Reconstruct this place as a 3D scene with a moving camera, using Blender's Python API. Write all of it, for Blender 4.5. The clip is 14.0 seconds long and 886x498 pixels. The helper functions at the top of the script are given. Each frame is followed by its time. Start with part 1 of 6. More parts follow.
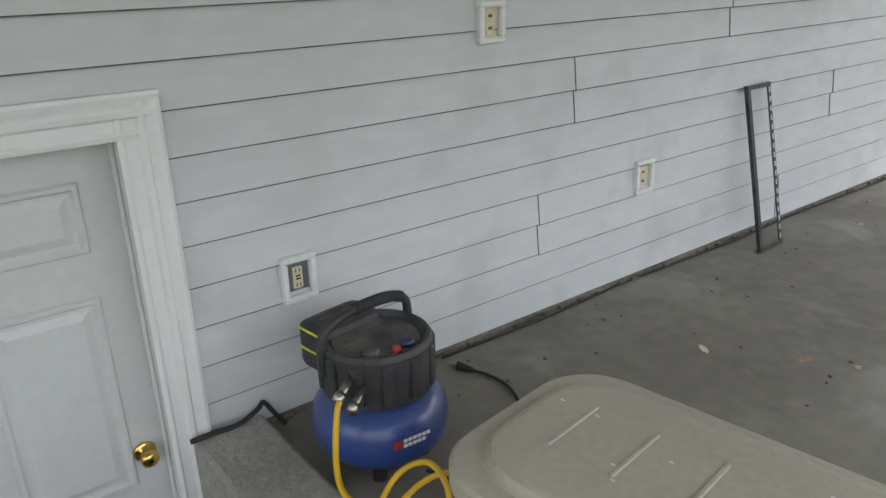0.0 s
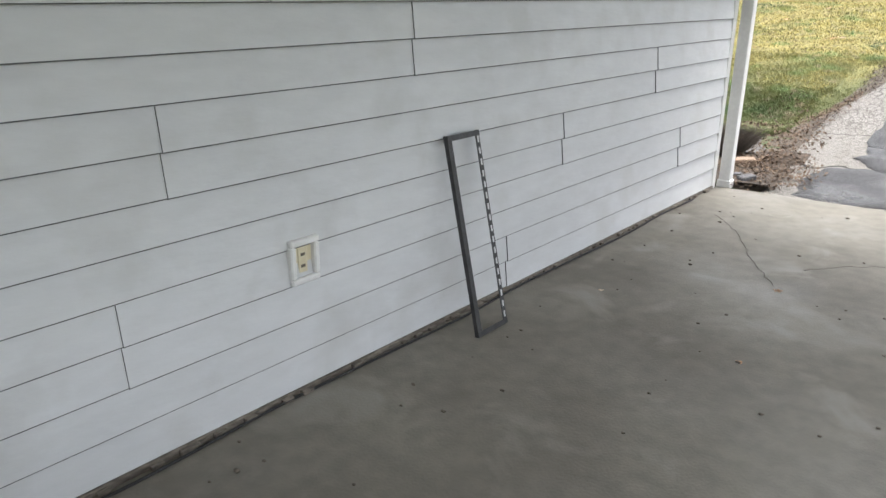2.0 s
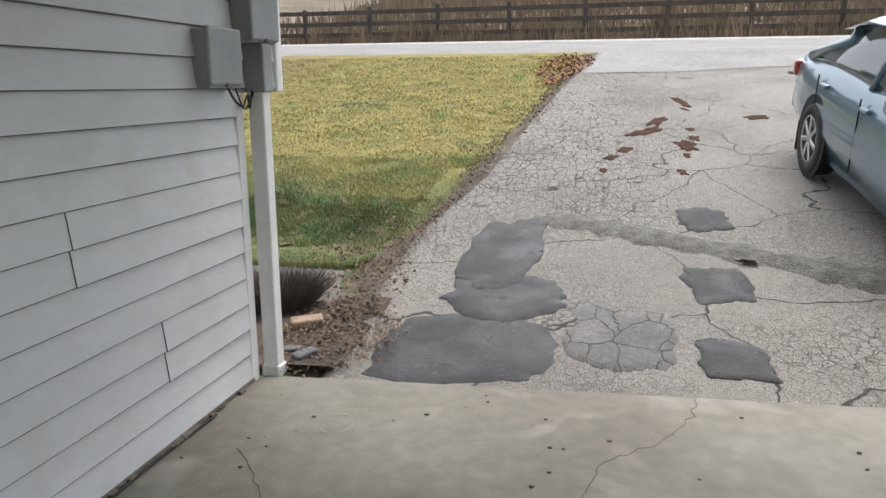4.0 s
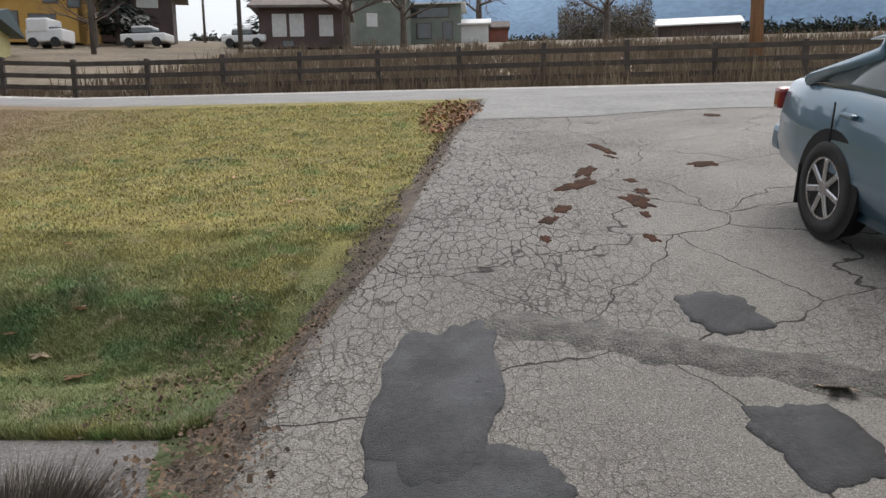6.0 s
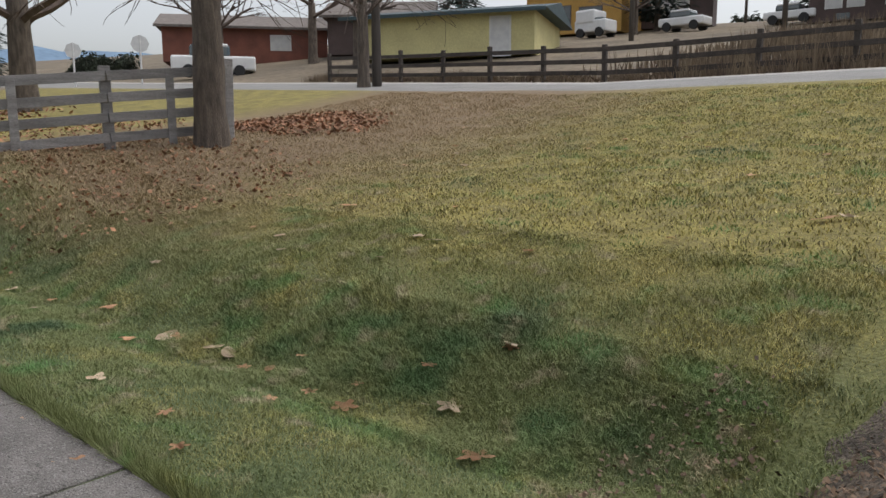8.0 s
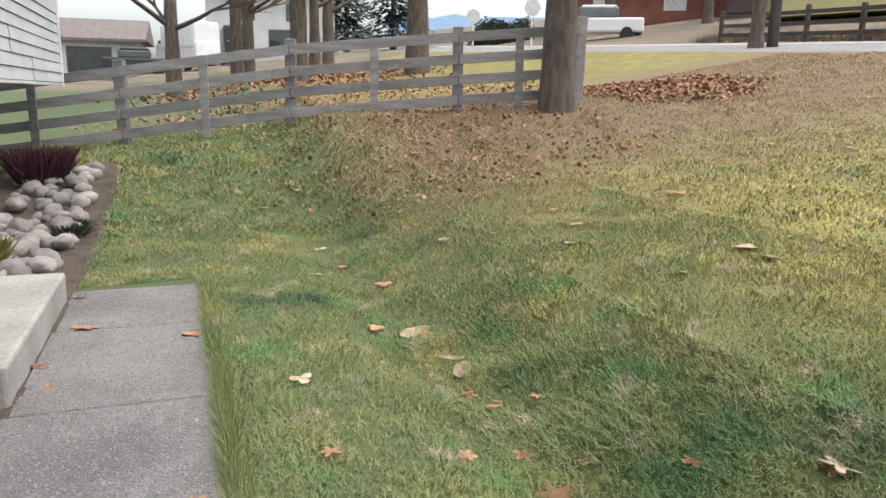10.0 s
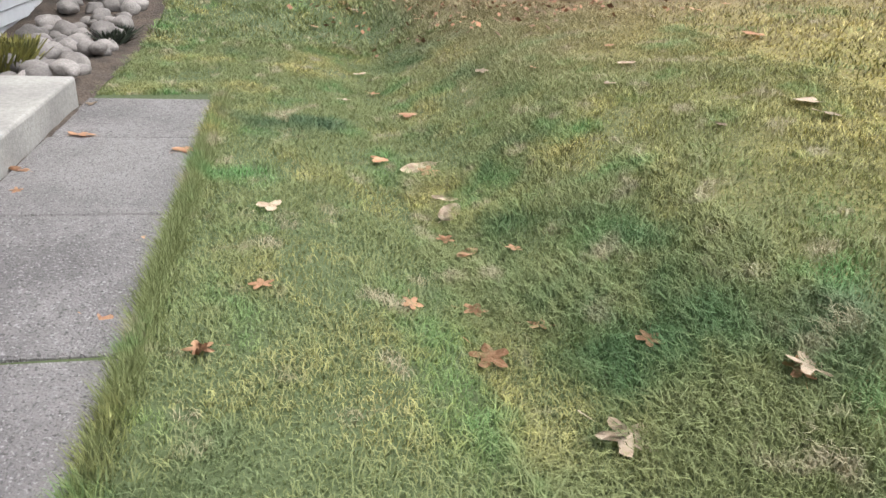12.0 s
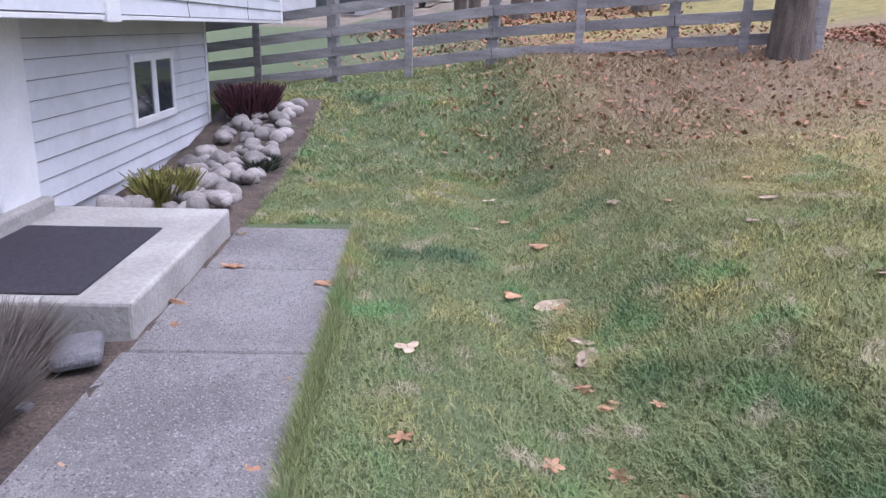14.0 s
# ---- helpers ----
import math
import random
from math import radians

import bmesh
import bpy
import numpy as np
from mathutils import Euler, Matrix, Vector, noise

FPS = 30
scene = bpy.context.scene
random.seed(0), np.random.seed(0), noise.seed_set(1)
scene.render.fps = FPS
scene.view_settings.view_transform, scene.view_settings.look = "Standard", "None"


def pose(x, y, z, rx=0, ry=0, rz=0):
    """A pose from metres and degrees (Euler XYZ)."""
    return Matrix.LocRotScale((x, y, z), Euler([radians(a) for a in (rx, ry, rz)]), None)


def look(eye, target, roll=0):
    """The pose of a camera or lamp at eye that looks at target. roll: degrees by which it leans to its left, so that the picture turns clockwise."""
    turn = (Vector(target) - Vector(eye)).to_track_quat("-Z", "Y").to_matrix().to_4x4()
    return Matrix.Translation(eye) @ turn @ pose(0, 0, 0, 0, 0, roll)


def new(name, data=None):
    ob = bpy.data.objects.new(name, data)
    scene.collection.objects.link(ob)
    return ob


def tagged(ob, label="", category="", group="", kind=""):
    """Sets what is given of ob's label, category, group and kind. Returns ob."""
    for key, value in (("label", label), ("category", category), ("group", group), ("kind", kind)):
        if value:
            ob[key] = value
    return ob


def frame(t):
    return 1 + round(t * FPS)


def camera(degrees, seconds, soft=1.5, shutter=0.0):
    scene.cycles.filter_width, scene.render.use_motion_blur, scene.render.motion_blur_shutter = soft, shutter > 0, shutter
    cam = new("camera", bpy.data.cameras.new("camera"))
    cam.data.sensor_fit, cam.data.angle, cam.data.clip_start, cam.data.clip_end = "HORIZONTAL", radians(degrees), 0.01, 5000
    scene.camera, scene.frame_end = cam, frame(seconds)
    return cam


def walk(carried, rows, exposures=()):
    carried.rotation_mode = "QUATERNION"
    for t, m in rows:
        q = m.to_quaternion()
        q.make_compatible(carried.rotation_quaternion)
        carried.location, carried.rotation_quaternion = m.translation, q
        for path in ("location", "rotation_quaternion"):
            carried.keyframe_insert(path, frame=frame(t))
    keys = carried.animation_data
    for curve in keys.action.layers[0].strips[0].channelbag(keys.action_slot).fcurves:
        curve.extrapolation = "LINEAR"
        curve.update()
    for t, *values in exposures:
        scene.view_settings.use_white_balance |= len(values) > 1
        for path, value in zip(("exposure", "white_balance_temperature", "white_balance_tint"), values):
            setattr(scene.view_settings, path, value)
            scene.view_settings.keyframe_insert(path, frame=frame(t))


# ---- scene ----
cam = camera(61.5, 14.0)
PATH = [
    (0, (1.996, 0.476, 1.384), (0.513, 1.608, 0.665), -1.4),
    (0.5, (1.881, 0.611, 1.374), (0.276, 1.612, 0.725), -0.6),
    (1, (1.706, 0.762, 1.345), (0.076, 1.711, 0.68), -1.7),
    (1.5, (1.764, 1.142, 1.401), (0.217, 2.178, 0.672), -1.2),
    (2, (1.843, 1.618, 1.332), (0.641, 3.074, 0.673), 0.6),
    (2.5, (1.869, 2.075, 1.407), (1.026, 3.806, 0.865), 1.6),
    (3, (1.87, 2.584, 1.428), (1.093, 4.368, 0.966), 0.5),
    (3.5, (1.787, 3.126, 1.437), (1.21, 4.988, 0.988), 0.1),
    (4, (1.746, 3.711, 1.429), (1.285, 5.609, 0.999), -0.3),
    (4.2, (1.709, 3.936, 1.459), (1.275, 5.844, 1.044), -0.1),
    (6.3, (1.065, 6.191, 1.305), (0.96, 8.168, 1.022), -1.3),
    (6.5, (1.028, 6.386, 1.321), (0.807, 8.354, 1.037), -0.9),
    (7, (0.914, 6.839, 1.336), (0.394, 8.749, 1.049), 0.0),
    (7.5, (0.825, 7.267, 1.35), (-0.135, 8.996, 1.052), 0.2),
    (8, (0.598, 7.676, 1.326), (-0.722, 9.146, 1.018), -0.3),
    (8.5, (0.454, 8.062, 1.337), (-1.148, 9.208, 0.989), 0.3),
    (9, (0.274, 8.363, 1.343), (-1.465, 9.266, 0.942), 0.7),
    (9.2, (0.202, 8.462, 1.36), (-1.565, 9.306, 0.953), 0.5),
    (11.3, (-0.194, 9.208, 1.331), (-2.084, 9.548, 0.772), 3.2),
    (11.5, (-0.207, 9.269, 1.307), (-2.072, 9.597, 0.661), 3.7),
    (12, (-0.19, 9.38, 1.258), (-1.974, 9.759, 0.438), 3.6),
    (12.5, (-0.172, 9.457, 1.227), (-1.875, 9.957, 0.304), 3.2),
    (13, (-0.201, 9.462, 1.233), (-1.911, 9.953, 0.318), 2.3),
    (13.5, (-0.268, 9.375, 1.302), (-2.072, 9.811, 0.556), 1.9),
    (14, (-0.279, 9.286, 1.411), (-2.194, 9.361, 0.839), 1.6),
]
exposures = [(0.0, 2.0, 6500, 10), (1.5, 2.0, 6500, 10), (2.0, 2.0, 6500, 10), (2.5, 1.7, 6500, 10), (3.0, 1.45, 6500, 10), (4.2, 1.2, 6500, 10), (6.3, 0.45, 6500, 10), (7.0, 0.2, 6500, 10), (7.5, 0.1, 6500, 10), (8.5, 0.85, 6500, 10), (9.2, 1.2, 6500, 10), (11.5, 1.28, 6400, 10), (12.0, 1.38, 6300, 10), (13.2, 1.4, 5900, 14), (14.0, 1.25, 5500, 26)]
walk(cam, [(t, look(eye, target, roll)) for t, eye, target, roll in PATH], exposures)
# ---- light ----
world = bpy.data.worlds.new("world")
scene.world = world
world.use_nodes = True
wn, wl = world.node_tree.nodes, world.node_tree.links
sky = wn.new("ShaderNodeTexSky")
sky.sky_type, sky.sun_disc = "NISHITA", False
sky.sun_elevation, sky.sun_rotation = radians(68), radians(29)
sky.air_density, sky.dust_density, sky.ozone_density = 1.0, 4.0, 1.0
hsv = wn.new("ShaderNodeHueSaturation")
hsv.inputs["Saturation"].default_value = 0.3
wl.new(sky.outputs[0], hsv.inputs["Color"])
wl.new(hsv.outputs[0], wn["Background"].inputs["Color"])
wn["Background"].inputs["Strength"].default_value = 0.15
sun = new("sun", bpy.data.lights.new("sun", "SUN"))
sun.data.energy, sun.data.angle, sun.data.color = 0.6, radians(40), (1.0, 0.97, 0.92)
sun.matrix_world = look((5, 17, 26), (0, 8, 0))


# ---- materials ----
def mat(name, col, col2=None, scale=8.0, rough=0.7, metal=0.0, bump=0.0, bscale=None, fine=0.0, contrast=(0.35, 0.65),
        isl=0.0, spec=0.5, coat=0.0, stretch=(1, 1, 1), isl_obj=False):
    m = bpy.data.materials.new(name)
    m.use_nodes = True
    n, l = m.node_tree.nodes, m.node_tree.links
    b = n["Principled BSDF"]
    b.inputs["Roughness"].default_value, b.inputs["Metallic"].default_value = rough, metal
    b.inputs["Specular IOR Level"].default_value, b.inputs["Coat Weight"].default_value = spec, coat
    geo = n.new("ShaderNodeNewGeometry")
    mp = n.new("ShaderNodeMapping")
    mp.inputs["Scale"].default_value = stretch
    l.new(geo.outputs["Position"], mp.inputs["Vector"])
    col2 = col2 or tuple(c * 0.8 for c in col)
    t = n.new("ShaderNodeTexNoise")
    t.inputs["Scale"].default_value, t.inputs["Detail"].default_value = scale, 6
    l.new(mp.outputs[0], t.inputs["Vector"])
    r = n.new("ShaderNodeValToRGB")
    r.color_ramp.elements[0].position, r.color_ramp.elements[1].position = contrast
    r.color_ramp.elements[0].color, r.color_ramp.elements[1].color = (*col2, 1), (*col, 1)
    l.new(t.outputs["Fac"], r.inputs["Fac"])
    out = r.outputs[0]
    if fine:
        t2 = n.new("ShaderNodeTexNoise")
        t2.inputs["Scale"].default_value, t2.inputs["Detail"].default_value = scale * 14, 4
        l.new(mp.outputs[0], t2.inputs["Vector"])
        mr = n.new("ShaderNodeMapRange")
        mr.inputs["From Min"].default_value, mr.inputs["From Max"].default_value = 0.3, 0.7
        mr.inputs["To Min"].default_value, mr.inputs["To Max"].default_value = 1 - fine, 1 + fine
        l.new(t2.outputs["Fac"], mr.inputs["Value"])
        mx = n.new("ShaderNodeMix")
        mx.data_type, mx.blend_type = "RGBA", "MULTIPLY"
        mx.inputs["Factor"].default_value = 1
        l.new(out, mx.inputs["A"])
        l.new(mr.outputs[0], mx.inputs["B"])
        out = mx.outputs["Result"]
    if isl:
        mr = n.new("ShaderNodeMapRange")
        mr.inputs["To Min"].default_value, mr.inputs["To Max"].default_value = 1 - isl, 1 + isl
        if isl_obj:
            oi = n.new("ShaderNodeObjectInfo")
            l.new(oi.outputs["Random"], mr.inputs["Value"])
        else:
            l.new(geo.outputs["Random Per Island"], mr.inputs["Value"])
        mx = n.new("ShaderNodeMix")
        mx.data_type, mx.blend_type = "RGBA", "MULTIPLY"
        mx.inputs["Factor"].default_value = 1
        l.new(out, mx.inputs["A"])
        l.new(mr.outputs[0], mx.inputs["B"])
        out = mx.outputs["Result"]
    l.new(out, b.inputs["Base Color"])
    if bump:
        tb = n.new("ShaderNodeTexNoise")
        tb.inputs["Scale"].default_value, tb.inputs["Detail"].default_value = bscale or scale * 6, 5
        l.new(mp.outputs[0], tb.inputs["Vector"])
        bp = n.new("ShaderNodeBump")
        bp.inputs["Strength"].default_value, bp.inputs["Distance"].default_value = bump, 0.02
        l.new(tb.outputs["Fac"], bp.inputs["Height"])
        l.new(bp.outputs[0], b.inputs["Normal"])
    return m


def nmix(m, fac, a, bcol):
    n, l = m.node_tree.nodes, m.node_tree.links
    mx = n.new("ShaderNodeMix")
    mx.data_type = "RGBA"
    l.new(fac, mx.inputs["Factor"])
    l.new(a, mx.inputs["A"])
    if isinstance(bcol, tuple):
        mx.inputs["B"].default_value = (*bcol, 1)
    else:
        l.new(bcol, mx.inputs["B"])
    return mx.outputs["Result"]


def noise_fac(m, scale, lo, hi, vec=None, detail=5, distort=0.0):
    n, l = m.node_tree.nodes, m.node_tree.links
    t = n.new("ShaderNodeTexNoise")
    t.inputs["Scale"].default_value, t.inputs["Detail"].default_value = scale, detail
    t.inputs["Distortion"].default_value = distort
    if vec is None:
        vec = n.new("ShaderNodeNewGeometry").outputs["Position"]
    l.new(vec, t.inputs["Vector"])
    mr = n.new("ShaderNodeMapRange")
    mr.inputs["From Min"].default_value, mr.inputs["From Max"].default_value = lo, hi
    l.new(t.outputs["Fac"], mr.inputs["Value"])
    return mr.outputs[0]


def axis_fac(m, axis, lo, hi, wobble=0.0, wscale=1.0):
    """A factor that goes from 0 at lo to 1 at hi along a world axis, with a ragged edge."""
    n, l = m.node_tree.nodes, m.node_tree.links
    g = n.new("ShaderNodeNewGeometry")
    s = n.new("ShaderNodeSeparateXYZ")
    l.new(g.outputs["Position"], s.inputs[0])
    v = s.outputs["XYZ".index(axis)]
    if wobble:
        t = n.new("ShaderNodeTexNoise")
        t.inputs["Scale"].default_value, t.inputs["Detail"].default_value = wscale, 5
        l.new(g.outputs["Position"], t.inputs["Vector"])
        a = n.new("ShaderNodeMath")
        a.operation = "MULTIPLY_ADD"
        a.inputs[1].default_value = wobble * 2
        l.new(t.outputs["Fac"], a.inputs[0])
        l.new(v, a.inputs[2])
        v = a.outputs[0]
        lo, hi = lo + wobble, hi + wobble
    mr = n.new("ShaderNodeMapRange")
    mr.inputs["From Min"].default_value, mr.inputs["From Max"].default_value = lo, hi
    l.new(v, mr.inputs["Value"])
    return mr.outputs[0]


def cracked(m, scale, width, vec_scale=(1, 1, 1), depth=0.02, dark=(0.03, 0.028, 0.025), only=None):
    """Adds a net of cracks: dark, and sunk by bump."""
    n, l = m.node_tree.nodes, m.node_tree.links
    b = n["Principled BSDF"]
    g = n.new("ShaderNodeNewGeometry")
    mp = n.new("ShaderNodeMapping")
    mp.inputs["Scale"].default_value = vec_scale
    l.new(g.outputs["Position"], mp.inputs["Vector"])
    wob = n.new("ShaderNodeTexNoise")
    wob.inputs["Scale"].default_value, wob.inputs["Detail"].default_value = scale * 1.4, 4
    l.new(mp.outputs[0], wob.inputs["Vector"])
    add = n.new("ShaderNodeVectorMath")
    add.operation = "MULTIPLY_ADD"
    add.inputs[1].default_value = (0.55 / scale,) * 3
    l.new(wob.outputs["Color"], add.inputs[0])
    l.new(mp.outputs[0], add.inputs[2])
    v = n.new("ShaderNodeTexVoronoi")
    v.feature = "DISTANCE_TO_EDGE"
    v.inputs["Scale"].default_value = scale
    l.new(add.outputs[0], v.inputs["Vector"])
    mr = n.new("ShaderNodeMapRange")
    mr.inputs["From Min"].default_value, mr.inputs["From Max"].default_value = width * 0.35, width
    mr.inputs["To Min"].default_value, mr.inputs["To Max"].default_value = 1, 0
    l.new(v.outputs["Distance"], mr.inputs["Value"])
    fac = mr.outputs[0]
    if only is not None:
        mu = n.new("ShaderNodeMath")
        mu.operation = "MULTIPLY"
        l.new(fac, mu.inputs[0])
        l.new(only, mu.inputs[1])
        fac = mu.outputs[0]
    base = b.inputs["Base Color"].links[0].from_socket
    l.new(nmix(m, fac, base, dark), b.inputs["Base Color"])
    bp = n.new("ShaderNodeBump")
    bp.invert = True
    bp.inputs["Strength"].default_value, bp.inputs["Distance"].default_value = 0.8, depth
    l.new(fac, bp.inputs["Height"])
    if b.inputs["Normal"].links:
        l.new(b.inputs["Normal"].links[0].from_socket, bp.inputs["Normal"])
    l.new(bp.outputs[0], b.inputs["Normal"])
    return m


M = {}
M["siding"] = mat("siding", (0.60, 0.61, 0.62), (0.535, 0.545, 0.555), 1.5, 0.5, bump=0.08, bscale=60, fine=0.04, stretch=(1, 0.3, 1))
b = M["siding"]
fd = noise_fac(b, 3.0, 0.52, 0.72)
base = b.node_tree.nodes["Principled BSDF"].inputs["Base Color"]
b.node_tree.links.new(nmix(b, fd, base.links[0].from_socket, (0.50, 0.505, 0.50)), base)
# dark edge colour: shadow line under each lap painted in, with some grime
M["shade_grime"] = mat("shaded_grimy_edge", (0.17, 0.175, 0.18), (0.10, 0.10, 0.10), 12, 0.8)
M["concrete"] = mat("concrete", (0.225, 0.207, 0.175), (0.165, 0.15, 0.125), 0.9, 0.75, bump=0.15, bscale=90, fine=0.12)
b = M["concrete"]
base = b.node_tree.nodes["Principled BSDF"].inputs["Base Color"]
b.node_tree.links.new(nmix(b, noise_fac(b, 2.6, 0.55, 0.75, distort=0.6), base.links[0].from_socket, (0.30, 0.282, 0.25)), base)
b.node_tree.links.new(nmix(b, noise_fac(b, 1.7, 0.58, 0.75, distort=1.0), base.links[0].from_socket, (0.15, 0.134, 0.11)), base)
rr = b.node_tree.nodes.new("ShaderNodeMapRange")
rr.inputs["To Min"].default_value, rr.inputs["To Max"].default_value = 0.8, 0.48
wet = noise_fac(b, 1.1, 0.45, 0.65)
b.node_tree.links.new(wet, rr.inputs["Value"])
b.node_tree.links.new(rr.outputs[0], b.node_tree.nodes["Principled BSDF"].inputs["Roughness"])
M["crackline"] = mat("crack_dirt", (0.10, 0.088, 0.07), (0.065, 0.055, 0.045), 20, 0.95)
M["chalk"] = mat("dried_chalk", (0.33, 0.315, 0.28), (0.22, 0.205, 0.175), 14, 0.9)
M["step"] = mat("step_concrete", (0.36, 0.345, 0.315), (0.27, 0.258, 0.235), 2.5, 0.85, bump=0.3, bscale=70, fine=0.15)
M["walk"] = mat("walk_concrete", (0.245, 0.23, 0.222), (0.155, 0.145, 0.14), 1.7, 0.9, bump=0.9, bscale=120, fine=0.14, contrast=(0.36, 0.62))
b = M["walk"]
ab = b.node_tree.nodes["Principled BSDF"].inputs["Base Color"]
b.node_tree.links.new(nmix(b, noise_fac(b, 90, 0.57, 0.68, detail=3), ab.links[0].from_socket, (0.34, 0.325, 0.315)), ab)
b.node_tree.links.new(nmix(b, noise_fac(b, 70, 0.44, 0.33, detail=3), ab.links[0].from_socket, (0.10, 0.094, 0.09)), ab)
M["asphalt"] = mat("old_asphalt", (0.30, 0.28, 0.255), (0.235, 0.218, 0.198), 0.9, 0.85, bump=0.9, bscale=150, fine=0.10)
b = M["asphalt"]
ab = b.node_tree.nodes["Principled BSDF"].inputs["Base Color"]
b.node_tree.links.new(nmix(b, noise_fac(b, 120, 0.55, 0.68, detail=2), ab.links[0].from_socket, (0.46, 0.44, 0.41)), ab)
b.node_tree.links.new(nmix(b, noise_fac(b, 95, 0.46, 0.32, detail=2), ab.links[0].from_socket, (0.12, 0.11, 0.10)), ab)
worn = b.node_tree.nodes.new("ShaderNodeMath")
worn.operation = "MULTIPLY"
b.node_tree.links.new(axis_fac(b, "X", 2.5, 1.5, 0.5, 0.8), worn.inputs[0])
b.node_tree.links.new(noise_fac(b, 0.9, 0.28, 0.42), worn.inputs[1])
worn2 = b.node_tree.nodes.new("ShaderNodeMath")
worn2.operation = "MULTIPLY"
b.node_tree.links.new(worn.outputs[0], worn2.inputs[0])
b.node_tree.links.new(axis_fac(b, "Y", 8.6, 10.4, 0.6, 0.9), worn2.inputs[1])
cracked(b, 12.0, 0.05, (1, 0.42, 1), 0.02, dark=(0.06, 0.053, 0.046), only=worn2.outputs[0])
cracked(b, 19.0, 0.06, (1, 0.7, 1), 0.012, dark=(0.11, 0.10, 0.088), only=noise_fac(b, 0.7, 0.42, 0.62))
cracked(b, 0.75, 0.006, (1, 1, 1), 0.02, dark=(0.05, 0.045, 0.04))
M["patch"] = mat("dark_asphalt", (0.05, 0.05, 0.053), (0.028, 0.028, 0.031), 3, 0.6, bump=0.7, bscale=140, fine=0.35, spec=0.5)
b = M["patch"]
rr = b.node_tree.nodes.new("ShaderNodeMapRange")
rr.inputs["To Min"].default_value, rr.inputs["To Max"].default_value = 0.7, 0.24
b.node_tree.links.new(noise_fac(b, 1.6, 0.45, 0.62), rr.inputs["Value"])
b.node_tree.links.new(rr.outputs[0], b.node_tree.nodes["Principled BSDF"].inputs["Roughness"])
M["patch_worn"] = mat("worn_damp_asphalt", (0.16, 0.152, 0.142), (0.095, 0.09, 0.086), 2.2, 0.5, bump=0.8, bscale=140, fine=0.3, spec=0.5)
cracked(M["patch_worn"], 5.0, 0.03, (1, 0.7, 1), 0.012, dark=(0.035, 0.033, 0.03))
M["ridge"] = mat("ridge_asphalt", (0.165, 0.158, 0.143), (0.085, 0.082, 0.074), 9, 0.9, bump=1.0, bscale=60, fine=0.7)
M["road"] = mat("road_asphalt", (0.235, 0.23, 0.222), (0.185, 0.181, 0.176), 0.8, 0.8, bump=0.4, bscale=60, fine=0.2)
M["shoulder"] = mat("road_shoulder", (0.44, 0.425, 0.4), (0.34, 0.325, 0.3), 3, 0.9, bump=0.5, bscale=40, fine=0.3)
M["stain"] = mat("leaf_stain", (0.075, 0.035, 0.022), (0.04, 0.027, 0.02), 9, 0.95, spec=0.1, bump=0.6, bscale=60, fine=0.4)
M["ground"] = mat("lawn_soil", (0.255, 0.215, 0.062), (0.16, 0.135, 0.042), 3.0, 0.95, bump=0.8, bscale=50, fine=0.5)
b = M["ground"]
bb = b.node_tree.nodes["Principled BSDF"].inputs["Base Color"]
b.node_tree.links.new(nmix(b, axis_fac(b, "Y", 12.2, 10.2, 0.6, 1.2), bb.links[0].from_socket, (0.08, 0.105, 0.042)), bb)
mulg = b.node_tree.nodes.new("ShaderNodeMath")
mulg.operation = "MULTIPLY"
b.node_tree.links.new(axis_fac(b, "X", -4.5, -8.0, 1.0, 0.7), mulg.inputs[0])
b.node_tree.links.new(axis_fac(b, "Y", 10.2, 11.6, 0.5, 1.0), mulg.inputs[1])
mulh = b.node_tree.nodes.new("ShaderNodeMath")
mulh.operation = "MULTIPLY"
b.node_tree.links.new(mulg.outputs[0], mulh.inputs[0])
b.node_tree.links.new(axis_fac(b, "X", -14.5, -12.5, 0.5, 0.7), mulh.inputs[1])
b.node_tree.links.new(nmix(b, mulh.outputs[0], bb.links[0].from_socket, (0.19, 0.135, 0.08)), bb)
M["blade"] = mat("grass_blade", (0.42, 0.36, 0.135), (0.27, 0.255, 0.085), 1.6, 0.7, isl=0.75, fine=0.4, contrast=(0.4, 0.6))
b = M["blade"]
bb = b.node_tree.nodes["Principled BSDF"].inputs["Base Color"]
mulb = b.node_tree.nodes.new("ShaderNodeMath")
mulb.operation = "MULTIPLY"
b.node_tree.links.new(axis_fac(b, "Y", 12.6, 10.8, 0.7, 1.1), mulb.inputs[0])
b.node_tree.links.new(noise_fac(b, 1.3, 0.3, 0.5), mulb.inputs[1])
b.node_tree.links.new(nmix(b, mulb.outputs[0], bb.links[0].from_socket, (0.205, 0.235, 0.092)), bb)
b.node_tree.links.new(nmix(b, noise_fac(b, 0.9, 0.60, 0.74), bb.links[0].from_socket, (0.07, 0.13, 0.06)), bb)
b.node_tree.links.new(nmix(b, noise_fac(b, 2.3, 0.54, 0.74), bb.links[0].from_socket, (0.13, 0.27, 0.085)), bb)
b.node_tree.links.new(nmix(b, noise_fac(b, 5.0, 0.58, 0.68), bb.links[0].from_socket, (0.38, 0.335, 0.21)), bb)
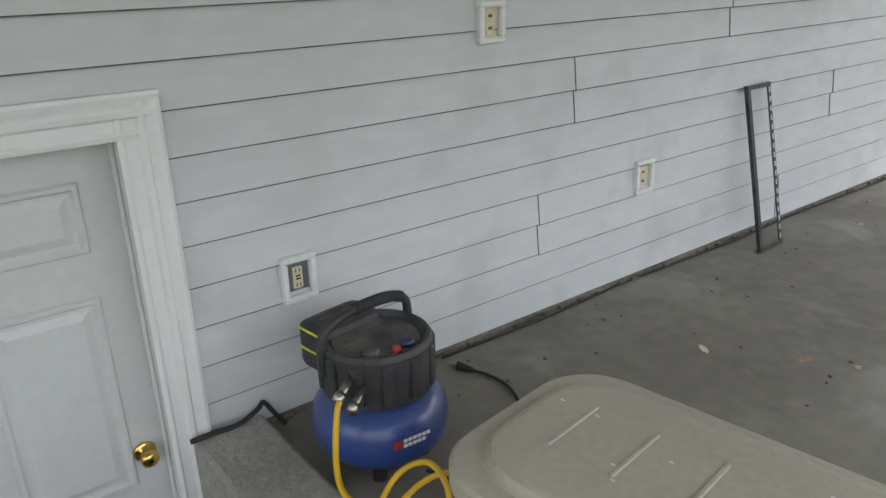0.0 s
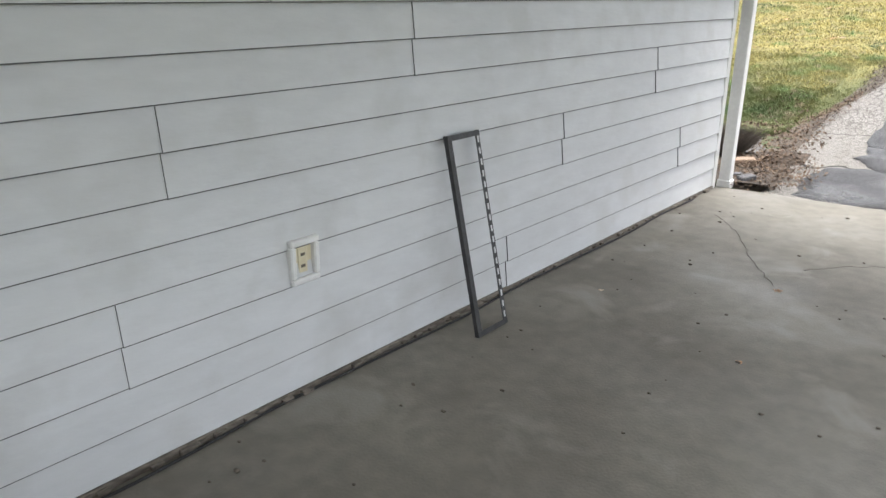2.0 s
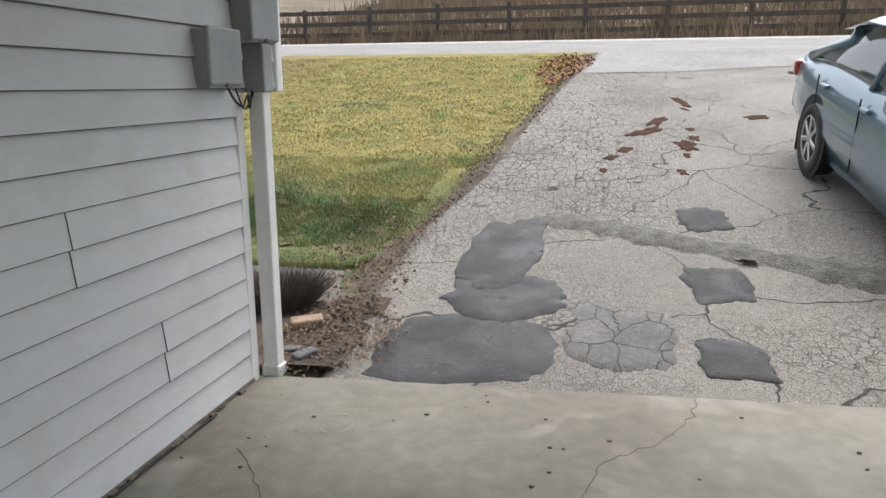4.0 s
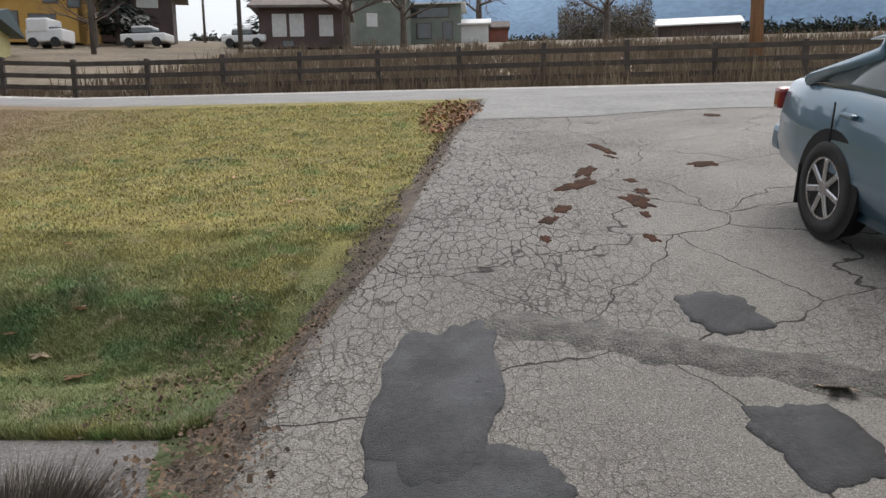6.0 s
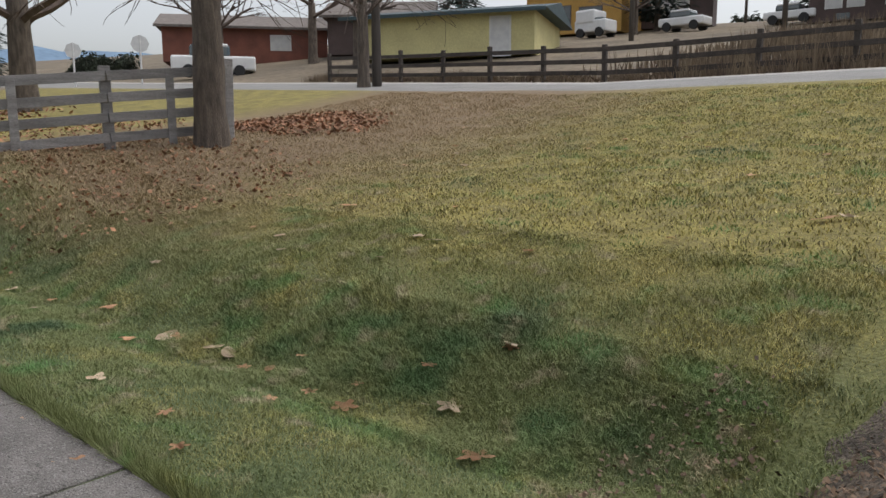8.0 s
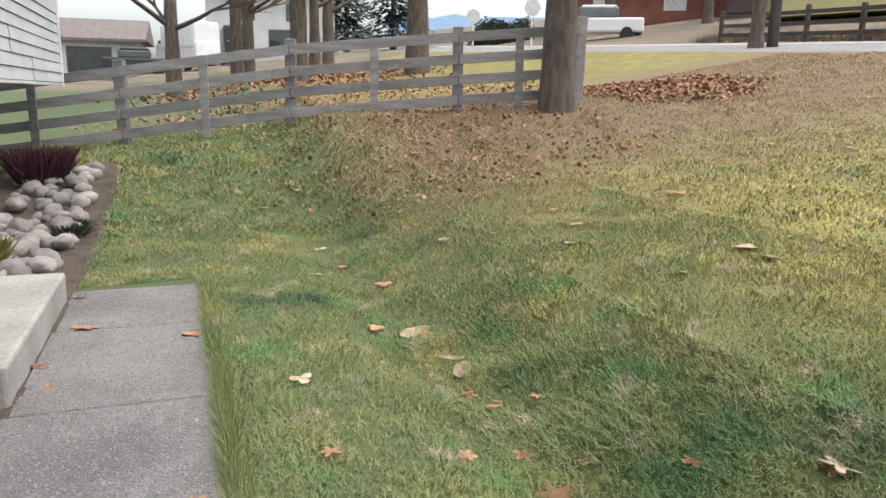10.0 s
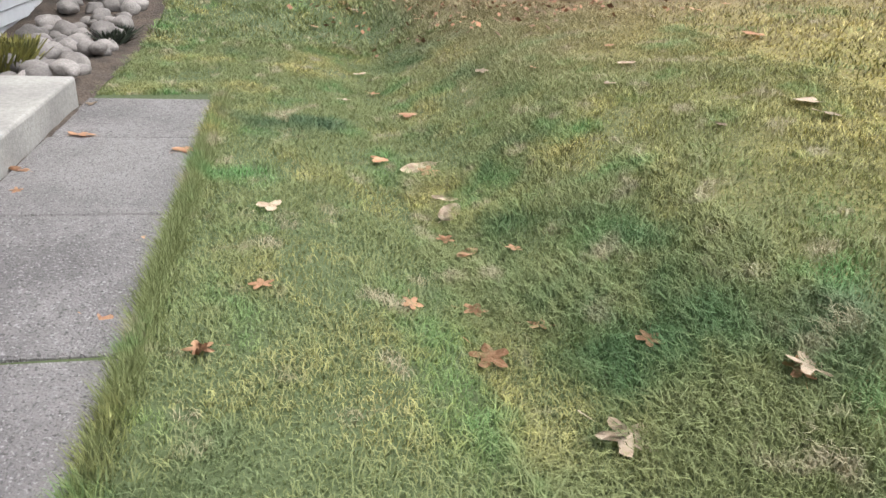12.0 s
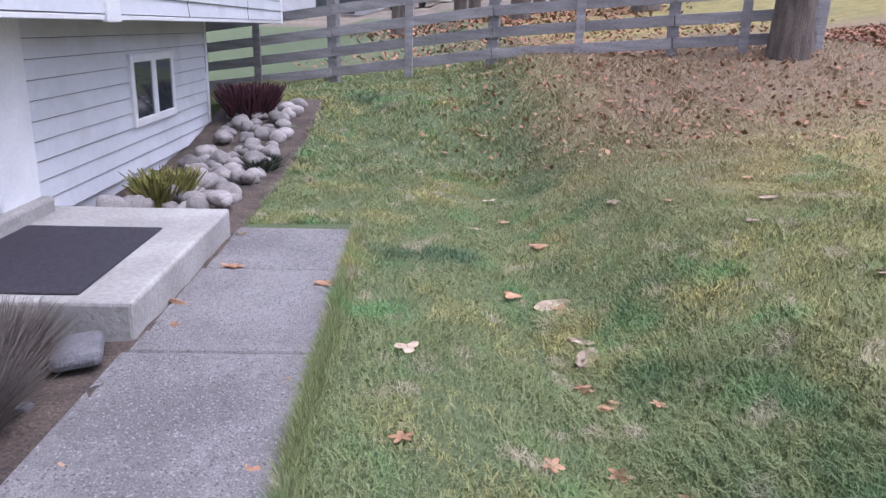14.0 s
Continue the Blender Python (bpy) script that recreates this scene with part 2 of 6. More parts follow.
# lush dark green along the foot of the bank
lush = b.node_tree.nodes.new("ShaderNodeMath")
lush.operation = "MULTIPLY"
b.node_tree.links.new(axis_fac(b, "Y", 9.95, 10.3, 0.2, 1.5), lush.inputs[0])
b.node_tree.links.new(axis_fac(b, "Y", 10.95, 10.55, 0.25, 1.5), lush.inputs[1])
lush2 = b.node_tree.nodes.new("ShaderNodeMath")
lush2.operation = "MULTIPLY"
b.node_tree.links.new(lush.outputs[0], lush2.inputs[0])
b.node_tree.links.new(noise_fac(b, 1.9, 0.5, 0.66), lush2.inputs[1])
b.node_tree.links.new(nmix(b, lush2.outputs[0], bb.links[0].from_socket, (0.085, 0.16, 0.055)), bb)
muls = b.node_tree.nodes.new("ShaderNodeMath")
muls.operation = "MULTIPLY"
b.node_tree.links.new(axis_fac(b, "X", -4.0, -8.5, 1.0, 0.7), muls.inputs[0])
b.node_tree.links.new(axis_fac(b, "Y", 10.0, 11.5, 0.5, 1.0), muls.inputs[1])
b.node_tree.links.new(nmix(b, muls.outputs[0], bb.links[0].from_socket, (0.36, 0.27, 0.155)), bb)
M["soil"] = mat("soil", (0.10, 0.075, 0.055), (0.05, 0.038, 0.03), 6, 0.95, bump=1.0, bscale=40, fine=0.5)
M["dirt"] = mat("gravel_dirt", (0.155, 0.125, 0.098), (0.06, 0.048, 0.038), 5, 0.95, bump=1.0, bscale=60, fine=0.6)
M["leaf"] = mat("dry_leaf", (0.56, 0.33, 0.19), (0.42, 0.22, 0.12), 20, 0.75, isl=0.12, isl_obj=True, bump=0.3)
M["leaf_pale"] = mat("pale_leaf", (0.60, 0.49, 0.37), (0.48, 0.36, 0.25), 20, 0.75, isl=0.2, isl_obj=True, bump=0.3)
M["litter"] = mat("leaf_litter", (0.34, 0.17, 0.09), (0.22, 0.115, 0.065), 1.2, 0.8, isl=0.4)
M["crumbs"] = mat("leaf_crumbs", (0.17, 0.115, 0.075), (0.10, 0.07, 0.05), 5, 0.9, isl=0.5)
M["white"] = mat("white_paint", (0.74, 0.74, 0.72), (0.66, 0.66, 0.65), 3, 0.45, bump=0.1, bscale=40, fine=0.05)
M["door"] = mat("door_paint", (0.60, 0.61, 0.60), (0.55, 0.56, 0.55), 2, 0.4, bump=0.05, bscale=30, fine=0.03)
M["trim_white"] = mat("casing_paint", (0.74, 0.74, 0.73), (0.72, 0.72, 0.705), 2, 0.5, bump=0.03, bscale=40, fine=0.02)
M["brass"] = mat("brass", (0.72, 0.48, 0.15), (0.55, 0.36, 0.1), 20, 0.22, metal=1.0)
M["steel"] = mat("steel", (0.5, 0.48, 0.45), (0.4, 0.36, 0.3), 30, 0.35, metal=1.0)
M["blackmetal"] = mat("black_metal", (0.018, 0.019, 0.02), (0.045, 0.045, 0.046), 18, 0.6, metal=0.0, bump=0.2, contrast=(0.45, 0.75))
M["plastic"] = mat("black_plastic", (0.028, 0.029, 0.032), (0.05, 0.05, 0.052), 10, 0.5, bump=0.1, bscale=80, fine=0.2)
M["dusty"] = mat("dusty_plastic", (0.13, 0.12, 0.11), (0.06, 0.058, 0.055), 12, 0.85, fine=0.3)
M["tank"] = mat("blue_enamel", (0.026, 0.062, 0.26), (0.045, 0.07, 0.18), 5, 0.32, fine=0.15, coat=0.3)
M["hose"] = mat("yellow_hose", (0.80, 0.50, 0.02), (0.68, 0.42, 0.02), 10, 0.4)
M["red"] = mat("red_plastic", (0.5, 0.03, 0.02), None, 10, 0.4)
M["navy"] = mat("navy_plastic", (0.03, 0.045, 0.10), None, 10, 0.4)
M["yellow"] = mat("yellow_print", (0.75, 0.7, 0.05), None, 10, 0.5)
M["print"] = mat("white_print", (0.8, 0.8, 0.8), (0.75, 0.75, 0.75), 10, 0.5)
M["tote"] = mat("taupe_plastic", (0.46, 0.42, 0.345), (0.41, 0.375, 0.31), 3, 0.5, bump=0.1, bscale=90, fine=0.06)
M["ivory"] = mat("ivory_plastic", (0.68, 0.62, 0.44), (0.6, 0.53, 0.36), 30, 0.5)
M["greybox"] = mat("grey_enamel", (0.30, 0.315, 0.32), (0.25, 0.26, 0.265), 4, 0.5, bump=0.05, fine=0.06)
M["plate"] = mat("grey_plate", (0.16, 0.17, 0.175), (0.11, 0.12, 0.125), 30, 0.6)
M["dark"] = mat("dark_gap", (0.02, 0.02, 0.02), None, 10, 0.9)
M["sill"] = mat("weathered_sill", (0.19, 0.165, 0.135), (0.10, 0.085, 0.07), 9, 0.9, bump=0.7, bscale=40, fine=0.4, stretch=(1, 0.25, 1))
M["rubber"] = mat("rubber", (0.022, 0.022, 0.023), (0.03, 0.03, 0.03), 20, 0.75, bump=0.4, bscale=150)
M["mat"] = mat("doormat", (0.03, 0.027, 0.035), (0.045, 0.04, 0.05), 30, 0.95, bump=0.8, bscale=200)
M["rock"] = mat("river_rock", (0.28, 0.255, 0.235), (0.17, 0.153, 0.14), 5, 0.8, bump=0.4, bscale=60, isl=0.3, isl_obj=True, fine=0.2)
M["slate"] = mat("dark_stone", (0.16, 0.155, 0.16), (0.09, 0.09, 0.095), 8, 0.8, bump=0.6, fine=0.3)
M["brick"] = mat("buff_brick", (0.36, 0.26, 0.19), (0.26, 0.19, 0.14), 12, 0.9, bump=0.6, fine=0.3)
M["fence"] = mat("weathered_board", (0.34, 0.325, 0.32), (0.23, 0.22, 0.215), 5, 0.9, bump=0.6, bscale=60, fine=0.3, isl=0.2, isl_obj=True, stretch=(1, 0.3, 3))
M["fence_dark"] = mat("dark_board", (0.085, 0.07, 0.06), (0.05, 0.042, 0.037), 3, 0.9, bump=0.5, fine=0.3)
M["pole"] = mat("pole_wood", (0.36, 0.19, 0.095), (0.25, 0.13, 0.07), 4, 0.85, bump=0.5, fine=0.3, stretch=(3, 3, 0.3))
M["polegrey"] = mat("grey_pole", (0.13, 0.11, 0.10), (0.09, 0.08, 0.07), 4, 0.9, stretch=(3, 3, 0.3))
M["bark"] = mat("bark", (0.15, 0.12, 0.095), (0.075, 0.06, 0.05), 9, 0.95, bump=1.0, bscale=35, fine=0.4, stretch=(1.5, 1.5, 0.35))
M["twig"] = mat("twig", (0.115, 0.085, 0.07), (0.08, 0.06, 0.05), 6, 0.95)
M["fir"] = mat("fir_needles", (0.035, 0.062, 0.055), (0.02, 0.035, 0.03), 3, 0.85, isl=0.4)
M["hedge"] = mat("hedge_leaf", (0.03, 0.04, 0.022), (0.018, 0.024, 0.014), 4, 0.85, isl=0.4)
M["weeds"] = mat("dry_weeds", (0.25, 0.195, 0.13), (0.15, 0.11, 0.08), 1.2, 0.95, isl=0.45)
M["thicket"] = mat("bare_thicket", (0.20, 0.17, 0.125), (0.13, 0.11, 0.085), 0.6, 0.95, isl=0.3)
M["lavender"] = mat("dry_stems", (0.16, 0.13, 0.11), (0.095, 0.085, 0.07), 6, 0.95, isl=0.4)
M["burgundy"] = mat("burgundy_leaf", (0.085, 0.022, 0.03), (0.045, 0.015, 0.02), 8, 0.7, isl=0.4)
M["shrub"] = mat("yellow_green_leaf", (0.22, 0.20, 0.045), (0.12, 0.12, 0.03), 8, 0.7, isl=0.4)
M["carpaint"] = mat("blue_grey_paint", (0.10, 0.185, 0.25), (0.09, 0.17, 0.235), 2, 0.3, metal=0.2, coat=1.0)
M["carglass"] = mat("car_glass", (0.09, 0.11, 0.115), None, 2, 0.04, spec=1.0)
M["chrome"] = mat("wheel_alloy", (0.55, 0.55, 0.56), None, 6, 0.25, metal=1.0)
M["lamp_red"] = mat("tail_lamp", (0.3, 0.012, 0.012), None, 6, 0.15, coat=1.0)
M["lamp_clear"] = mat("head_lamp", (0.6, 0.62, 0.64), None, 6, 0.1, coat=1.0)
M["wall_yellow"] = mat("yellow_stucco", (0.60, 0.36, 0.10), (0.52, 0.30, 0.08), 1, 0.85, fine=0.1)
M["wall_cream"] = mat("cream_siding", (0.66, 0.60, 0.30), (0.58, 0.52, 0.26), 1, 0.85, fine=0.1)
M["wall_brown"] = mat("brown_siding", (0.12, 0.085, 0.08), (0.085, 0.062, 0.057), 1, 0.85, fine=0.1)
M["wall_green"] = mat("grey_green_siding", (0.22, 0.25, 0.215), (0.18, 0.2, 0.175), 1, 0.85, fine=0.1)
M["wall_white"] = mat("white_siding", (0.68, 0.68, 0.67), (0.58, 0.58, 0.57), 1, 0.8, fine=0.1)
M["wall_red"] = mat("red_siding", (0.26, 0.10, 0.07), (0.19, 0.075, 0.055), 1, 0.85, fine=0.1)
M["roof"] = mat("roof_shingle", (0.19, 0.165, 0.15), (0.14, 0.12, 0.108), 3, 0.9, bump=0.5, fine=0.3)
M["roof_teal"] = mat("teal_fascia", (0.05, 0.085, 0.095), (0.04, 0.065, 0.075), 3, 0.7)
M["roof_pale"] = mat("pale_metal_roof", (0.74, 0.74, 0.74), (0.6, 0.6, 0.58), 1, 0.5)
M["win"] = mat("window_glass", (0.03, 0.04, 0.045), (0.05, 0.06, 0.06), 2, 0.05, spec=1.0)
M["curtain"] = mat("curtain", (0.7, 0.7, 0.69), (0.6, 0.6, 0.6), 3, 0.8)
# blue of the distance haze is put straight into the forest colour
M["mountain"] = mat("haze_tinted_forest", (0.15, 0.235, 0.34), (0.115, 0.185, 0.275), 0.006, 1.0, fine=0.15)
M["field"] = mat("field", (0.19, 0.15, 0.10), (0.11, 0.088, 0.062), 0.25, 0.95, fine=0.4)
M["vehicle_white"] = mat("vehicle_white", (0.78, 0.78, 0.78), (0.7, 0.7, 0.7), 2, 0.35, coat=0.5)
M["vehicle_dark"] = mat("vehicle_dark", (0.03, 0.032, 0.035), None, 2, 0.35)
M["sign"] = mat("sign_back", (0.72, 0.71, 0.70), (0.6, 0.6, 0.6), 3, 0.5)
M["ceiling"] = mat("ceiling_paint", (0.68, 0.68, 0.66), (0.6, 0.6, 0.58), 1, 0.7, fine=0.05)


# ---- mesh helpers ----
def bm_new():
    return bmesh.new()


def box(bm, lo, hi, bevel=0.0, m=None, seg=1):
    r = bmesh.ops.create_cube(bm, size=1.0)
    vs = r["verts"]
    for v in vs:
        v.co = Vector([(lo[i] + hi[i]) / 2 + v.co[i] * (hi[i] - lo[i]) for i in range(3)])
    if bevel:
        es = list({e for v in vs for e in v.link_edges})
        out = bmesh.ops.bevel(bm, geom=es, offset=bevel, segments=seg, affect="EDGES", profile=0.5)
        vs = list({v for f in out["faces"] for v in f.verts} | {v for v in vs if v.is_valid})
    if m is not None:
        bmesh.ops.transform(bm, matrix=m, verts=vs)
    return vs


def cone(bm, p0, p1, r0, r1, seg=10, caps=True):
    p0, p1 = Vector(p0), Vector(p1)
    d = p1 - p0
    q = d.to_track_quat("Z", "Y").to_matrix()
    rings = []
    for p, r in ((p0, r0), (p1, r1)):
        rings.append([bm.verts.new(p + q @ Vector((math.cos(a) * r, math.sin(a) * r, 0))) for a in [2 * math.pi * i / seg for i in range(seg)]])
    for i in range(seg):
        bm.faces.new((rings[0][i], rings[0][(i + 1) % seg], rings[1][(i + 1) % seg], rings[1][i]))
    if caps:
        bm.faces.new(rings[0][::-1])
        bm.faces.new(rings[1])


def tube(bm, pts, r, seg=8, taper=None):
    pts = [Vector(p) for p in pts]
    rings = []
    for i, p in enumerate(pts):
        d = (pts[min(i + 1, len(pts) - 1)] - pts[max(i - 1, 0)])
        q = d.to_track_quat("Z", "Y").to_matrix()
        rad = r if taper is None else r + (taper - r) * i / (len(pts) - 1)
        rings.append([bm.verts.new(p + q @ Vector((math.cos(a) * rad, math.sin(a) * rad, 0))) for a in [2 * math.pi * k / seg for k in range(seg)]])
    for a, c in zip(rings, rings[1:]):
        # keep the rings from twisting
        best = min(range(seg), key=lambda s: (a[0].co - c[s].co).length)
        for k in range(seg):
            bm.faces.new((a[k], a[(k + 1) % seg], c[(k + 1 + best) % seg], c[(k + best) % seg]))
    bm.faces.new(rings[0][::-1])
    bm.faces.new(rings[-1])


def lathe(bm, profile, seg=28, centre=(0, 0, 0)):
    c = Vector(centre)
    rings = [[bm.verts.new(c + Vector((r * math.cos(a), r * math.sin(a), z))) for a in [2 * math.pi * i / seg for i in range(seg)]] for r, z in profile]
    for a, d in zip(rings, rings[1:]):
        for i in range(seg):
            bm.faces.new((a[i], a[(i + 1) % seg], d[(i + 1) % seg], d[i]))
    bm.faces.new(rings[0][::-1])
    bm.faces.new(rings[-1])


def smooth_path(pts, n=8):
    pts = [Vector(p) for p in pts]
    out = []
    for i in range(len(pts) - 1):
        p0, p1, p2, p3 = pts[max(i - 1, 0)], pts[i], pts[i + 1], pts[min(i + 2, len(pts) - 1)]
        for k in range(n):
            t = k / n
            out.append(0.5 * ((2 * p1) + (p2 - p0) * t + (2 * p0 - 5 * p1 + 4 * p2 - p3) * t * t + (3 * p1 - p0 - 3 * p2 + p3) * t ** 3))
    return out + [pts[-1]]


def finish(name, bm, material, smooth=False):
    bmesh.ops.recalc_face_normals(bm, faces=bm.faces)
    me = bpy.data.meshes.new(name)
    bm.to_mesh(me)
    bm.free()
    me.materials.append(material)
    if smooth:
        me.polygons.foreach_set("use_smooth", [True] * len(me.polygons))
    return me


def part(name, bm, material, parent=None, label="", smooth=False):
    ob = new(name, finish(name, bm, material, smooth))
    if parent is not None:
        ob.parent = parent
    return tagged(ob, label) if label else ob


def thing(name, label, category, at=None, group="", kind=""):
    ob = new(name)
    ob.matrix_world = at if at is not None else Matrix.Identity(4)
    return tagged(ob, label, category, group, kind)


def single(name, bm, material, label, category, kind="", group="", smooth=False, at=None):
    ob = new(name, finish(name, bm, material, smooth))
    if at is not None:
        ob.matrix_world = at
    return tagged(ob, label, category, group, kind)


def arrays_mesh(name, verts, faces, material, smooth=False):
    """One mesh out of arrays of corners and of faces with as many corners each."""
    me = bpy.data.meshes.new(name)
    nf, k = faces.shape
    me.vertices.add(len(verts))
    me.vertices.foreach_set("co", np.ascontiguousarray(verts, dtype=np.float32).ravel())
    me.loops.add(nf * k)
    me.loops.foreach_set("vertex_index", np.ascontiguousarray(faces, dtype=np.int32).ravel())
    me.polygons.add(nf)
    me.polygons.foreach_set("loop_start", np.arange(0, nf * k, k, dtype=np.int32))
    if smooth:
        me.polygons.foreach_set("use_smooth", np.ones(nf, dtype=bool))
    me.update(calc_edges=True)
    me.materials.append(material)
    return me


# ---- terrain ----
LAWN_Y = [-40, 6.8, 8.9, 9.5, 10.0, 10.3, 10.7, 11.0, 11.8, 13.3, 15.3, 17.0, 18.2, 20.6, 27.0, 29.5, 45, 66, 110, 300, 900]
LAWN_Z = [-0.1, 0.0, 0.05, 0.03, -0.06, 0.06, 0.25, 0.35, 0.52, 0.75, 0.98, 1.24, 1.52, 2.08, 2.68, 2.88, 5.5, 8.7, 14.4, 36, 80]
DRIVE_Y = [6.0, 6.9, 7.4, 8.5, 9.5, 10.5, 12.3, 14.0, 18.0, 20.6, 27.0]
DRIVE_Z = [-0.05, -0.03, 0.0, 0.12, 0.30, 0.46, 0.78, 1.05, 1.66, 2.11, 2.71]


def sstep(a, c, v):
    t = np.clip((np.asarray(v, float) - a) / (c - a), 0, 1)
    return t * t * (3 - 2 * t)


def softened(y, ys, zs):
    return (np.interp(y - 0.15, ys, zs) + np.interp(y, ys, zs) + np.interp(y + 0.15, ys, zs)) / 3


def drive_left(y):
    return np.interp(y, [6.9, 8.0, 9.0, 9.6, 10.2, 11.0, 12.5, 16, 20.6], [0.3, 0.2, 0.15, 0.18, 0.27, 0.42, 0.5, 0.68, 1.1])


def height(x, y):
    x, y = np.asarray(x, float), np.asarray(y, float)
    lawn = softened(y, LAWN_Y, LAWN_Z)
    bank = sstep(-6.8, -11.0, x) * (0.46 + 0.34 * np.exp(-((y - 10.4) / 1.3) ** 2)) * sstep(5, 7, y) * sstep(26, 13, y)
    far = np.clip(-x - 11, 0, None) * 0.045
    lawn = lawn + bank + far
    dr = np.where(y < 20.6, softened(y, DRIVE_Y, DRIVE_Z), lawn)
    dr = dr + 0.14 * sstep(2.2, 4.6, x) * sstep(7.4, 9.5, y) * sstep(20, 16, y)
    k = sstep(drive_left(y) - 0.55, drive_left(y) + 0.15, x) * sstep(24, 20, y)
    return lawn * (1 - k) + dr * k


def hz(x, y):
    return float(height(x, y))


def sheet(name, xs, ys, material, lift=0.0, rough=0.0, keep=None, smooth=True):
    X, Y = np.meshgrid(xs, ys)
    Z = height(X, Y) + lift
    if rough:
        Z = Z + rough * np.random.randn(*Z.shape)
    V = np.stack([X, Y, Z], -1).reshape(-1, 3)
    n, mm = len(xs), len(ys)
    i, j = np.meshgrid(np.arange(n - 1), np.arange(mm - 1))
    a = (j * n + i).ravel()
    F = np.stack([a, a + 1, a + n + 1, a + n], 1)
    if keep is not None:
        c = V[F].mean(1)
        F = F[keep(c[:, 0], c[:, 1])]
    return arrays_mesh(name, V, F, material, smooth)


xs = np.unique(np.concatenate([np.linspace(-900, -60, 25), np.linspace(-60, -14, 47), np.arange(-14, 4, 0.16), np.linspace(4, 40, 37), np.linspace(40, 900, 25)]))
ys = np.unique(np.concatenate([np.linspace(-300, -10, 12), np.linspace(-10, 6.8, 12), np.arange(6.8, 21, 0.16), np.linspace(21, 70, 50), np.linspace(70, 900, 40)]))
# the ground stays under the slab and the house
gm = sheet("ground", xs, ys, M["ground"], lift=0.0)
co = np.empty(len(gm.vertices) * 3, np.float32)
gm.vertices.foreach_get("co", co)
co = co.reshape(-1, 3)
under = (co[:, 1] < 6.95) & (co[:, 0] > -12) & (co[:, 0] < 12)
co[under, 2] = -0.3
co[(co[:, 1] < 2.5) & (co[:, 0] > -11.5) & (co[:, 0] < 3.0), 2] = -1.3
ondrive = (co[:, 0] > drive_left(co[:, 1]) + 0.1) & (co[:, 1] < 20.4) & (co[:, 1] > 6.5) & (co[:, 0] < 9.3)
co[ondrive, 2] -= 0.06
gm.vertices.foreach_set("co", co.ravel())
ground = tagged(new("ground", gm), "uneven autumn lawn and field running uphill to a road", "ground", kind="structure")
gm.materials.append(M["field"])
pc = np.empty(len(gm.polygons) * 3, np.float32)
gm.polygons.foreach_get("center", pc)
pc = pc.reshape(-1, 3)
gm.polygons.foreach_set("material_index", ((pc[:, 1] > 26.5) | (pc[:, 0] < -38)).astype(np.int32))
# ---- driveway, road, slab ----
def ribbon(name, yvals, left, right, nx, material, lift, wob=0.0):
    V, rows_n = [], len(yvals)
    for y in yvals:
        a, c = left(y), right(y)
        for i in range(nx):
            u = i / (nx - 1)
            x = a + (c - a) * u ** 1.6
            if i == 0:
                x += wob * noise.noise(Vector((y * 2.3, 5.1, 0))) + wob * 0.6 * noise.noise(Vector((y * 9.0, 1.1, 0)))
            V.append((x, y, hz(x, y) + lift + (0.006 * noise.noise(Vector((x * 1.7, y * 1.7, 3)))) - (0.05 if i == 0 else 0)))
    F = [[j * nx + i, j * nx + i + 1, (j + 1) * nx + i + 1, (j + 1) * nx + i] for j in range(rows_n - 1) for i in range(nx - 1)]
    return arrays_mesh(name, np.array(V), np.array(F), material, True)


dm = ribbon("driveway", list(np.arange(6.8, 20.7, 0.14)), lambda y: float(drive_left(y)), lambda y: 9.0, 46, M["asphalt"], 0.012, 0.16)
tagged(new("driveway", dm), "cracked pale grey asphalt driveway sloping up", "driveway", kind="structure")


am = ribbon("apron", list(np.arange(17.7, 20.75, 0.14)), lambda y: float(drive_left(y)) + 0.06, lambda y: 9.0, 30, M["road"], 0.02, 0.2)
tagged(new("apron", am), "smoother grey asphalt apron where the drive meets the road", "driveway", kind="structure")

V = []
sy = list(np.arange(7.0, 20.5, 0.12))
for y in sy:
    dl = float(drive_left(y))
    wid = float(np.interp(y, [7, 9.2, 11.5, 13, 20.5], [0.35, 0.5, 0.45, 0.32, 0.45])) * (0.8 + 0.5 * noise.noise(Vector((y * 1.1, 8, 0))) + 0.3 * noise.noise(Vector((y * 4.3, 2, 0))))
    for i in range(8):
        x = dl + 0.25 - (wid + 0.25) * i / 7
        V.append((x, y, hz(x, y) + 0.004 + 0.012 * noise.noise(Vector((x * 7, y * 7, 0))) - (0.02 if i in (0, 7) else 0)))
F = [[j * 8 + i, j * 8 + i + 1, (j + 1) * 8 + i + 1, (j + 1) * 8 + i] for j in range(len(sy) - 1) for i in range(7)]
tagged(new("dirt_edge", arrays_mesh("dirt_edge", np.array(V), np.array(F), M["dirt"], True)), "bare gravelly dirt strip between lawn and driveway", "dirt", kind="structure")


def road_near(x):
    return 20.6 - 0.06 * x


def band(name, near, far, material, lift, x0=-70, x1=60, nx=131, nyy=9):
    V = []
    for j in range(nyy):
        for i in range(nx):
            x = x0 + (x1 - x0) * i / (nx - 1)
            y = near(x) + (far(x) - near(x)) * j / (nyy - 1)
            V.append((x, y, hz(x, y) + lift - (0.06 if j == 0 else 0)))
    F = [[j * nx + i, j * nx + i + 1, (j + 1) * nx + i + 1, (j + 1) * nx + i] for j in range(nyy - 1) for i in range(nx - 1)]
    return arrays_mesh(name, np.array(V), np.array(F), material, True)


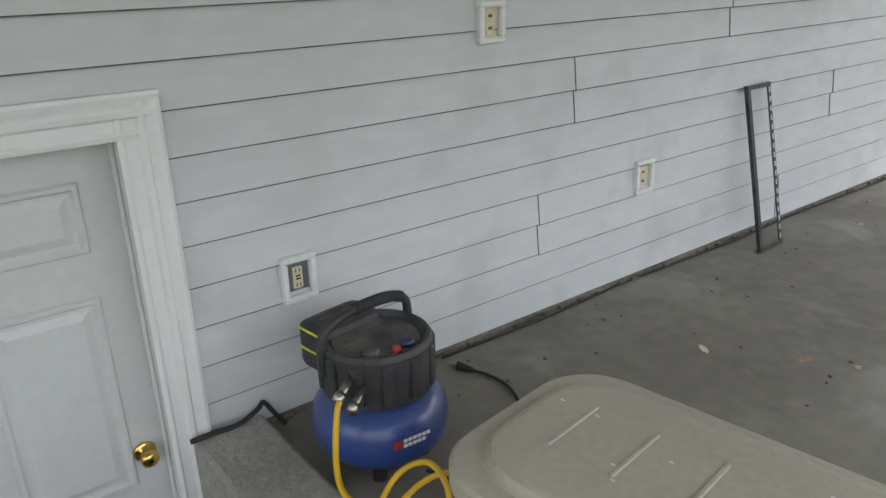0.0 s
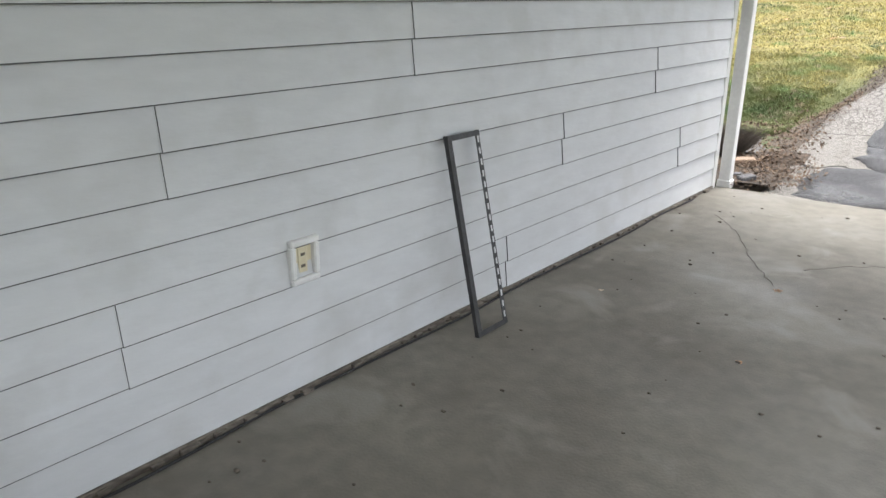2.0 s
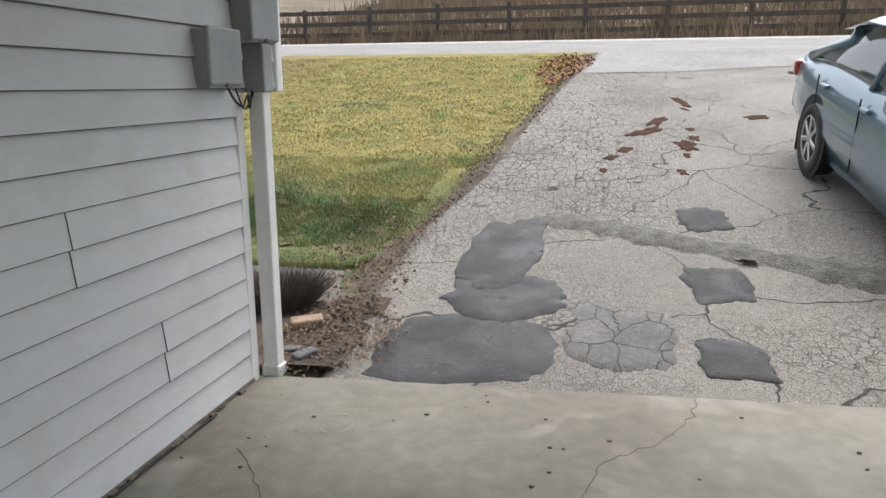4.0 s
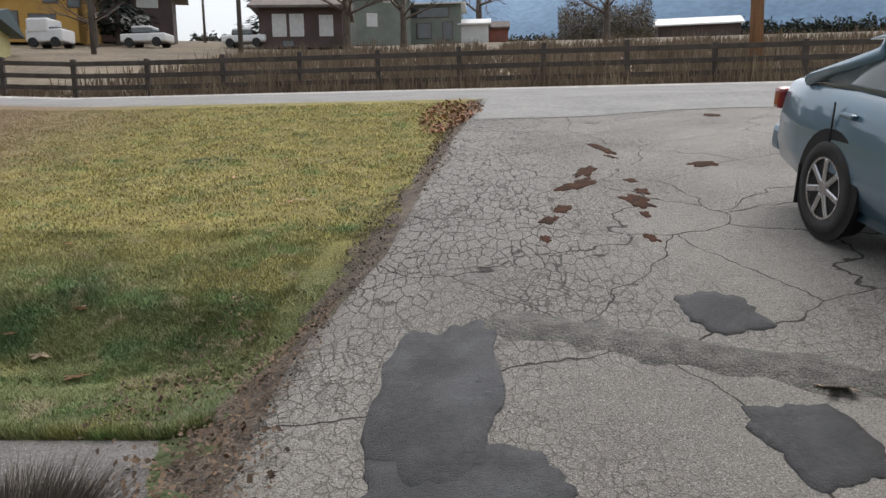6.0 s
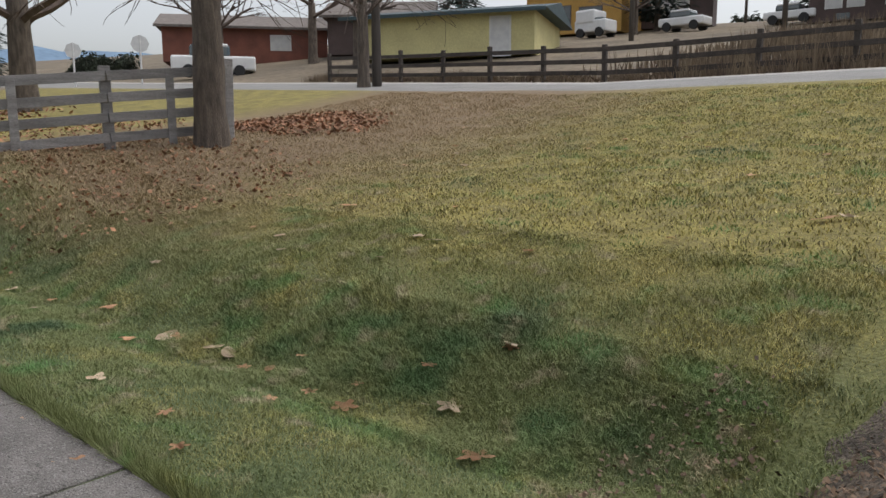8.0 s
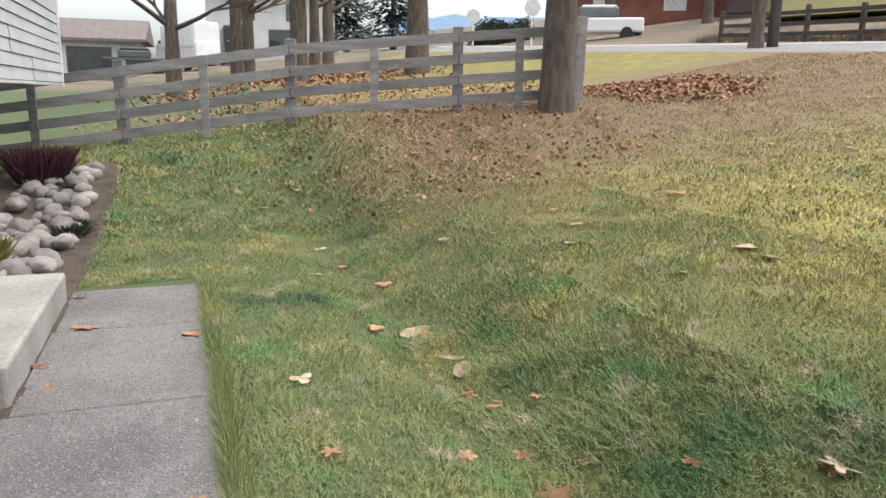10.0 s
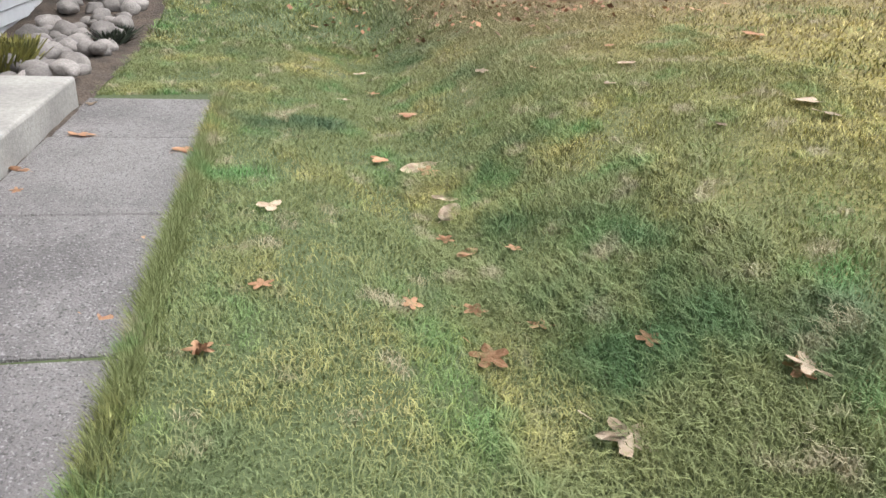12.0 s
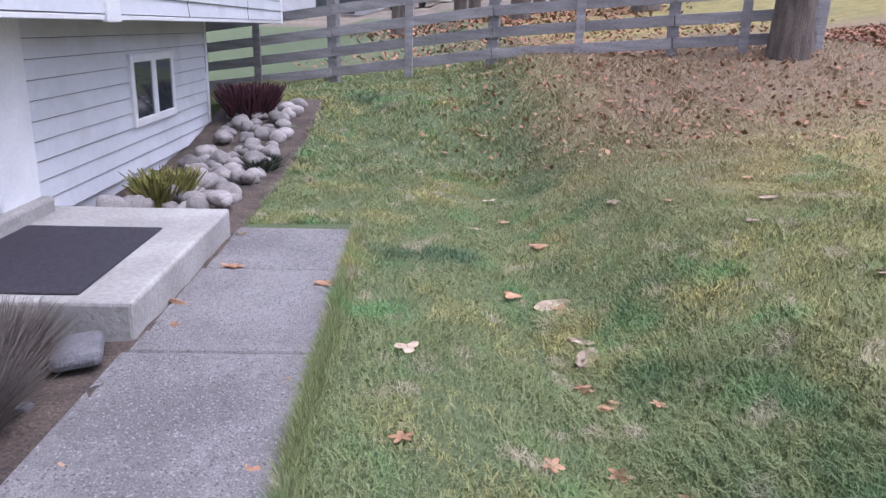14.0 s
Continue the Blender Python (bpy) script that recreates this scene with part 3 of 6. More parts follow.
tagged(new("road", band("road", road_near, lambda x: road_near(x) + 6.2, M["road"], 0.02)), "grey asphalt road crossing above the lawn", "road", kind="structure")
tagged(new("road_shoulder", band("road_shoulder", lambda x: road_near(x) + 5.75, lambda x: road_near(x) + 6.35, M["shoulder"], 0.05, nyy=4)),
       "pale gravel strip along the road", "road", kind="structure")


def blotch(cx, cy, rx, ry, seed, rough=0.18, rot=0.0, n=40):
    """A ragged closed outline."""
    pts = []
    for i in range(n):
        a = 2 * math.pi * i / n
        k = 1 + rough * 2 * noise.noise(Vector((math.cos(a) * 1.5 + seed * 7.3, math.sin(a) * 1.5, seed))) + rough * noise.noise(Vector((math.cos(a) * 5, math.sin(a) * 5, seed * 3.1)))
        sq = 1 / max(abs(math.cos(a)), abs(math.sin(a))) ** 0.45
        x, y = rx * k * sq * math.cos(a), ry * k * sq * math.sin(a)
        pts.append((cx + x * math.cos(rot) - y * math.sin(rot), cy + x * math.sin(rot) + y * math.cos(rot)))
    return pts


def flat_patch(name, pts, material, label, category, lift=0.016, dome=0.001):
    bm = bm_new()
    cx, cy = sum(p[0] for p in pts) / len(pts), sum(p[1] for p in pts) / len(pts)
    rings = []
    for s, dz in ((1.0, -0.02), (0.97, 0.0), (0.7, dome * 0.7), (0.35, dome)):
        rings.append([bm.verts.new((cx + (x - cx) * s, cy + (y - cy) * s, hz(cx + (x - cx) * s, cy + (y - cy) * s) + lift + dz)) for x, y in pts])
    n = len(pts)
    for a, c in zip(rings, rings[1:]):
        for i in range(n):
            bm.faces.new((a[i], a[(i + 1) % n], c[(i + 1) % n], c[i]))
    bm.faces.new(rings[-1])
    return single(name, bm, material, label, category, kind="structure", smooth=True)


PATCHES = ((0.95, 7.5, 0.47, 0.42, 1, 0.02, 0), (1.04, 8.25, 0.4, 0.34, 2, 0.12, 1), (0.93, 9.05, 0.26, 0.66, 3, -0.06, 2),
           (2.35, 7.58, 0.19, 0.24, 4, 0.1, 0), (2.38, 8.64, 0.2, 0.3, 5, 0.1, 0), (2.38, 9.87, 0.21, 0.27, 6, 0.15, 0))
for cx, cy, rx, ry, sd, ro, lv in PATCHES:
    flat_patch("asphalt_patch", blotch(cx, cy, rx, ry, sd, 0.15, ro, 56), M["patch"], "dark damp asphalt repair patch in the driveway", "asphalt patch", lift=0.018 + 0.004 * lv)
flat_patch("asphalt_patch", blotch(1.78, 7.78, 0.33, 0.44, 8, 0.16, 0.1, 56), M["patch_worn"], "worn damp cracked asphalt patch in the driveway", "asphalt patch", lift=0.014)
for cx, cy, rx, ry, sd, ro in ((2.25, 13.45, 0.12, 0.26, 11, -0.4), (2.08, 12.85, 0.19, 0.3, 12, -0.5), (1.88, 12.0, 0.1, 0.12, 13, -0.3), (1.74, 11.68, 0.1, 0.13, 10, -0.3), (1.68, 11.2, 0.06, 0.08, 9, 0),
                                  (2.6, 14.75, 0.1, 0.42, 14, 0.2), (2.62, 14.2, 0.05, 0.14, 15, 0.3), (2.6, 12.98, 0.07, 0.1, 17, 0.2), (2.62, 12.55, 0.09, 0.12, 26, 0), (2.52, 12.2, 0.17, 0.2, 16, 0.1), (2.5, 11.8, 0.06, 0.1, 27, 0.1), (2.42, 11.2, 0.06, 0.09, 18, 0.2),
                                  (4.4, 16.6, 0.16, 0.2, 20, 0), (3.4, 13.45, 0.2, 0.15, 21, 0.1)):
    flat_patch("leaf_stain", blotch(cx - 0.12, cy, rx * 0.6, ry * 0.95, sd, 0.34, ro, 44), M["stain"], "rust brown leaf stain on the asphalt", "stain", lift=0.016, dome=0.002)

# long raised seam of newer asphalt across the drive
bm = bm_new()
ctr = smooth_path([(1.15, 9.76, 0), (1.5, 9.66, 0), (1.86, 9.5, 0), (2.5, 9.2, 0), (3.03, 8.92, 0), (3.4, 8.72, 0), (4.6, 8.2, 0), (6.5, 7.8, 0)], 10)
prev = None
for i, c in enumerate(ctr):
    w = 0.15 + 0.12 * noise.noise(Vector((i * 0.3, 2, 2)))
    ring = []
    for u, dz in ((-1.25, -0.012), (-0.9, 0.012), (-0.35, 0.034), (0.3, 0.03), (0.8, 0.01), (1.2, -0.012)):
        x, y = c.x + u * w * 0.35, c.y + u * w
        j = 0.014 * noise.noise(Vector((x * 9, y * 9, 1)))
        ring.append(bm.verts.new((x, y, hz(x, y) + 0.012 + dz + j)))
    if prev:
        for k in range(5):
            bm.faces.new((prev[k], prev[k + 1], ring[k + 1], ring[k]))
    prev = ring
single("asphalt_ridge", bm, M["ridge"], "raised rough asphalt seam across the driveway", "asphalt ridge", kind="structure", smooth=True)

# carport slab with a crack line cut into it
bm = bm_new()
V = [(1.0, -2.6), (5.8, -2.6), (5.8, 7.38), (2.9, 7.2), (0.4, 6.98), (-0.02, 6.93), (-0.02, 1.24), (1.0, 1.24)]
top = [bm.verts.new((x, y, 0)) for x, y in V]
bot = [bm.verts.new((x, y, -0.25)) for x, y in V]
bm.faces.new(top)
bm.faces.new(bot[::-1])
for i in range(len(V)):
    bm.faces.new((top[i], bot[i], bot[(i + 1) % len(V)], top[(i + 1) % len(V)]))
slab = single("carport_slab", bm, M["concrete"], "worn grey concrete carport slab with stains", "floor", kind="structure")


def crack(pts, w=0.0022, parent=None):
    bm = bm_new()
    pts = smooth_path([(x, y, 0.0) for x, y in pts], 9)
    prev = None
    for i, p in enumerate(pts):
        o = Vector((noise.noise(Vector((i * 0.55, 1, pts[0].x))), noise.noise(Vector((i * 0.55, 7, pts[0].y))), 0)) * 0.025
        ww = w * (0.6 + 0.8 * abs(noise.noise(Vector((i * 0.7, 4, 4)))))
        q = p + o
        ring = [bm.verts.new((q.x - ww, q.y - ww * 0.5, 0.003)), bm.verts.new((q.x, q.y, 0.0045)), bm.verts.new((q.x + ww, q.y + ww * 0.5, 0.003))]
        if prev:
            for k in range(2):
                bm.faces.new((prev[k], prev[k + 1], ring[k + 1], ring[k]))
        prev = ring
    return part("crack", bm, M["crackline"], parent)


for pts in (((2.12, 7.12), (2.08, 6.9), (1.93, 6.62), (1.72, 6.4), (1.66, 6.15), (1.5, 5.95), (1.2, 5.75), (1.0, 5.5)), ((0.28, 6.2), (0.5, 5.95), (0.72, 5.55), (0.95, 5.2))):
    crack(pts, parent=slab)
bm = bm_new()
ring_in, ring_out = [], []
for i in range(26):
    a = 2 * math.pi * i / 26
    w = 0.004 + 0.006 * noise.noise(Vector((math.cos(a) * 2, math.sin(a) * 2, 4)))
    for r, row in ((0.075 - w, ring_in), (0.075 + w, ring_out)):
        row.append(bm.verts.new((0.595 + r * 0.9 * math.cos(a), 6.5 + r * 1.25 * math.sin(a), 0.004)))
for i in range(26):
    bm.faces.new((ring_in[i], ring_out[i], ring_out[(i + 1) % 26], ring_in[(i + 1) % 26]))
part("ring_mark", bm, M["chalk"], slab, "pale dried ring mark")

# ---- house ----
LAP = 0.127


def lap_panel(length, nlap=2, ridge=0.013):
    """A siding panel along +x, facing +z... laps stacked along y; bottom edge of each lap stands proud."""
    bm = bm_new()
    prof, shade_grime = [], []
    for k in range(nlap):
        y0 = k * LAP
        shade_grime.append(len(prof) + 1)
        shade_grime.append(len(prof))
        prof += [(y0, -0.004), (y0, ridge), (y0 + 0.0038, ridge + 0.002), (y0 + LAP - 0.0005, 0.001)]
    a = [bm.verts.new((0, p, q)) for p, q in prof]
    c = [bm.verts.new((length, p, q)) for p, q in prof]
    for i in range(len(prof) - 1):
        # the lip of each lap carries the painted shadow line
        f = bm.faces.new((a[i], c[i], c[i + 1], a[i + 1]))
        f.material_index = 1 if i in shade_grime else 0
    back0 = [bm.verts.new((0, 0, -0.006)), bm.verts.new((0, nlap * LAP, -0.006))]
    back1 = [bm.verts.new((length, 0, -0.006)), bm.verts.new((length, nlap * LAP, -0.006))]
    # panel ends take the same dark colour to draw the seams
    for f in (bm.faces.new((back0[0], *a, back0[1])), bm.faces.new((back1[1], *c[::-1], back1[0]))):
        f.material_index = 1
    return bm


def siding(wall, origin, along, up, out, length, rows, z0, seams, cut=lambda j: (0, None)):
    """Courses of double-lap panels on a wall: each panel between two seams is one part."""
    along, out = Vector(along), Vector(out)
    R = Matrix((along, Vector((0, 0, 1)), out)).transposed().to_4x4()
    for j in range(rows):
        s0, s1 = cut(j)
        s1 = length if s1 is None else s1
        cuts = [s0] + [s for s in seams.get(j, ()) if s0 + 0.1 < s < s1 - 0.1] + [s1]
        for k, (a, c) in enumerate(zip(cuts, cuts[1:])):
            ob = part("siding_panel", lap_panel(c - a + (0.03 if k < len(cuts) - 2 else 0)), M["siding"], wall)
            ob.data.materials.append(M["shade_grime"])
            lift = 0.005 * k
            ob.matrix_local = wall.matrix_world.inverted() @ (Matrix.Translation(Vector(origin) + along * a + Vector((0, 0, z0 + j * 2 * LAP)) + out * lift) @ R)


# side wall inside the carport: core, then panels
Y0, Y1 = -2.6, 6.84
bm = bm_new()
box(bm, (-0.22, 1.04, 0.02), (-0.014, Y1, 2.62))
box(bm, (-0.22, Y0, 1.09), (-0.014, 1.04, 2.62))
box(bm, (-0.22, Y0, -1.1), (-0.014, 0.08, 1.09))
box(bm, (-0.22, 1.04, -1.1), (-0.03, Y1, 0.02))
wall_side = single("wall_carport", bm, M["siding"], "pale grey vinyl lap siding wall of the house", "wall", kind="structure")
SEAMS = {0: (4.30,), 1: (2.47, 6.17), 2: (4.74,), 3: (2.65, 5.72), 4: (3.66,), 5: (3.04, 5.31), 6: (5.96, 2.9), 7: (4.4,), 8: (5.2,), 9: (3.1,)}
siding(wall_side, (0.0, Y0, 0), (0, 1, 0), None, (1, 0, 0), Y1 - Y0, 10, 0.02, {j: [s - Y0 for s in v] for j, v in SEAMS.items()},
       cut=lambda j: ((1.07 - Y0) if j < 4 else 0, None))
# weathered sill under the siding
bm = bm_new()
box(bm, (-0.02, 1.25, -0.003), (0.022, 6.86, 0.022), 0.004)
for i in range(70):
    y = 1.3 + random.random() * 5.4
    s = 0.008 + random.random() * 0.014
    box(bm, (0.018, y, 0.0), (0.02 + s, y + s * 2.4, s * 0.9), 0.002)
single("sill_strip", bm, M["sill"], "dirty weathered strip along the foot of the wall", "baseboard", kind="structure")
bm = bm_new()
pts = smooth_path([(0.045 + 0.012 * math.sin(i * 2.1), 1.95 + i * 0.5, 0.008) for i in range(10)], 5)
tube(bm, pts, 0.005, 6)
single("black_cable", bm, M["rubber"], "thin black cable lying along the foot of the wall", "cable", smooth=True)

# corner post of the side wall
bm = bm_new()
box(bm, (-0.06, Y1, -0.05), (0.02, Y1 + 0.07, 1.4), 0.006)
single("corner_trim", bm, M["white"], "white corner trim of the siding wall", "trim", kind="structure")

# front wall under the overhang
FX, FY = -9.1, 6.86
bm = bm_new()
box(bm, (FX, FY - 0.2, -0.2), (-4.95, FY - 0.014, 1.42))
box(bm, (-3.3, FY - 0.2, -0.2), (-0.06, FY - 0.014, 1.42))
wall_front = single("wall_front", bm, M["siding"], "pale grey lap siding front wall under the overhang", "wall", kind="structure")
siding(wall_front, (-4.95, FY, 0), (-1, 0, 0), None, (0, 1, 0), -4.95 - FX, 5, 0.13, {})
siding(wall_front, (-0.06, FY, 0), (-1, 0, 0), None, (0, 1, 0), 3.24, 5, 0.13, {1: (1.9,), 3: (2.4,)})
bm = bm_new()
box(bm, (FX - 0.03, FY - 0.05, 0.05), (FX + 0.05, FY + 0.025, 1.4), 0.006)
single("corner_trim", bm, M["white"], "white corner trim of the front wall", "trim", kind="structure")

# upper storey that juts out over the front wall
OY = 7.3
bm = bm_new()
box(bm, (-11.5, FY - 0.02, 1.4), (-0.014, OY - 0.014, 4.2))
box(bm, (-8.8, FY - 0.7, 2.62), (-0.3, FY - 0.02, 4.2))
upper = single("wall_upper", bm, M["siding"], "pale siding of the jutting upper storey", "wall", kind="structure")
siding(upper, (-5.45, OY, 0), (-1, 0, 0), None, (0, 1, 0), 6.05, 4, 1.43, {0: (1.6, 3.9), 1: (2.8,)})
siding(upper, (-0.02, OY, 0), (-1, 0, 0), None, (0, 1, 0), 5.22, 4, 1.43, {0: (2.6,), 1: (1.4, 4.1)})
siding(upper, (0.0, Y1, 0), (0, 1, 0), None, (1, 0, 0), OY - Y1 - 0.02, 10, 1.417, {})
bm = bm_new()
box(bm, (-0.04, OY - 0.04, 1.40), (0.028, OY + 0.028, 4.2), 0.006)
part("corner_board", bm, M["white"], upper)
bm = bm_new()
box(bm, (-5.45, OY - 0.01, 1.38), (-5.24, OY + 0.04, 4.2), 0.006)
part("corner_board", bm, M["white"], upper)
bm = bm_new()
box(bm, (-11.56, OY - 0.03, 1.38), (-11.46, OY + 0.03, 4.2), 0.006)
part("corner_board", bm, M["white"], upper)
bm = bm_new()
box(bm, (-11.46, OY - 0.02, 1.395), (-5.46, OY + 0.02, 1.425), 0.004)
box(bm, (-5.23, OY - 0.02, 1.395), (-0.045, OY + 0.02, 1.425), 0.004)
part("skirt_trim", bm, M["white"], upper)
bm = bm_new()
box(bm, (-12, -3, 4.2), (0.6, 7.9, 4.35))
single("house_roof", bm, M["roof"], "dark roof of the house", "roof", kind="structure")
# house body behind the walls
bm = bm_new()
box(bm, (FX, -3, -0.2), (-0.8, FY - 0.9, 4.15))
single("house_body", bm, M["siding"], "plain body of the house behind its walls", "wall", kind="structure")

# carport ceiling, back wall
bm = bm_new()
box(bm, (0.03, -2.8, 2.62), (4.1, 7.3, 2.74))
single("ceiling", bm, M["ceiling"], "plain white carport ceiling", "ceiling", kind="structure")

# front window
win = thing("window_1", "white two-pane basement window in the front wall", "window", kind="structure")
wx0, wx1, wz0, wz1 = -7.85, -6.73, 0.51, 1.12
for a, c, nm in (((wx0, wz0), (wx0 + 0.07, wz1), "window_frame"), ((wx1 - 0.07, wz0), (wx1, wz1), "window_frame"), ((wx0 + 0.07, wz1 - 0.07), (wx1 - 0.07, wz1), "window_frame"),
                 ((wx0 + 0.07, wz0), (wx1 - 0.07, wz0 + 0.07), "window_sill"), ((-7.345, wz0 + 0.07), (-7.235, wz1 - 0.07), "mullion")):
    bm = bm_new()
    box(bm, (a[0], FY - 0.01, a[1]), (c[0], FY + 0.04, c[1]), 0.006)
    part(nm, bm, M["white"], win)
for a, c in ((wx0 + 0.07, -7.345), (-7.235, wx1 - 0.07)):
    bm = bm_new()
    box(bm, (a, FY + 0.02, wz0 + 0.07), (c, FY + 0.028, wz1 - 0.07))
    part("pane", bm, M["win"], win, "dark window glass")

# entry: white casing, door, sill
entry = thing("door_2", "white painted entry door in a wide white casing", "door", kind="structure")
for x0, x1 in ((-4.95, -4.5), (-3.5, -3.3)):
    bm = bm_new()
    box(bm, (x0, FY - 0.12, 0.3), (x1, FY + 0.07, 2.6), 0.01)
    part("casing", bm, M["white"], entry)
bm = bm_new()
box(bm, (-4.5, FY - 0.12, 0.32), (-3.5, FY - 0.06, 2.6), 0.004)
for z in (0.5, 0.95):
    box(bm, (-4.4, FY - 0.065, z), (-3.6, FY - 0.05, z + 0.36), 0.01)
part("door_leaf", bm, M["white"], entry)
bm = bm_new()
box(bm, (-4.97, FY - 0.12, 0.2), (-3.28, FY + 0.14, 0.32), 0.02, seg=2)
part("threshold", bm, M["step"], entry, "concrete threshold")

# ---- carport door below slab level ----
door = thing("door_1", "off-white six-panel steel door standing closed below the slab", "door", kind="structure")
DX = -0.12
bm = bm_new()
box(bm, (DX - 0.045, 0.06, -0.98), (DX, 0.985, 1.0), 0.003)
leaf = part("door_leaf", bm, M["door"], door)


def panel(y0, y1, z0, z1):
    """A raised panel: outer bead, slope, flat middle."""
    bm = bm_new()
    rings = []
    for inset, h in ((0, 0.0), (0.006, 0.007), (0.016, 0.007), (0.024, -0.003), (0.034, -0.003), (0.058, 0.007)):
        rings.append([bm.verts.new((DX + 0.0015 + h + 0.003, y, z)) for y, z in ((y0 + inset, z0 + inset), (y1 - inset, z0 + inset), (y1 - inset, z1 - inset), (y0 + inset, z1 - inset))])
    for a, c in zip(rings, rings[1:]):
        for i in range(4):
            bm.faces.new((a[i], a[(i + 1) % 4], c[(i + 1) % 4], c[i]))
    bm.faces.new(rings[-1])
    part("raised_panel", bm, M["door"], leaf)


for y0, y1 in ((0.17, 0.48), (0.56, 0.87)):
    panel(y0, y1, 0.66, 0.86)
    panel(y0, y1, -0.12, 0.53)
    panel(y0, y1, -0.8, -0.28)
bm = bm_new()
lathe(bm, [(0.033, 0), (0.034, 0.004), (0.028, 0.008), (0.014, 0.012), (0.013, 0.032), (0.022, 0.037), (0.028, 0.048), (0.027, 0.06), (0.018, 0.068), (0.006, 0.07)], 24)
kn = part("door_knob", bm, M["brass"], door, "polished brass knob", smooth=True)
kn.matrix_local = pose(DX + 0.003, 0.905, -0.01, 0, 90, 0)
bm = bm_new()
box(bm, (DX + 0.066, 0.899, -0.016), (DX + 0.073, 0.911, -0.004), 0.001)
part("keyhole", bm, M["dark"], door)


def casing_profile(length):
    """A moulded casing, drawn along +z: flat, bead and back band."""
    bm = bm_new()
    prof = [(0, 0), (0, 0.022), (0.012, 0.026), (0.022, 0.016), (0.05, 0.018), (0.058, 0.03), (0.07, 0.032), (0.078, 0.022), (0.095, 0.03), (0.108, 0.034), (0.118, 0.03), (0.118, 0)]
    a = [bm.verts.new((q, p, 0)) for p, q in prof]
    c = [bm.verts.new((q, p, length)) for p, q in prof]
    for i in range(len(prof)):
        k = (i + 1) % len(prof)
        bm.faces.new((a[i], a[k], c[k], c[i]))
    bm.faces.new(a[::-1])
    bm.faces.new(c)
    return bm


cs = part("casing", casing_profile(2.08), M["trim_white"], door)
cs.matrix_local = Matrix.Translation((0.0, 0.955, -1.0))
cs = part("head_casing", casing_profile(1.12), M["trim_white"], door)
cs.matrix_local = Matrix.Translation((0.002, 1.073, 0.98)) @ Matrix(((1, 0, 0, 0), (0, 0, -1, 0), (0, 1, 0, 0), (0, 0, 0, 1)))
bm = bm_new()
box(bm, (DX - 0.02, 0.975, -1.0), (0.0, 0.99, 1.0), 0.002)
box(bm, (DX - 0.02, -0.0, 0.985), (0.0, 0.99, 1.0), 0.002)
part("jamb", bm, M["trim_white"], door)
bm = bm_new()
box(bm, (DX + 0.004, 0.962, -1.0), (DX + 0.02, 0.974, 0.985), 0.003)
part("weather_strip", bm, M["trim_white"], door)
bm = bm_new()
for z in (-0.6, -0.35, -0.1, 0.12, 0.35, 0.55, 0.75):
    box(bm, (-0.05, 0.9735, z), (-0.045, 0.9755, z + 0.006))
part("nail_head", bm, M["dark"], door)

# concrete kerb of the stairwell beside the door
bm = bm_new()
box(bm, (0.03, 1.01, -1.1), (0.995, 1.236, 0.065), 0.014, seg=2)
single("stairwell_kerb", bm, M["step"], "rough concrete kerb beside the sunken door", "kerb", kind="structure")
bm = bm_new()
box(bm, (-0.2, -2.6, -1.15), (1.0, 1.02, -1.02))
single("stairwell_floor", bm, M["concrete"], "concrete floor of the small stairwell", "floor", kind="structure")
bm = bm_new()
box(bm, (1.0, -2.6, -1.15), (1.1, 1.0, -0.255))
single("stairwell_wall", bm, M["concrete"], "concrete retaining wall of the small stairwell", "wall", kind="structure")
bm = bm_new()
tube(bm, smooth_path([(0.05, 1.0, 0.07), (0.055, 1.07, 0.073), (0.06, 1.15, 0.073), (0.045, 1.22, 0.09), (0.035, 1.245, 0.1), (0.04, 1.27, 0.06), (0.06, 1.3, 0.01)], 6), 0.008, 8)
single("extension_cable", bm, M["rubber"], "black cord over the concrete kerb", "cord", smooth=True)


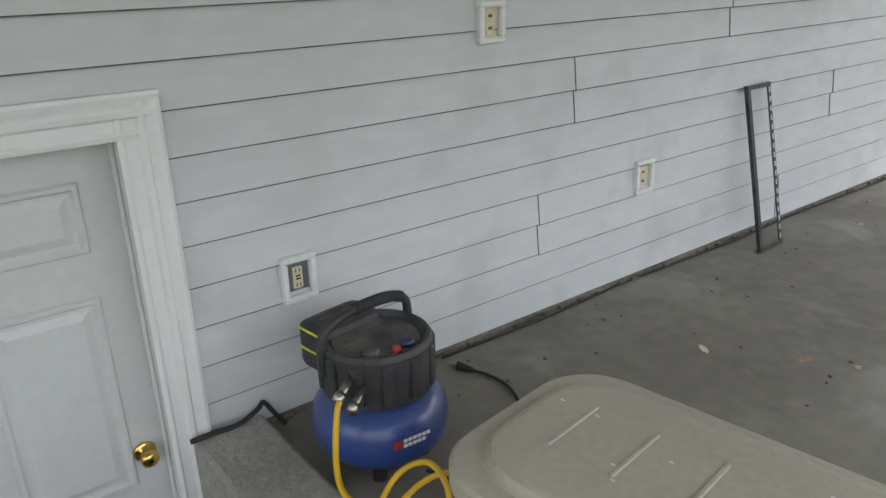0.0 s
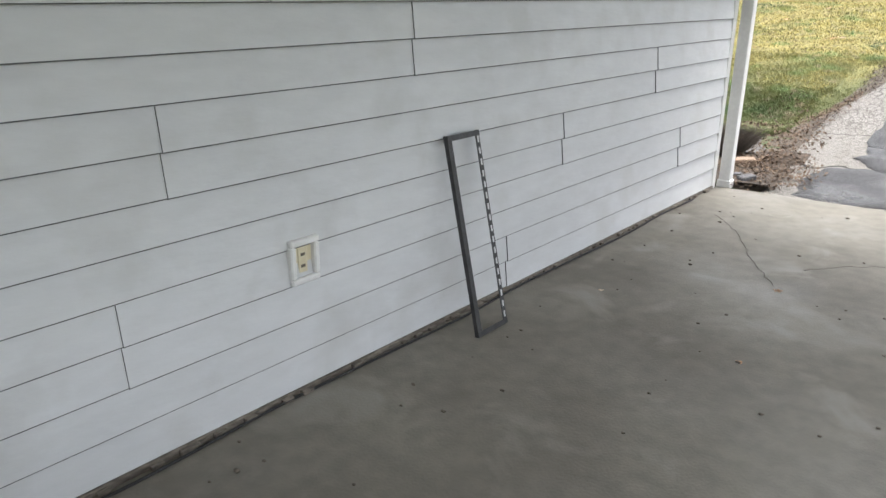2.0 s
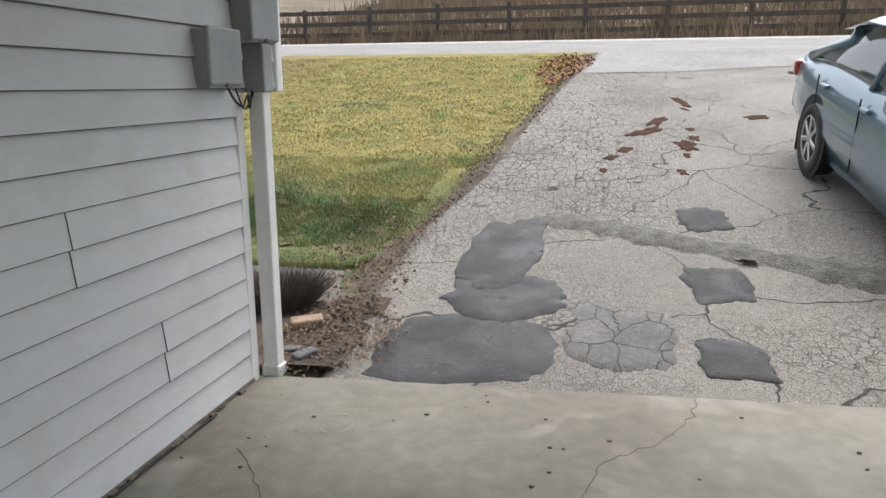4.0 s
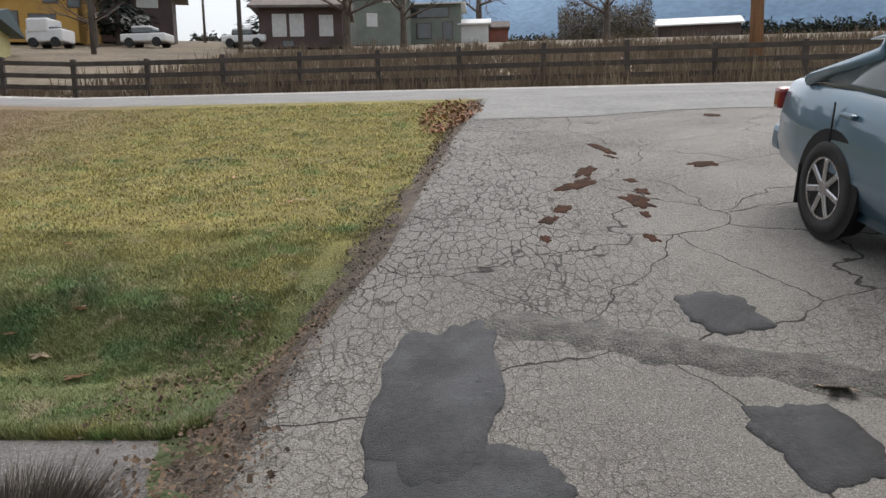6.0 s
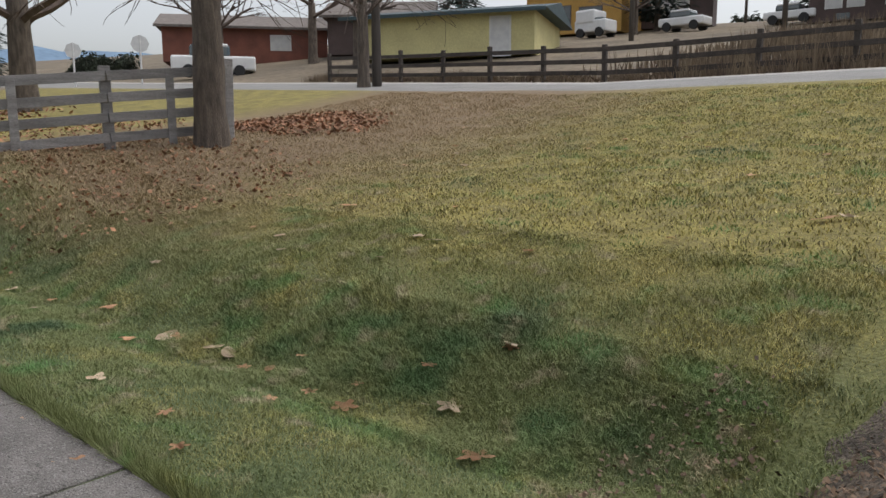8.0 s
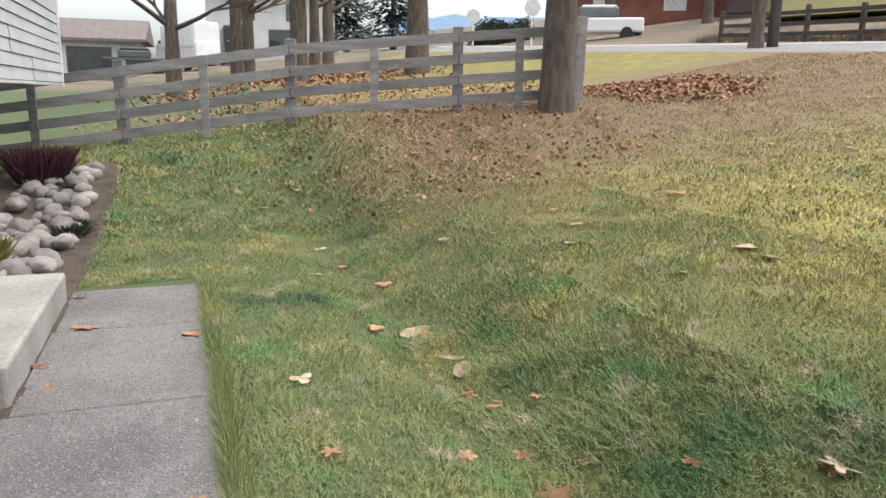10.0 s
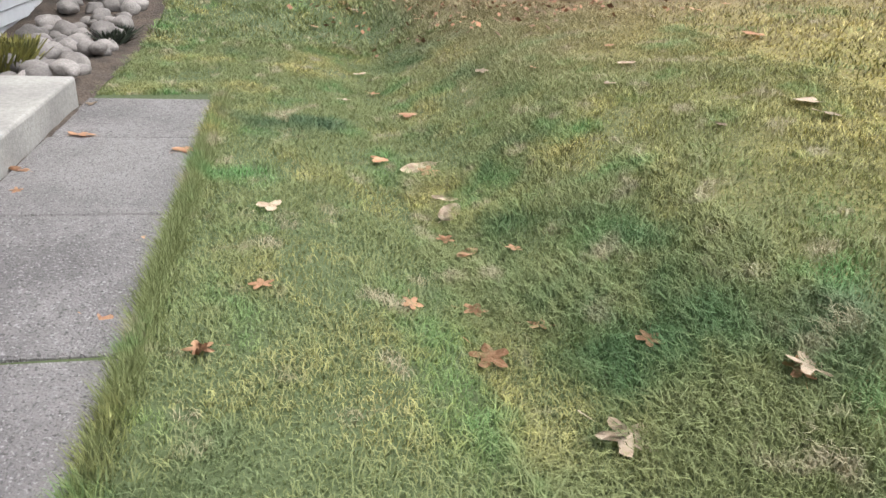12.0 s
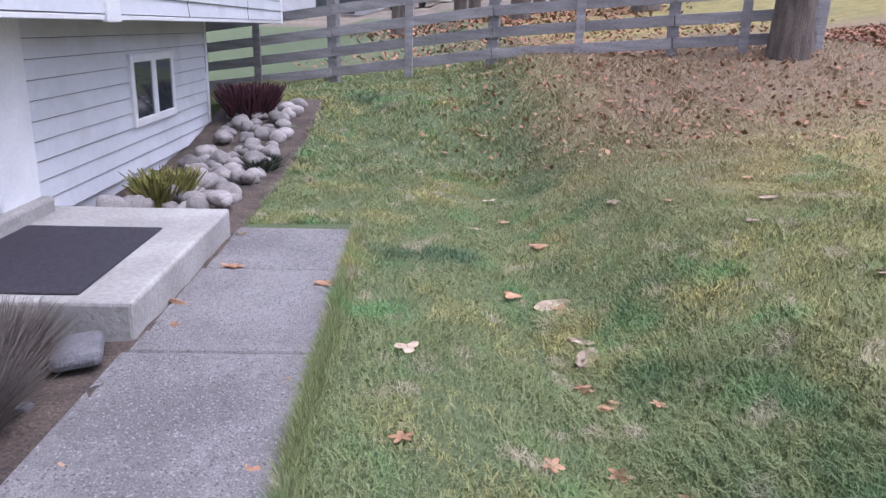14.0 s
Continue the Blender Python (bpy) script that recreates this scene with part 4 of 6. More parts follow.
# ---- wall boxes ----
def outlet(name, y0, y1, z0, z1, plate, label):
    t = thing(name, label, "outlet")
    w = 0.022
    for a, c in (((y0, z0), (y1, z0 + w)), ((y0, z1 - w), (y1, z1)), ((y0, z0 + w), (y0 + w, z1 - w)), ((y1 - w, z0 + w), (y1, z1 - w))):
        bm = bm_new()
        box(bm, (-0.004, a[0], a[1]), (0.034, c[0], c[1]), 0.005)
        part("mounting_frame", bm, M["white"], t)
    bm = bm_new()
    box(bm, (-0.002, y0 + w, z0 + w), (0.012, y1 - w, z1 - w))
    part("cover_plate", bm, M[plate], t)
    ym, zm = (y0 + y1) / 2, (z0 + z1) / 2
    bm = bm_new()
    if plate == "plate":
        box(bm, (0.010, ym - 0.017, zm - 0.036), (0.017, ym + 0.017, zm + 0.036), 0.003)
        part("receptacle", bm, M["ivory"], t)
        for dz in (-0.024, 0.024):
            bm = bm_new()
            box(bm, (0.0165, ym - 0.008, zm + dz - 0.006), (0.0178, ym - 0.005, zm + dz + 0.006))
            box(bm, (0.0165, ym + 0.005, zm + dz - 0.006), (0.0178, ym + 0.008, zm + dz + 0.006))
            part("slot", bm, M["dark"], t)
        for dz in (-0.006, 0.004):
            bm = bm_new()
            box(bm, (0.0165, ym - 0.008, zm + dz), (0.0185, ym + 0.008, zm + dz + 0.005))
            part("test_button", bm, M["dark"], t)
    else:
        box(bm, (0.010, ym - 0.020, zm - 0.045), (0.016, ym + 0.020, zm + 0.045), 0.003)
        part("receptacle", bm, M["ivory"], t)
        for dz in (-0.02, 0.02):
            bm = bm_new()
            box(bm, (0.0155, ym - 0.009, zm + dz - 0.005), (0.0168, ym + 0.009, zm + dz + 0.005))
            part("slot", bm, M["sill"], t)


outlet("outlet", 1.355, 1.475, 0.398, 0.552, "plate", "grey outlet with ivory sockets in a white frame")
outlet("outlet", 3.045, 3.165, 0.405, 0.56, "ivory", "uncovered ivory outlet in a white frame on the siding")
outlet("outlet", 2.155, 2.27, 1.12, 1.262, "ivory", "uncovered ivory switch box in a white frame")


def utility_box(name, label, y0, y1, z0, z1, d, mat_key):
    t = thing(name, label, "utility box")
    bm = bm_new()
    box(bm, (0.0, y0, z0), (d, y1, z1), 0.012, seg=2)
    part("body", bm, M[mat_key], t, smooth=False)
    bm = bm_new()
    box(bm, (d - 0.012, y0 - 0.006, z0 + 0.012), (d + 0.012, y1 + 0.006, z1 + 0.01), 0.01, seg=2)
    part("lid", bm, M[mat_key], t)
    bm = bm_new()
    box(bm, (d + 0.002, (y0 + y1) / 2 - 0.015, z0 + 0.005), (d + 0.02, (y0 + y1) / 2 + 0.015, z0 + 0.022), 0.003)
    part("latch", bm, M["plate"], t)


utility_box("phone_box", "grey telephone box screwed to the siding", 6.52, 6.78, 1.42, 1.66, 0.085, "greybox")
utility_box("meter_box", "grey electric meter box at the house corner", 6.86, 7.12, 1.62, 1.87, 0.105, "greybox")
bm = bm_new()
lathe(bm, [(0.085, 0), (0.088, 0.03), (0.082, 0.05), (0.08, 0.1), (0.05, 0.12), (0.01, 0.125)], 24)
mt = single("electric_meter", bm, M["greybox"], "round electric meter with a domed cover", "meter", smooth=True)
mt.matrix_world = pose(0.105, 7.19, 1.98, 0, 90, 0)
pipe = thing("conduit", "white square conduit from the meter box to the ground", "conduit")
bm = bm_new()
box(bm, (0.02, 6.955, 0.03), (0.10, 7.03, 1.42), 0.008, seg=2)
part("pipe", bm, M["white"], pipe)
bm = bm_new()
box(bm, (0.005, 6.945, 1.40), (0.115, 7.04, 1.62), 0.008, seg=2)
part("sleeve", bm, M["greybox"], pipe)
bm = bm_new()
box(bm, (0.012, 6.947, -0.03), (0.108, 7.038, 0.05), 0.006)
part("foot", bm, M["white"], pipe)
bm = bm_new()
box(bm, (0.03, 6.955, 1.85), (0.11, 7.03, 2.62), 0.008, seg=2)
part("riser", bm, M["greybox"], pipe)
bm = bm_new()
tube(bm, smooth_path([(0.05, 6.72, 1.43), (0.06, 6.76, 1.37), (0.05, 6.85, 1.34), (0.05, 6.9, 1.39), (0.04, 6.93, 1.33), (0.05, 6.95, 1.42)], 6), 0.005, 6)
tube(bm, smooth_path([(0.07, 6.75, 1.43), (0.07, 6.82, 1.33), (0.06, 6.9, 1.36), (0.06, 6.94, 1.4)], 6), 0.004, 6)
single("cable_loop", bm, M["rubber"], "loose black cables under the utility boxes", "cable", smooth=True)
# ---- compressor ----
comp = thing("air_compressor", "blue pancake air compressor with a black plastic shroud", "air compressor", at=pose(0.375, 1.465, 0.0, 0, 0, 8) @ Matrix.Scale(1.12, 4))
bm = bm_new()
prof = [(0.03, 0.035), (0.09, 0.037), (0.14, 0.05), (0.172, 0.085), (0.182, 0.13), (0.172, 0.175), (0.145, 0.21), (0.10, 0.225), (0.03, 0.228)]
lathe(bm, prof, 40)
part("tank", bm, M["tank"], comp, "glossy dusty blue tank", smooth=True)
for a in (45, 135, 225, 315):
    bm = bm_new()
    x, y = 0.105 * math.cos(radians(a)), 0.105 * math.sin(radians(a))
    cone(bm, (x, y, 0.0), (x, y, 0.06), 0.02, 0.017, 12)
    part("rubber_foot", bm, M["rubber"], comp)
bm = bm_new()
lathe(bm, [(0.132, 0.215), (0.142, 0.222), (0.146, 0.33), (0.146, 0.352), (0.138, 0.364), (0.128, 0.364), (0.122, 0.352), (0.116, 0.346), (0.02, 0.345)], 36)
shroud = part("shroud", bm, M["plastic"], comp, smooth=False)
bm = bm_new()
lathe(bm, [(0.115, 0.3465), (0.112, 0.349), (0.03, 0.3495)], 36)
part("dusty_top", bm, M["dusty"], comp, "dusty recessed top")
bm = bm_new()
for a in range(0, 360, 30):
    mrot = pose(0, 0, 0, 0, 0, a)
    box(bm, (0.139, -0.016, 0.235), (0.152, 0.016, 0.345), 0.004, m=mrot)
part("rib", bm, M["plastic"], comp)
# motor cover towards the wall, with two yellow lines
bm = bm_new()
box(bm, (-0.205, -0.1, 0.235), (-0.08, 0.1, 0.37), 0.022, seg=2)
cover = part("motor_cover", bm, M["plastic"], comp)
bm = bm_new()
for z in (0.295, 0.35):
    box(bm, (-0.195, -0.1025, z), (-0.09, -0.0995, z + 0.006))
part("stripe", bm, M["yellow"], cover, "yellow stripes")
bm = bm_new()
for k in range(4):
    box(bm, (-0.185 + k * 0.024, -0.06, 0.3695), (-0.172 + k * 0.024, 0.06, 0.373), 0.001)
part("vent_slot", bm, M["dusty"], cover)
bm = bm_new()
hp = smooth_path([(-0.035, -0.142, 0.29), (-0.035, -0.144, 0.36), (-0.032, -0.13, 0.405), (-0.026, -0.075, 0.43), (-0.024, 0.0, 0.437), (-0.026, 0.075, 0.43), (-0.032, 0.13, 0.405), (-0.035, 0.144, 0.36), (-0.035, 0.142, 0.29)], 7)
tube(bm, hp, 0.012, 12)
part("handle", bm, M["plastic"], comp, smooth=True)
bm = bm_new()
tube(bm, [p for p in hp[24:41]], 0.0155, 12)
part("grip", bm, M["rubber"], comp, smooth=True)
for x, y, r, k in ((0.055, -0.065, 0.024, "dusty"), (0.08, 0.03, 0.023, "navy"), (0.092, -0.012, 0.012, "red")):
    bm = bm_new()
    lathe(bm, [(r, 0.346), (r, 0.356), (r * 0.8, 0.362), (r * 0.3, 0.363)], 20, (x, y, 0))
    part("gauge" if k == "dusty" else "knob" if k == "navy" else "button", bm, M[k], comp, smooth=False)
for y, dz in ((-0.03, 0.03), (0.0, 0.005)):
    bm = bm_new()
    tube(bm, [(0.145, y, 0.285 + dz), (0.185, y - 0.004, 0.28 + dz), (0.186, y - 0.004, 0.28 + dz), (0.215, y - 0.008, 0.275 + dz)], 0.0115, 12)
    tube(bm, [(0.205, y - 0.008, 0.276 + dz), (0.228, y - 0.01, 0.272 + dz)], 0.014, 10)
    part("coupler", bm, M["steel"], comp, "brass and steel coupler", smooth=True).matrix_local = pose(0, 0, 0, 0, 0, -54)
bm = bm_new()
for k in range(2):
    for i in range(6 - k):
        box(bm, (-0.035 + i * 0.013, -0.0005, 0.0 - k * 0.014), (-0.025 + i * 0.013, 0.0008, 0.009 - k * 0.014))
lg = part("lettering", bm, M["print"], comp)
lg.matrix_local = pose(0, 0, 0, 0, 0, -12) @ pose(0.181, 0.0, 0.15, 0, 0, 90)
bm = bm_new()
box(bm, (-0.062, -0.0005, -0.012), (-0.042, 0.001, 0.01))
lg = part("logo", bm, M["red"], comp)
lg.matrix_local = pose(0, 0, 0, 0, 0, -12) @ pose(0.181, 0.0, 0.15, 0, 0, 90)
# yellow hose: from the coupler down and round in loops on the slab
bm = bm_new()
hosep = [(0.506, 1.273, 0.338), (0.536, 1.238, 0.318), (0.556, 1.213, 0.19), (0.566, 1.223, 0.09), (0.606, 1.273, 0.02),
         (0.74, 1.22, 0.012), (0.80, 1.33, 0.03), (0.76, 1.42, 0.10), (0.68, 1.42, 0.16), (0.62, 1.36, 0.12), (0.64, 1.27, 0.04), (0.72, 1.24, 0.02), (0.82, 1.32, 0.03), (0.80, 1.45, 0.08),
         (0.72, 1.46, 0.13), (0.66, 1.40, 0.09), (0.67, 1.30, 0.04), (0.76, 1.27, 0.03), (0.86, 1.38, 0.04), (0.80, 1.50, 0.07), (0.74, 1.46, 0.05), (0.78, 1.36, 0.02), (0.9, 1.15, 0.012), (1.0, 0.9, 0.01)]
tube(bm, smooth_path(hosep, 7), 0.0085, 10)
single("air_hose", bm, M["hose"], "yellow air hose coiled on the concrete", "hose", smooth=True)

# power cord with plug
cord = thing("extension_lead", "black power lead with a plug on the concrete", "cord")
bm = bm_new()
tube(bm, smooth_path([(0.19, 1.97, 0.012), (0.25, 2.0, 0.008), (0.36, 2.0, 0.007), (0.5, 1.93, 0.007), (0.62, 1.8, 0.007), (0.7, 1.62, 0.007), (0.55, 1.5, 0.02)], 7), 0.0055, 7)
part("wire", bm, M["rubber"], cord, smooth=True)
bm = bm_new()
cone(bm, (0.14, 1.945, 0.018), (0.195, 1.972, 0.014), 0.017, 0.009, 12)
part("plug", bm, M["rubber"], cord)
bm = bm_new()
for s in (-0.006, 0.006):
    box(bm, (0.118, 1.938 + s, 0.012), (0.142, 1.941 + s, 0.022))
part("prong", bm, M["steel"], cord)

# ---- storage tote ----
def rounded(hx, hy, r, seg=7):
    pts = []
    for cx, cy, a0 in ((hx - r, hy - r, 0), (-hx + r, hy - r, 90), (-hx + r, -hy + r, 180), (hx - r, -hy + r, 270)):
        for i in range(seg + 1):
            a = radians(a0 + 90 * i / seg)
            pts.append((cx + r * math.cos(a), cy + r * math.sin(a)))
    return pts


def loft(bm, levels, r, cap_top=True, cap_bot=True):
    rings = [[bm.verts.new((x, y, z)) for x, y in rounded(hx, hy, min(r, hx, hy) * k)] for hx, hy, z, k in levels]
    n = len(rings[0])
    for a, c in zip(rings, rings[1:]):
        for i in range(n):
            bm.faces.new((a[i], a[(i + 1) % n], c[(i + 1) % n], c[i]))
    if cap_bot:
        bm.faces.new(rings[0][::-1])
    if cap_top:
        bm.faces.new(rings[-1])


tote = thing("storage_tote", "large taupe plastic storage tote with its lid closed", "storage tote", at=pose(1.38, 1.575, 0.0, 0, 0, 8))
HX, HY = 0.50, 0.285
bm = bm_new()
loft(bm, [(HX - 0.07, HY - 0.06, 0.0, 1), (HX - 0.03, HY - 0.03, 0.33, 1), (HX - 0.02, HY - 0.02, 0.36, 1)], 0.13)
part("bin", bm, M["tote"], tote)
bm = bm_new()
loft(bm, [(HX, HY, 0.345, 1), (HX + 0.004, HY + 0.004, 0.352, 1), (HX + 0.004, HY + 0.004, 0.392, 1), (HX - 0.004, HY - 0.004, 0.402, 1), (HX - 0.045, HY - 0.045, 0.404, 1), (HX - 0.052, HY - 0.052, 0.410, 1),
          (HX - 0.06, HY - 0.06, 0.424, 1), (HX - 0.075, HY - 0.075, 0.428, 1)], 0.15)
lid = part("lid", bm, M["tote"], tote, smooth=False)
for k in range(5):
    x = -0.32 + k * 0.155
    bm = bm_new()
    box(bm, (x - 0.006, -0.09, 0.425), (x + 0.006, 0.10, 0.4315), 0.003, seg=2)
    part("lid_rib", bm, M["tote"], lid)
bm = bm_new()
for k in range(9):
    x, y = random.uniform(-0.45, 0.4), random.uniform(-0.2, 0.2)
    box(bm, (x, y, 0.4285), (x + random.uniform(0.004, 0.012), y + 0.004, 0.4295))
tagged(part("scuff", bm, M["print"], lid, "pale specks"), kind="stuff")

# ---- slotted metal bed-rail frame leaning on the wall ----
rk = thing("metal_frame", "narrow black slotted steel frame leaning on the siding", "metal frame")
A0, A1 = Vector((0.225, 3.78, 0.004)), Vector((0.225, 3.98, 0.004))
T0, T1 = Vector((0.045, 3.78, 0.80)), Vector((0.045, 3.98, 0.80))
slant = math.degrees(math.atan2(0.18, 0.796))
Lr = (T0 - A0).length


def rail(y, flip, slots):
    bm = bm_new()
    box(bm, (-0.0015, 0, 0), (0.0015, 0.026, Lr), 0.0006)
    box(bm, (-0.018, 0 if not flip else 0.023, 0), (0.0, 0.003 if not flip else 0.026, Lr), 0.0006)
    ob = part("upright", bm, M["blackmetal"], rk)
    ob.matrix_local = pose(0.225, y, 0.004, 0, -slant, 0)
    if slots:
        bm = bm_new()
        for k in range(17):
            box(bm, (0.0012, 0.009, 0.03 + k * 0.046), (0.0024, 0.018, 0.056 + k * 0.046))
        o2 = part("slot", bm, M["siding"], ob)


rail(3.81, False, False)
rail(3.985, True, True)
for z, nm in ((0.0, "foot_bar"), (Lr - 0.022, "top_bar")):
    bm = bm_new()
    box(bm, (-0.0015, 0, 0), (0.0015, 0.2, 0.022), 0.0006)
    box(bm, (-0.026, 0, 0), (0.0, 0.2, 0.003), 0.0006)
    ob = part(nm, bm, M["blackmetal"], rk)
    ob.matrix_local = pose(0.2275, 3.81, 0.004, 0, -slant, 0) @ Matrix.Translation((0, 0, z))

# bits on the slab
def leaf_mesh(seed, pale=False):
    rnd = random.Random(seed)
    bm = bm_new()
    out, n = [], 30
    lobes = rnd.choice((5, 5, 1, 3))
    for i in range(n):
        a = 2 * math.pi * i / n
        r = 0.5 * (0.42 + 0.58 * abs(math.cos(a * lobes / 2)) ** 1.5 + 0.05 * math.sin(a * 13 + seed) if lobes > 1 else 1.0)
        x, y = r * math.cos(a) * (1.0 if lobes > 1 else 1.25), r * math.sin(a) * (0.85 if lobes > 1 else 0.55)
        out.append((x, y))
    curl, tw = rnd.uniform(0.1, 0.45), rnd.uniform(-0.3, 0.3)

    def z(x, y):
        return curl * y * y * 0.9 + tw * x * y + 0.14 * x * x + 0.05 * math.sin(9 * x + seed)
    c = bm.verts.new((0, 0, z(0, 0)))
    mid = [bm.verts.new((x * 0.55, y * 0.55, z(x * 0.55, y * 0.55))) for x, y in out]
    ring = [bm.verts.new((x, y, z(x, y))) for x, y in out]
    for i in range(n):
        k = (i + 1) % n
        bm.faces.new((c, mid[i], mid[k]))
        bm.faces.new((mid[i], ring[i], ring[k], mid[k]))
    s0 = bm.verts.new((-0.5, 0.0, z(-0.5, 0)))
    s1 = bm.verts.new((-0.85, 0.05, 0.1))
    s2 = bm.verts.new((-0.85, 0.02, 0.1))
    bm.faces.new((s0, s1, s2))
    bmesh.ops.solidify(bm, geom=bm.faces[:], thickness=0.006)
    zmin = min(v.co.z for v in bm.verts)
    for v in bm.verts:
        v.co.z -= zmin
    return finish("fallen_leaf", bm, M["leaf_pale" if pale else "leaf"], False)


LEAVES = [leaf_mesh(i, i >= 6) for i in range(10)]


def drop_leaf(x, y, size, pale, where, z=None, up=0.012):
    me = LEAVES[random.randrange(6, 10)] if pale else LEAVES[random.randrange(0, 6)]
    ob = new("fallen_leaf", me)
    s = size
    zz = (hz(x, y) if z is None else z) + up
    ob.matrix_world = Matrix.LocRotScale((x, y, zz), Euler((random.uniform(-0.15, 0.15), random.uniform(-0.15, 0.15), random.uniform(0, 6.28))), (s, s, s * 0.38))
    tagged(ob, ("pale dry curled leaf lying on " if pale else "brown dry curled leaf lying on ") + where, "leaf", group="fallen leaves on " + where)


for x, y, s, p in ((0.987, 5.144, 0.05, False), (1.66, 5.245, 0.07, True), (0.75, 2.35, 0.05, False), (0.9, 2.95, 0.05, False), (0.62, 2.75, 0.05, True), (1.05, 3.05, 0.035, True), (0.55, 1.95, 0.045, False), (1.3, 3.3, 0.04, False), (0.35, 4.6, 0.03, True), (1.1, 4.3, 0.03, False)):
    drop_leaf(x, y, s, p, "the concrete slab", z=0.0, up=0.001)
bm = bm_new()
for k in range(160):
    x, y = random.uniform(0.1, 3.0), random.uniform(1.8, 7.0)
    s = random.uniform(0.003, 0.009)
    bmesh.ops.create_icosphere(bm, subdivisions=1, radius=s, matrix=Matrix.Translation((x, y, s * 0.5)) @ Matrix.Diagonal((1.4, 1, 0.6, 1)))
single("grit", bm, M["sill"], "grit and crumbs scattered on the slab", "grit", kind="stuff")

# ---- porch, walk, bed ----
bm = bm_new()
box(bm, (-5.1, FY + 0.0, -0.2), (-3.35, 8.06, 0.225), 0.018, seg=2)
single("porch_step", bm, M["step"], "low concrete porch step at the entry", "step", kind="structure")
bm = bm_new()
box(bm, (-4.56, 7.02, 0.226), (-3.43, 7.8, 0.237), 0.004)
single("doormat", bm, M["mat"], "dark ribbed doormat on the porch step", "doormat")
walkway = thing("walkway", "weathered concrete slab walkway along the house", "walkway", kind="structure")
joints = [-5.3, -4.37, -3.22, -2.13, -1.07, -0.03]
for k, (a, c) in enumerate(zip(joints, joints[1:])):
    bm = bm_new()
    box(bm, (a + 0.011, 8.07 if a < -3.4 else 8.05, -0.12), (c - 0.011, 8.875, 0.06 - (0.012 if k == 0 else 0.0) - 0.004 * (k % 2)), 0.008)
    part("paving_slab", bm, M["walk"], walkway)
xs2, ys2 = np.linspace(-10.1, 0.35, 66), np.linspace(6.84, 8.09, 12)
V = [(x, max(y, 7.02) if x > -0.12 else y, max(0.035, hz(x, y) + 0.015) + 0.03 * noise.noise(Vector((x * 3, y * 3, 0))) + 0.012 * noise.noise(Vector((x * 11, y * 11, 0)))) for y in ys2 for x in xs2]
Fq = [[j * 66 + i, j * 66 + i + 1, (j + 1) * 66 + i + 1, (j + 1) * 66 + i] for j in range(11) for i in range(65)]
tagged(new("planting_bed", arrays_mesh("planting_bed", np.array(V), np.array(Fq), M["soil"], True)), "dark soil planting bed along the house wall", "planting bed", kind="structure")


def rock_mesh(seed):
    bm = bm_new()
    bmesh.ops.create_icosphere(bm, subdivisions=3, radius=0.5)
    for v in bm.verts:
        n = v.co.normalized()
        v.co *= 1 + 0.22 * noise.noise(n * 1.3 + Vector((seed * 5.1, 0, 0))) + 0.05 * noise.noise(n * 4 + Vector((0, seed, 0)))
        v.co.z *= 0.68
        v.co.y *= 0.82
    return finish("river_rock", bm, M["rock"], True)


ROCKS = [rock_mesh(i) for i in range(6)]
for k in range(130):
    x = random.uniform(-9.9, -5.5)
    y = random.uniform(7.12, 7.86)
    s = random.uniform(0.11, 0.25)
    ob = new("river_rock", ROCKS[k % 6])
    ob.matrix_world = Matrix.LocRotScale((x, y, max(0.03, hz(x, y)) + s * 0.22 + (0.05 if k % 5 == 0 else 0)), Euler((random.uniform(-0.3, 0.3), random.uniform(-0.3, 0.3), random.uniform(0, 6))), (s, s, s))
    tagged(ob, "rounded grey river rock in the planting bed", "rock", group="river rocks in the bed")
ob = new("flat_stone", finish("flat_stone", (lambda bm: (box(bm, (-0.16, -0.1, 0), (0.16, 0.1, 0.07), 0.03, seg=2), bm)[1])(bm_new()), M["slate"]))
ob.matrix_world = pose(-3.16, 7.9, 0.05, 4, -5, 20)
tagged(ob, "dark flat stone beside the porch step", "stone")
for k, (x, y, s, r) in enumerate(((-0.03, 7.62, 0.2, 25), (0.16, 7.15, 0.13, 60), (0.05, 7.2, 0.11, 10), (-3.0, 7.75, 0.12, 15), (-2.75, 7.85, 0.1, 80))):
    bm = bm_new()
    box(bm, (-0.5 * s, -0.28 * s, 0), (0.5 * s, 0.28 * s, 0.36 * s), 0.015 * s / 0.2, seg=2)
    for v in bm.verts:
        v.co += Vector((noise.noise(v.co * 9), noise.noise(v.co * 9 + Vector((3, 0, 0))), 0)) * 0.012
    single("edging_stone", bm, M["brick" if k == 0 else "slate"], "buff stone block in the bed" if k == 0 else "grey edging stone in the bed", "stone", at=pose(x, y, 0.02, 3, -4, r))


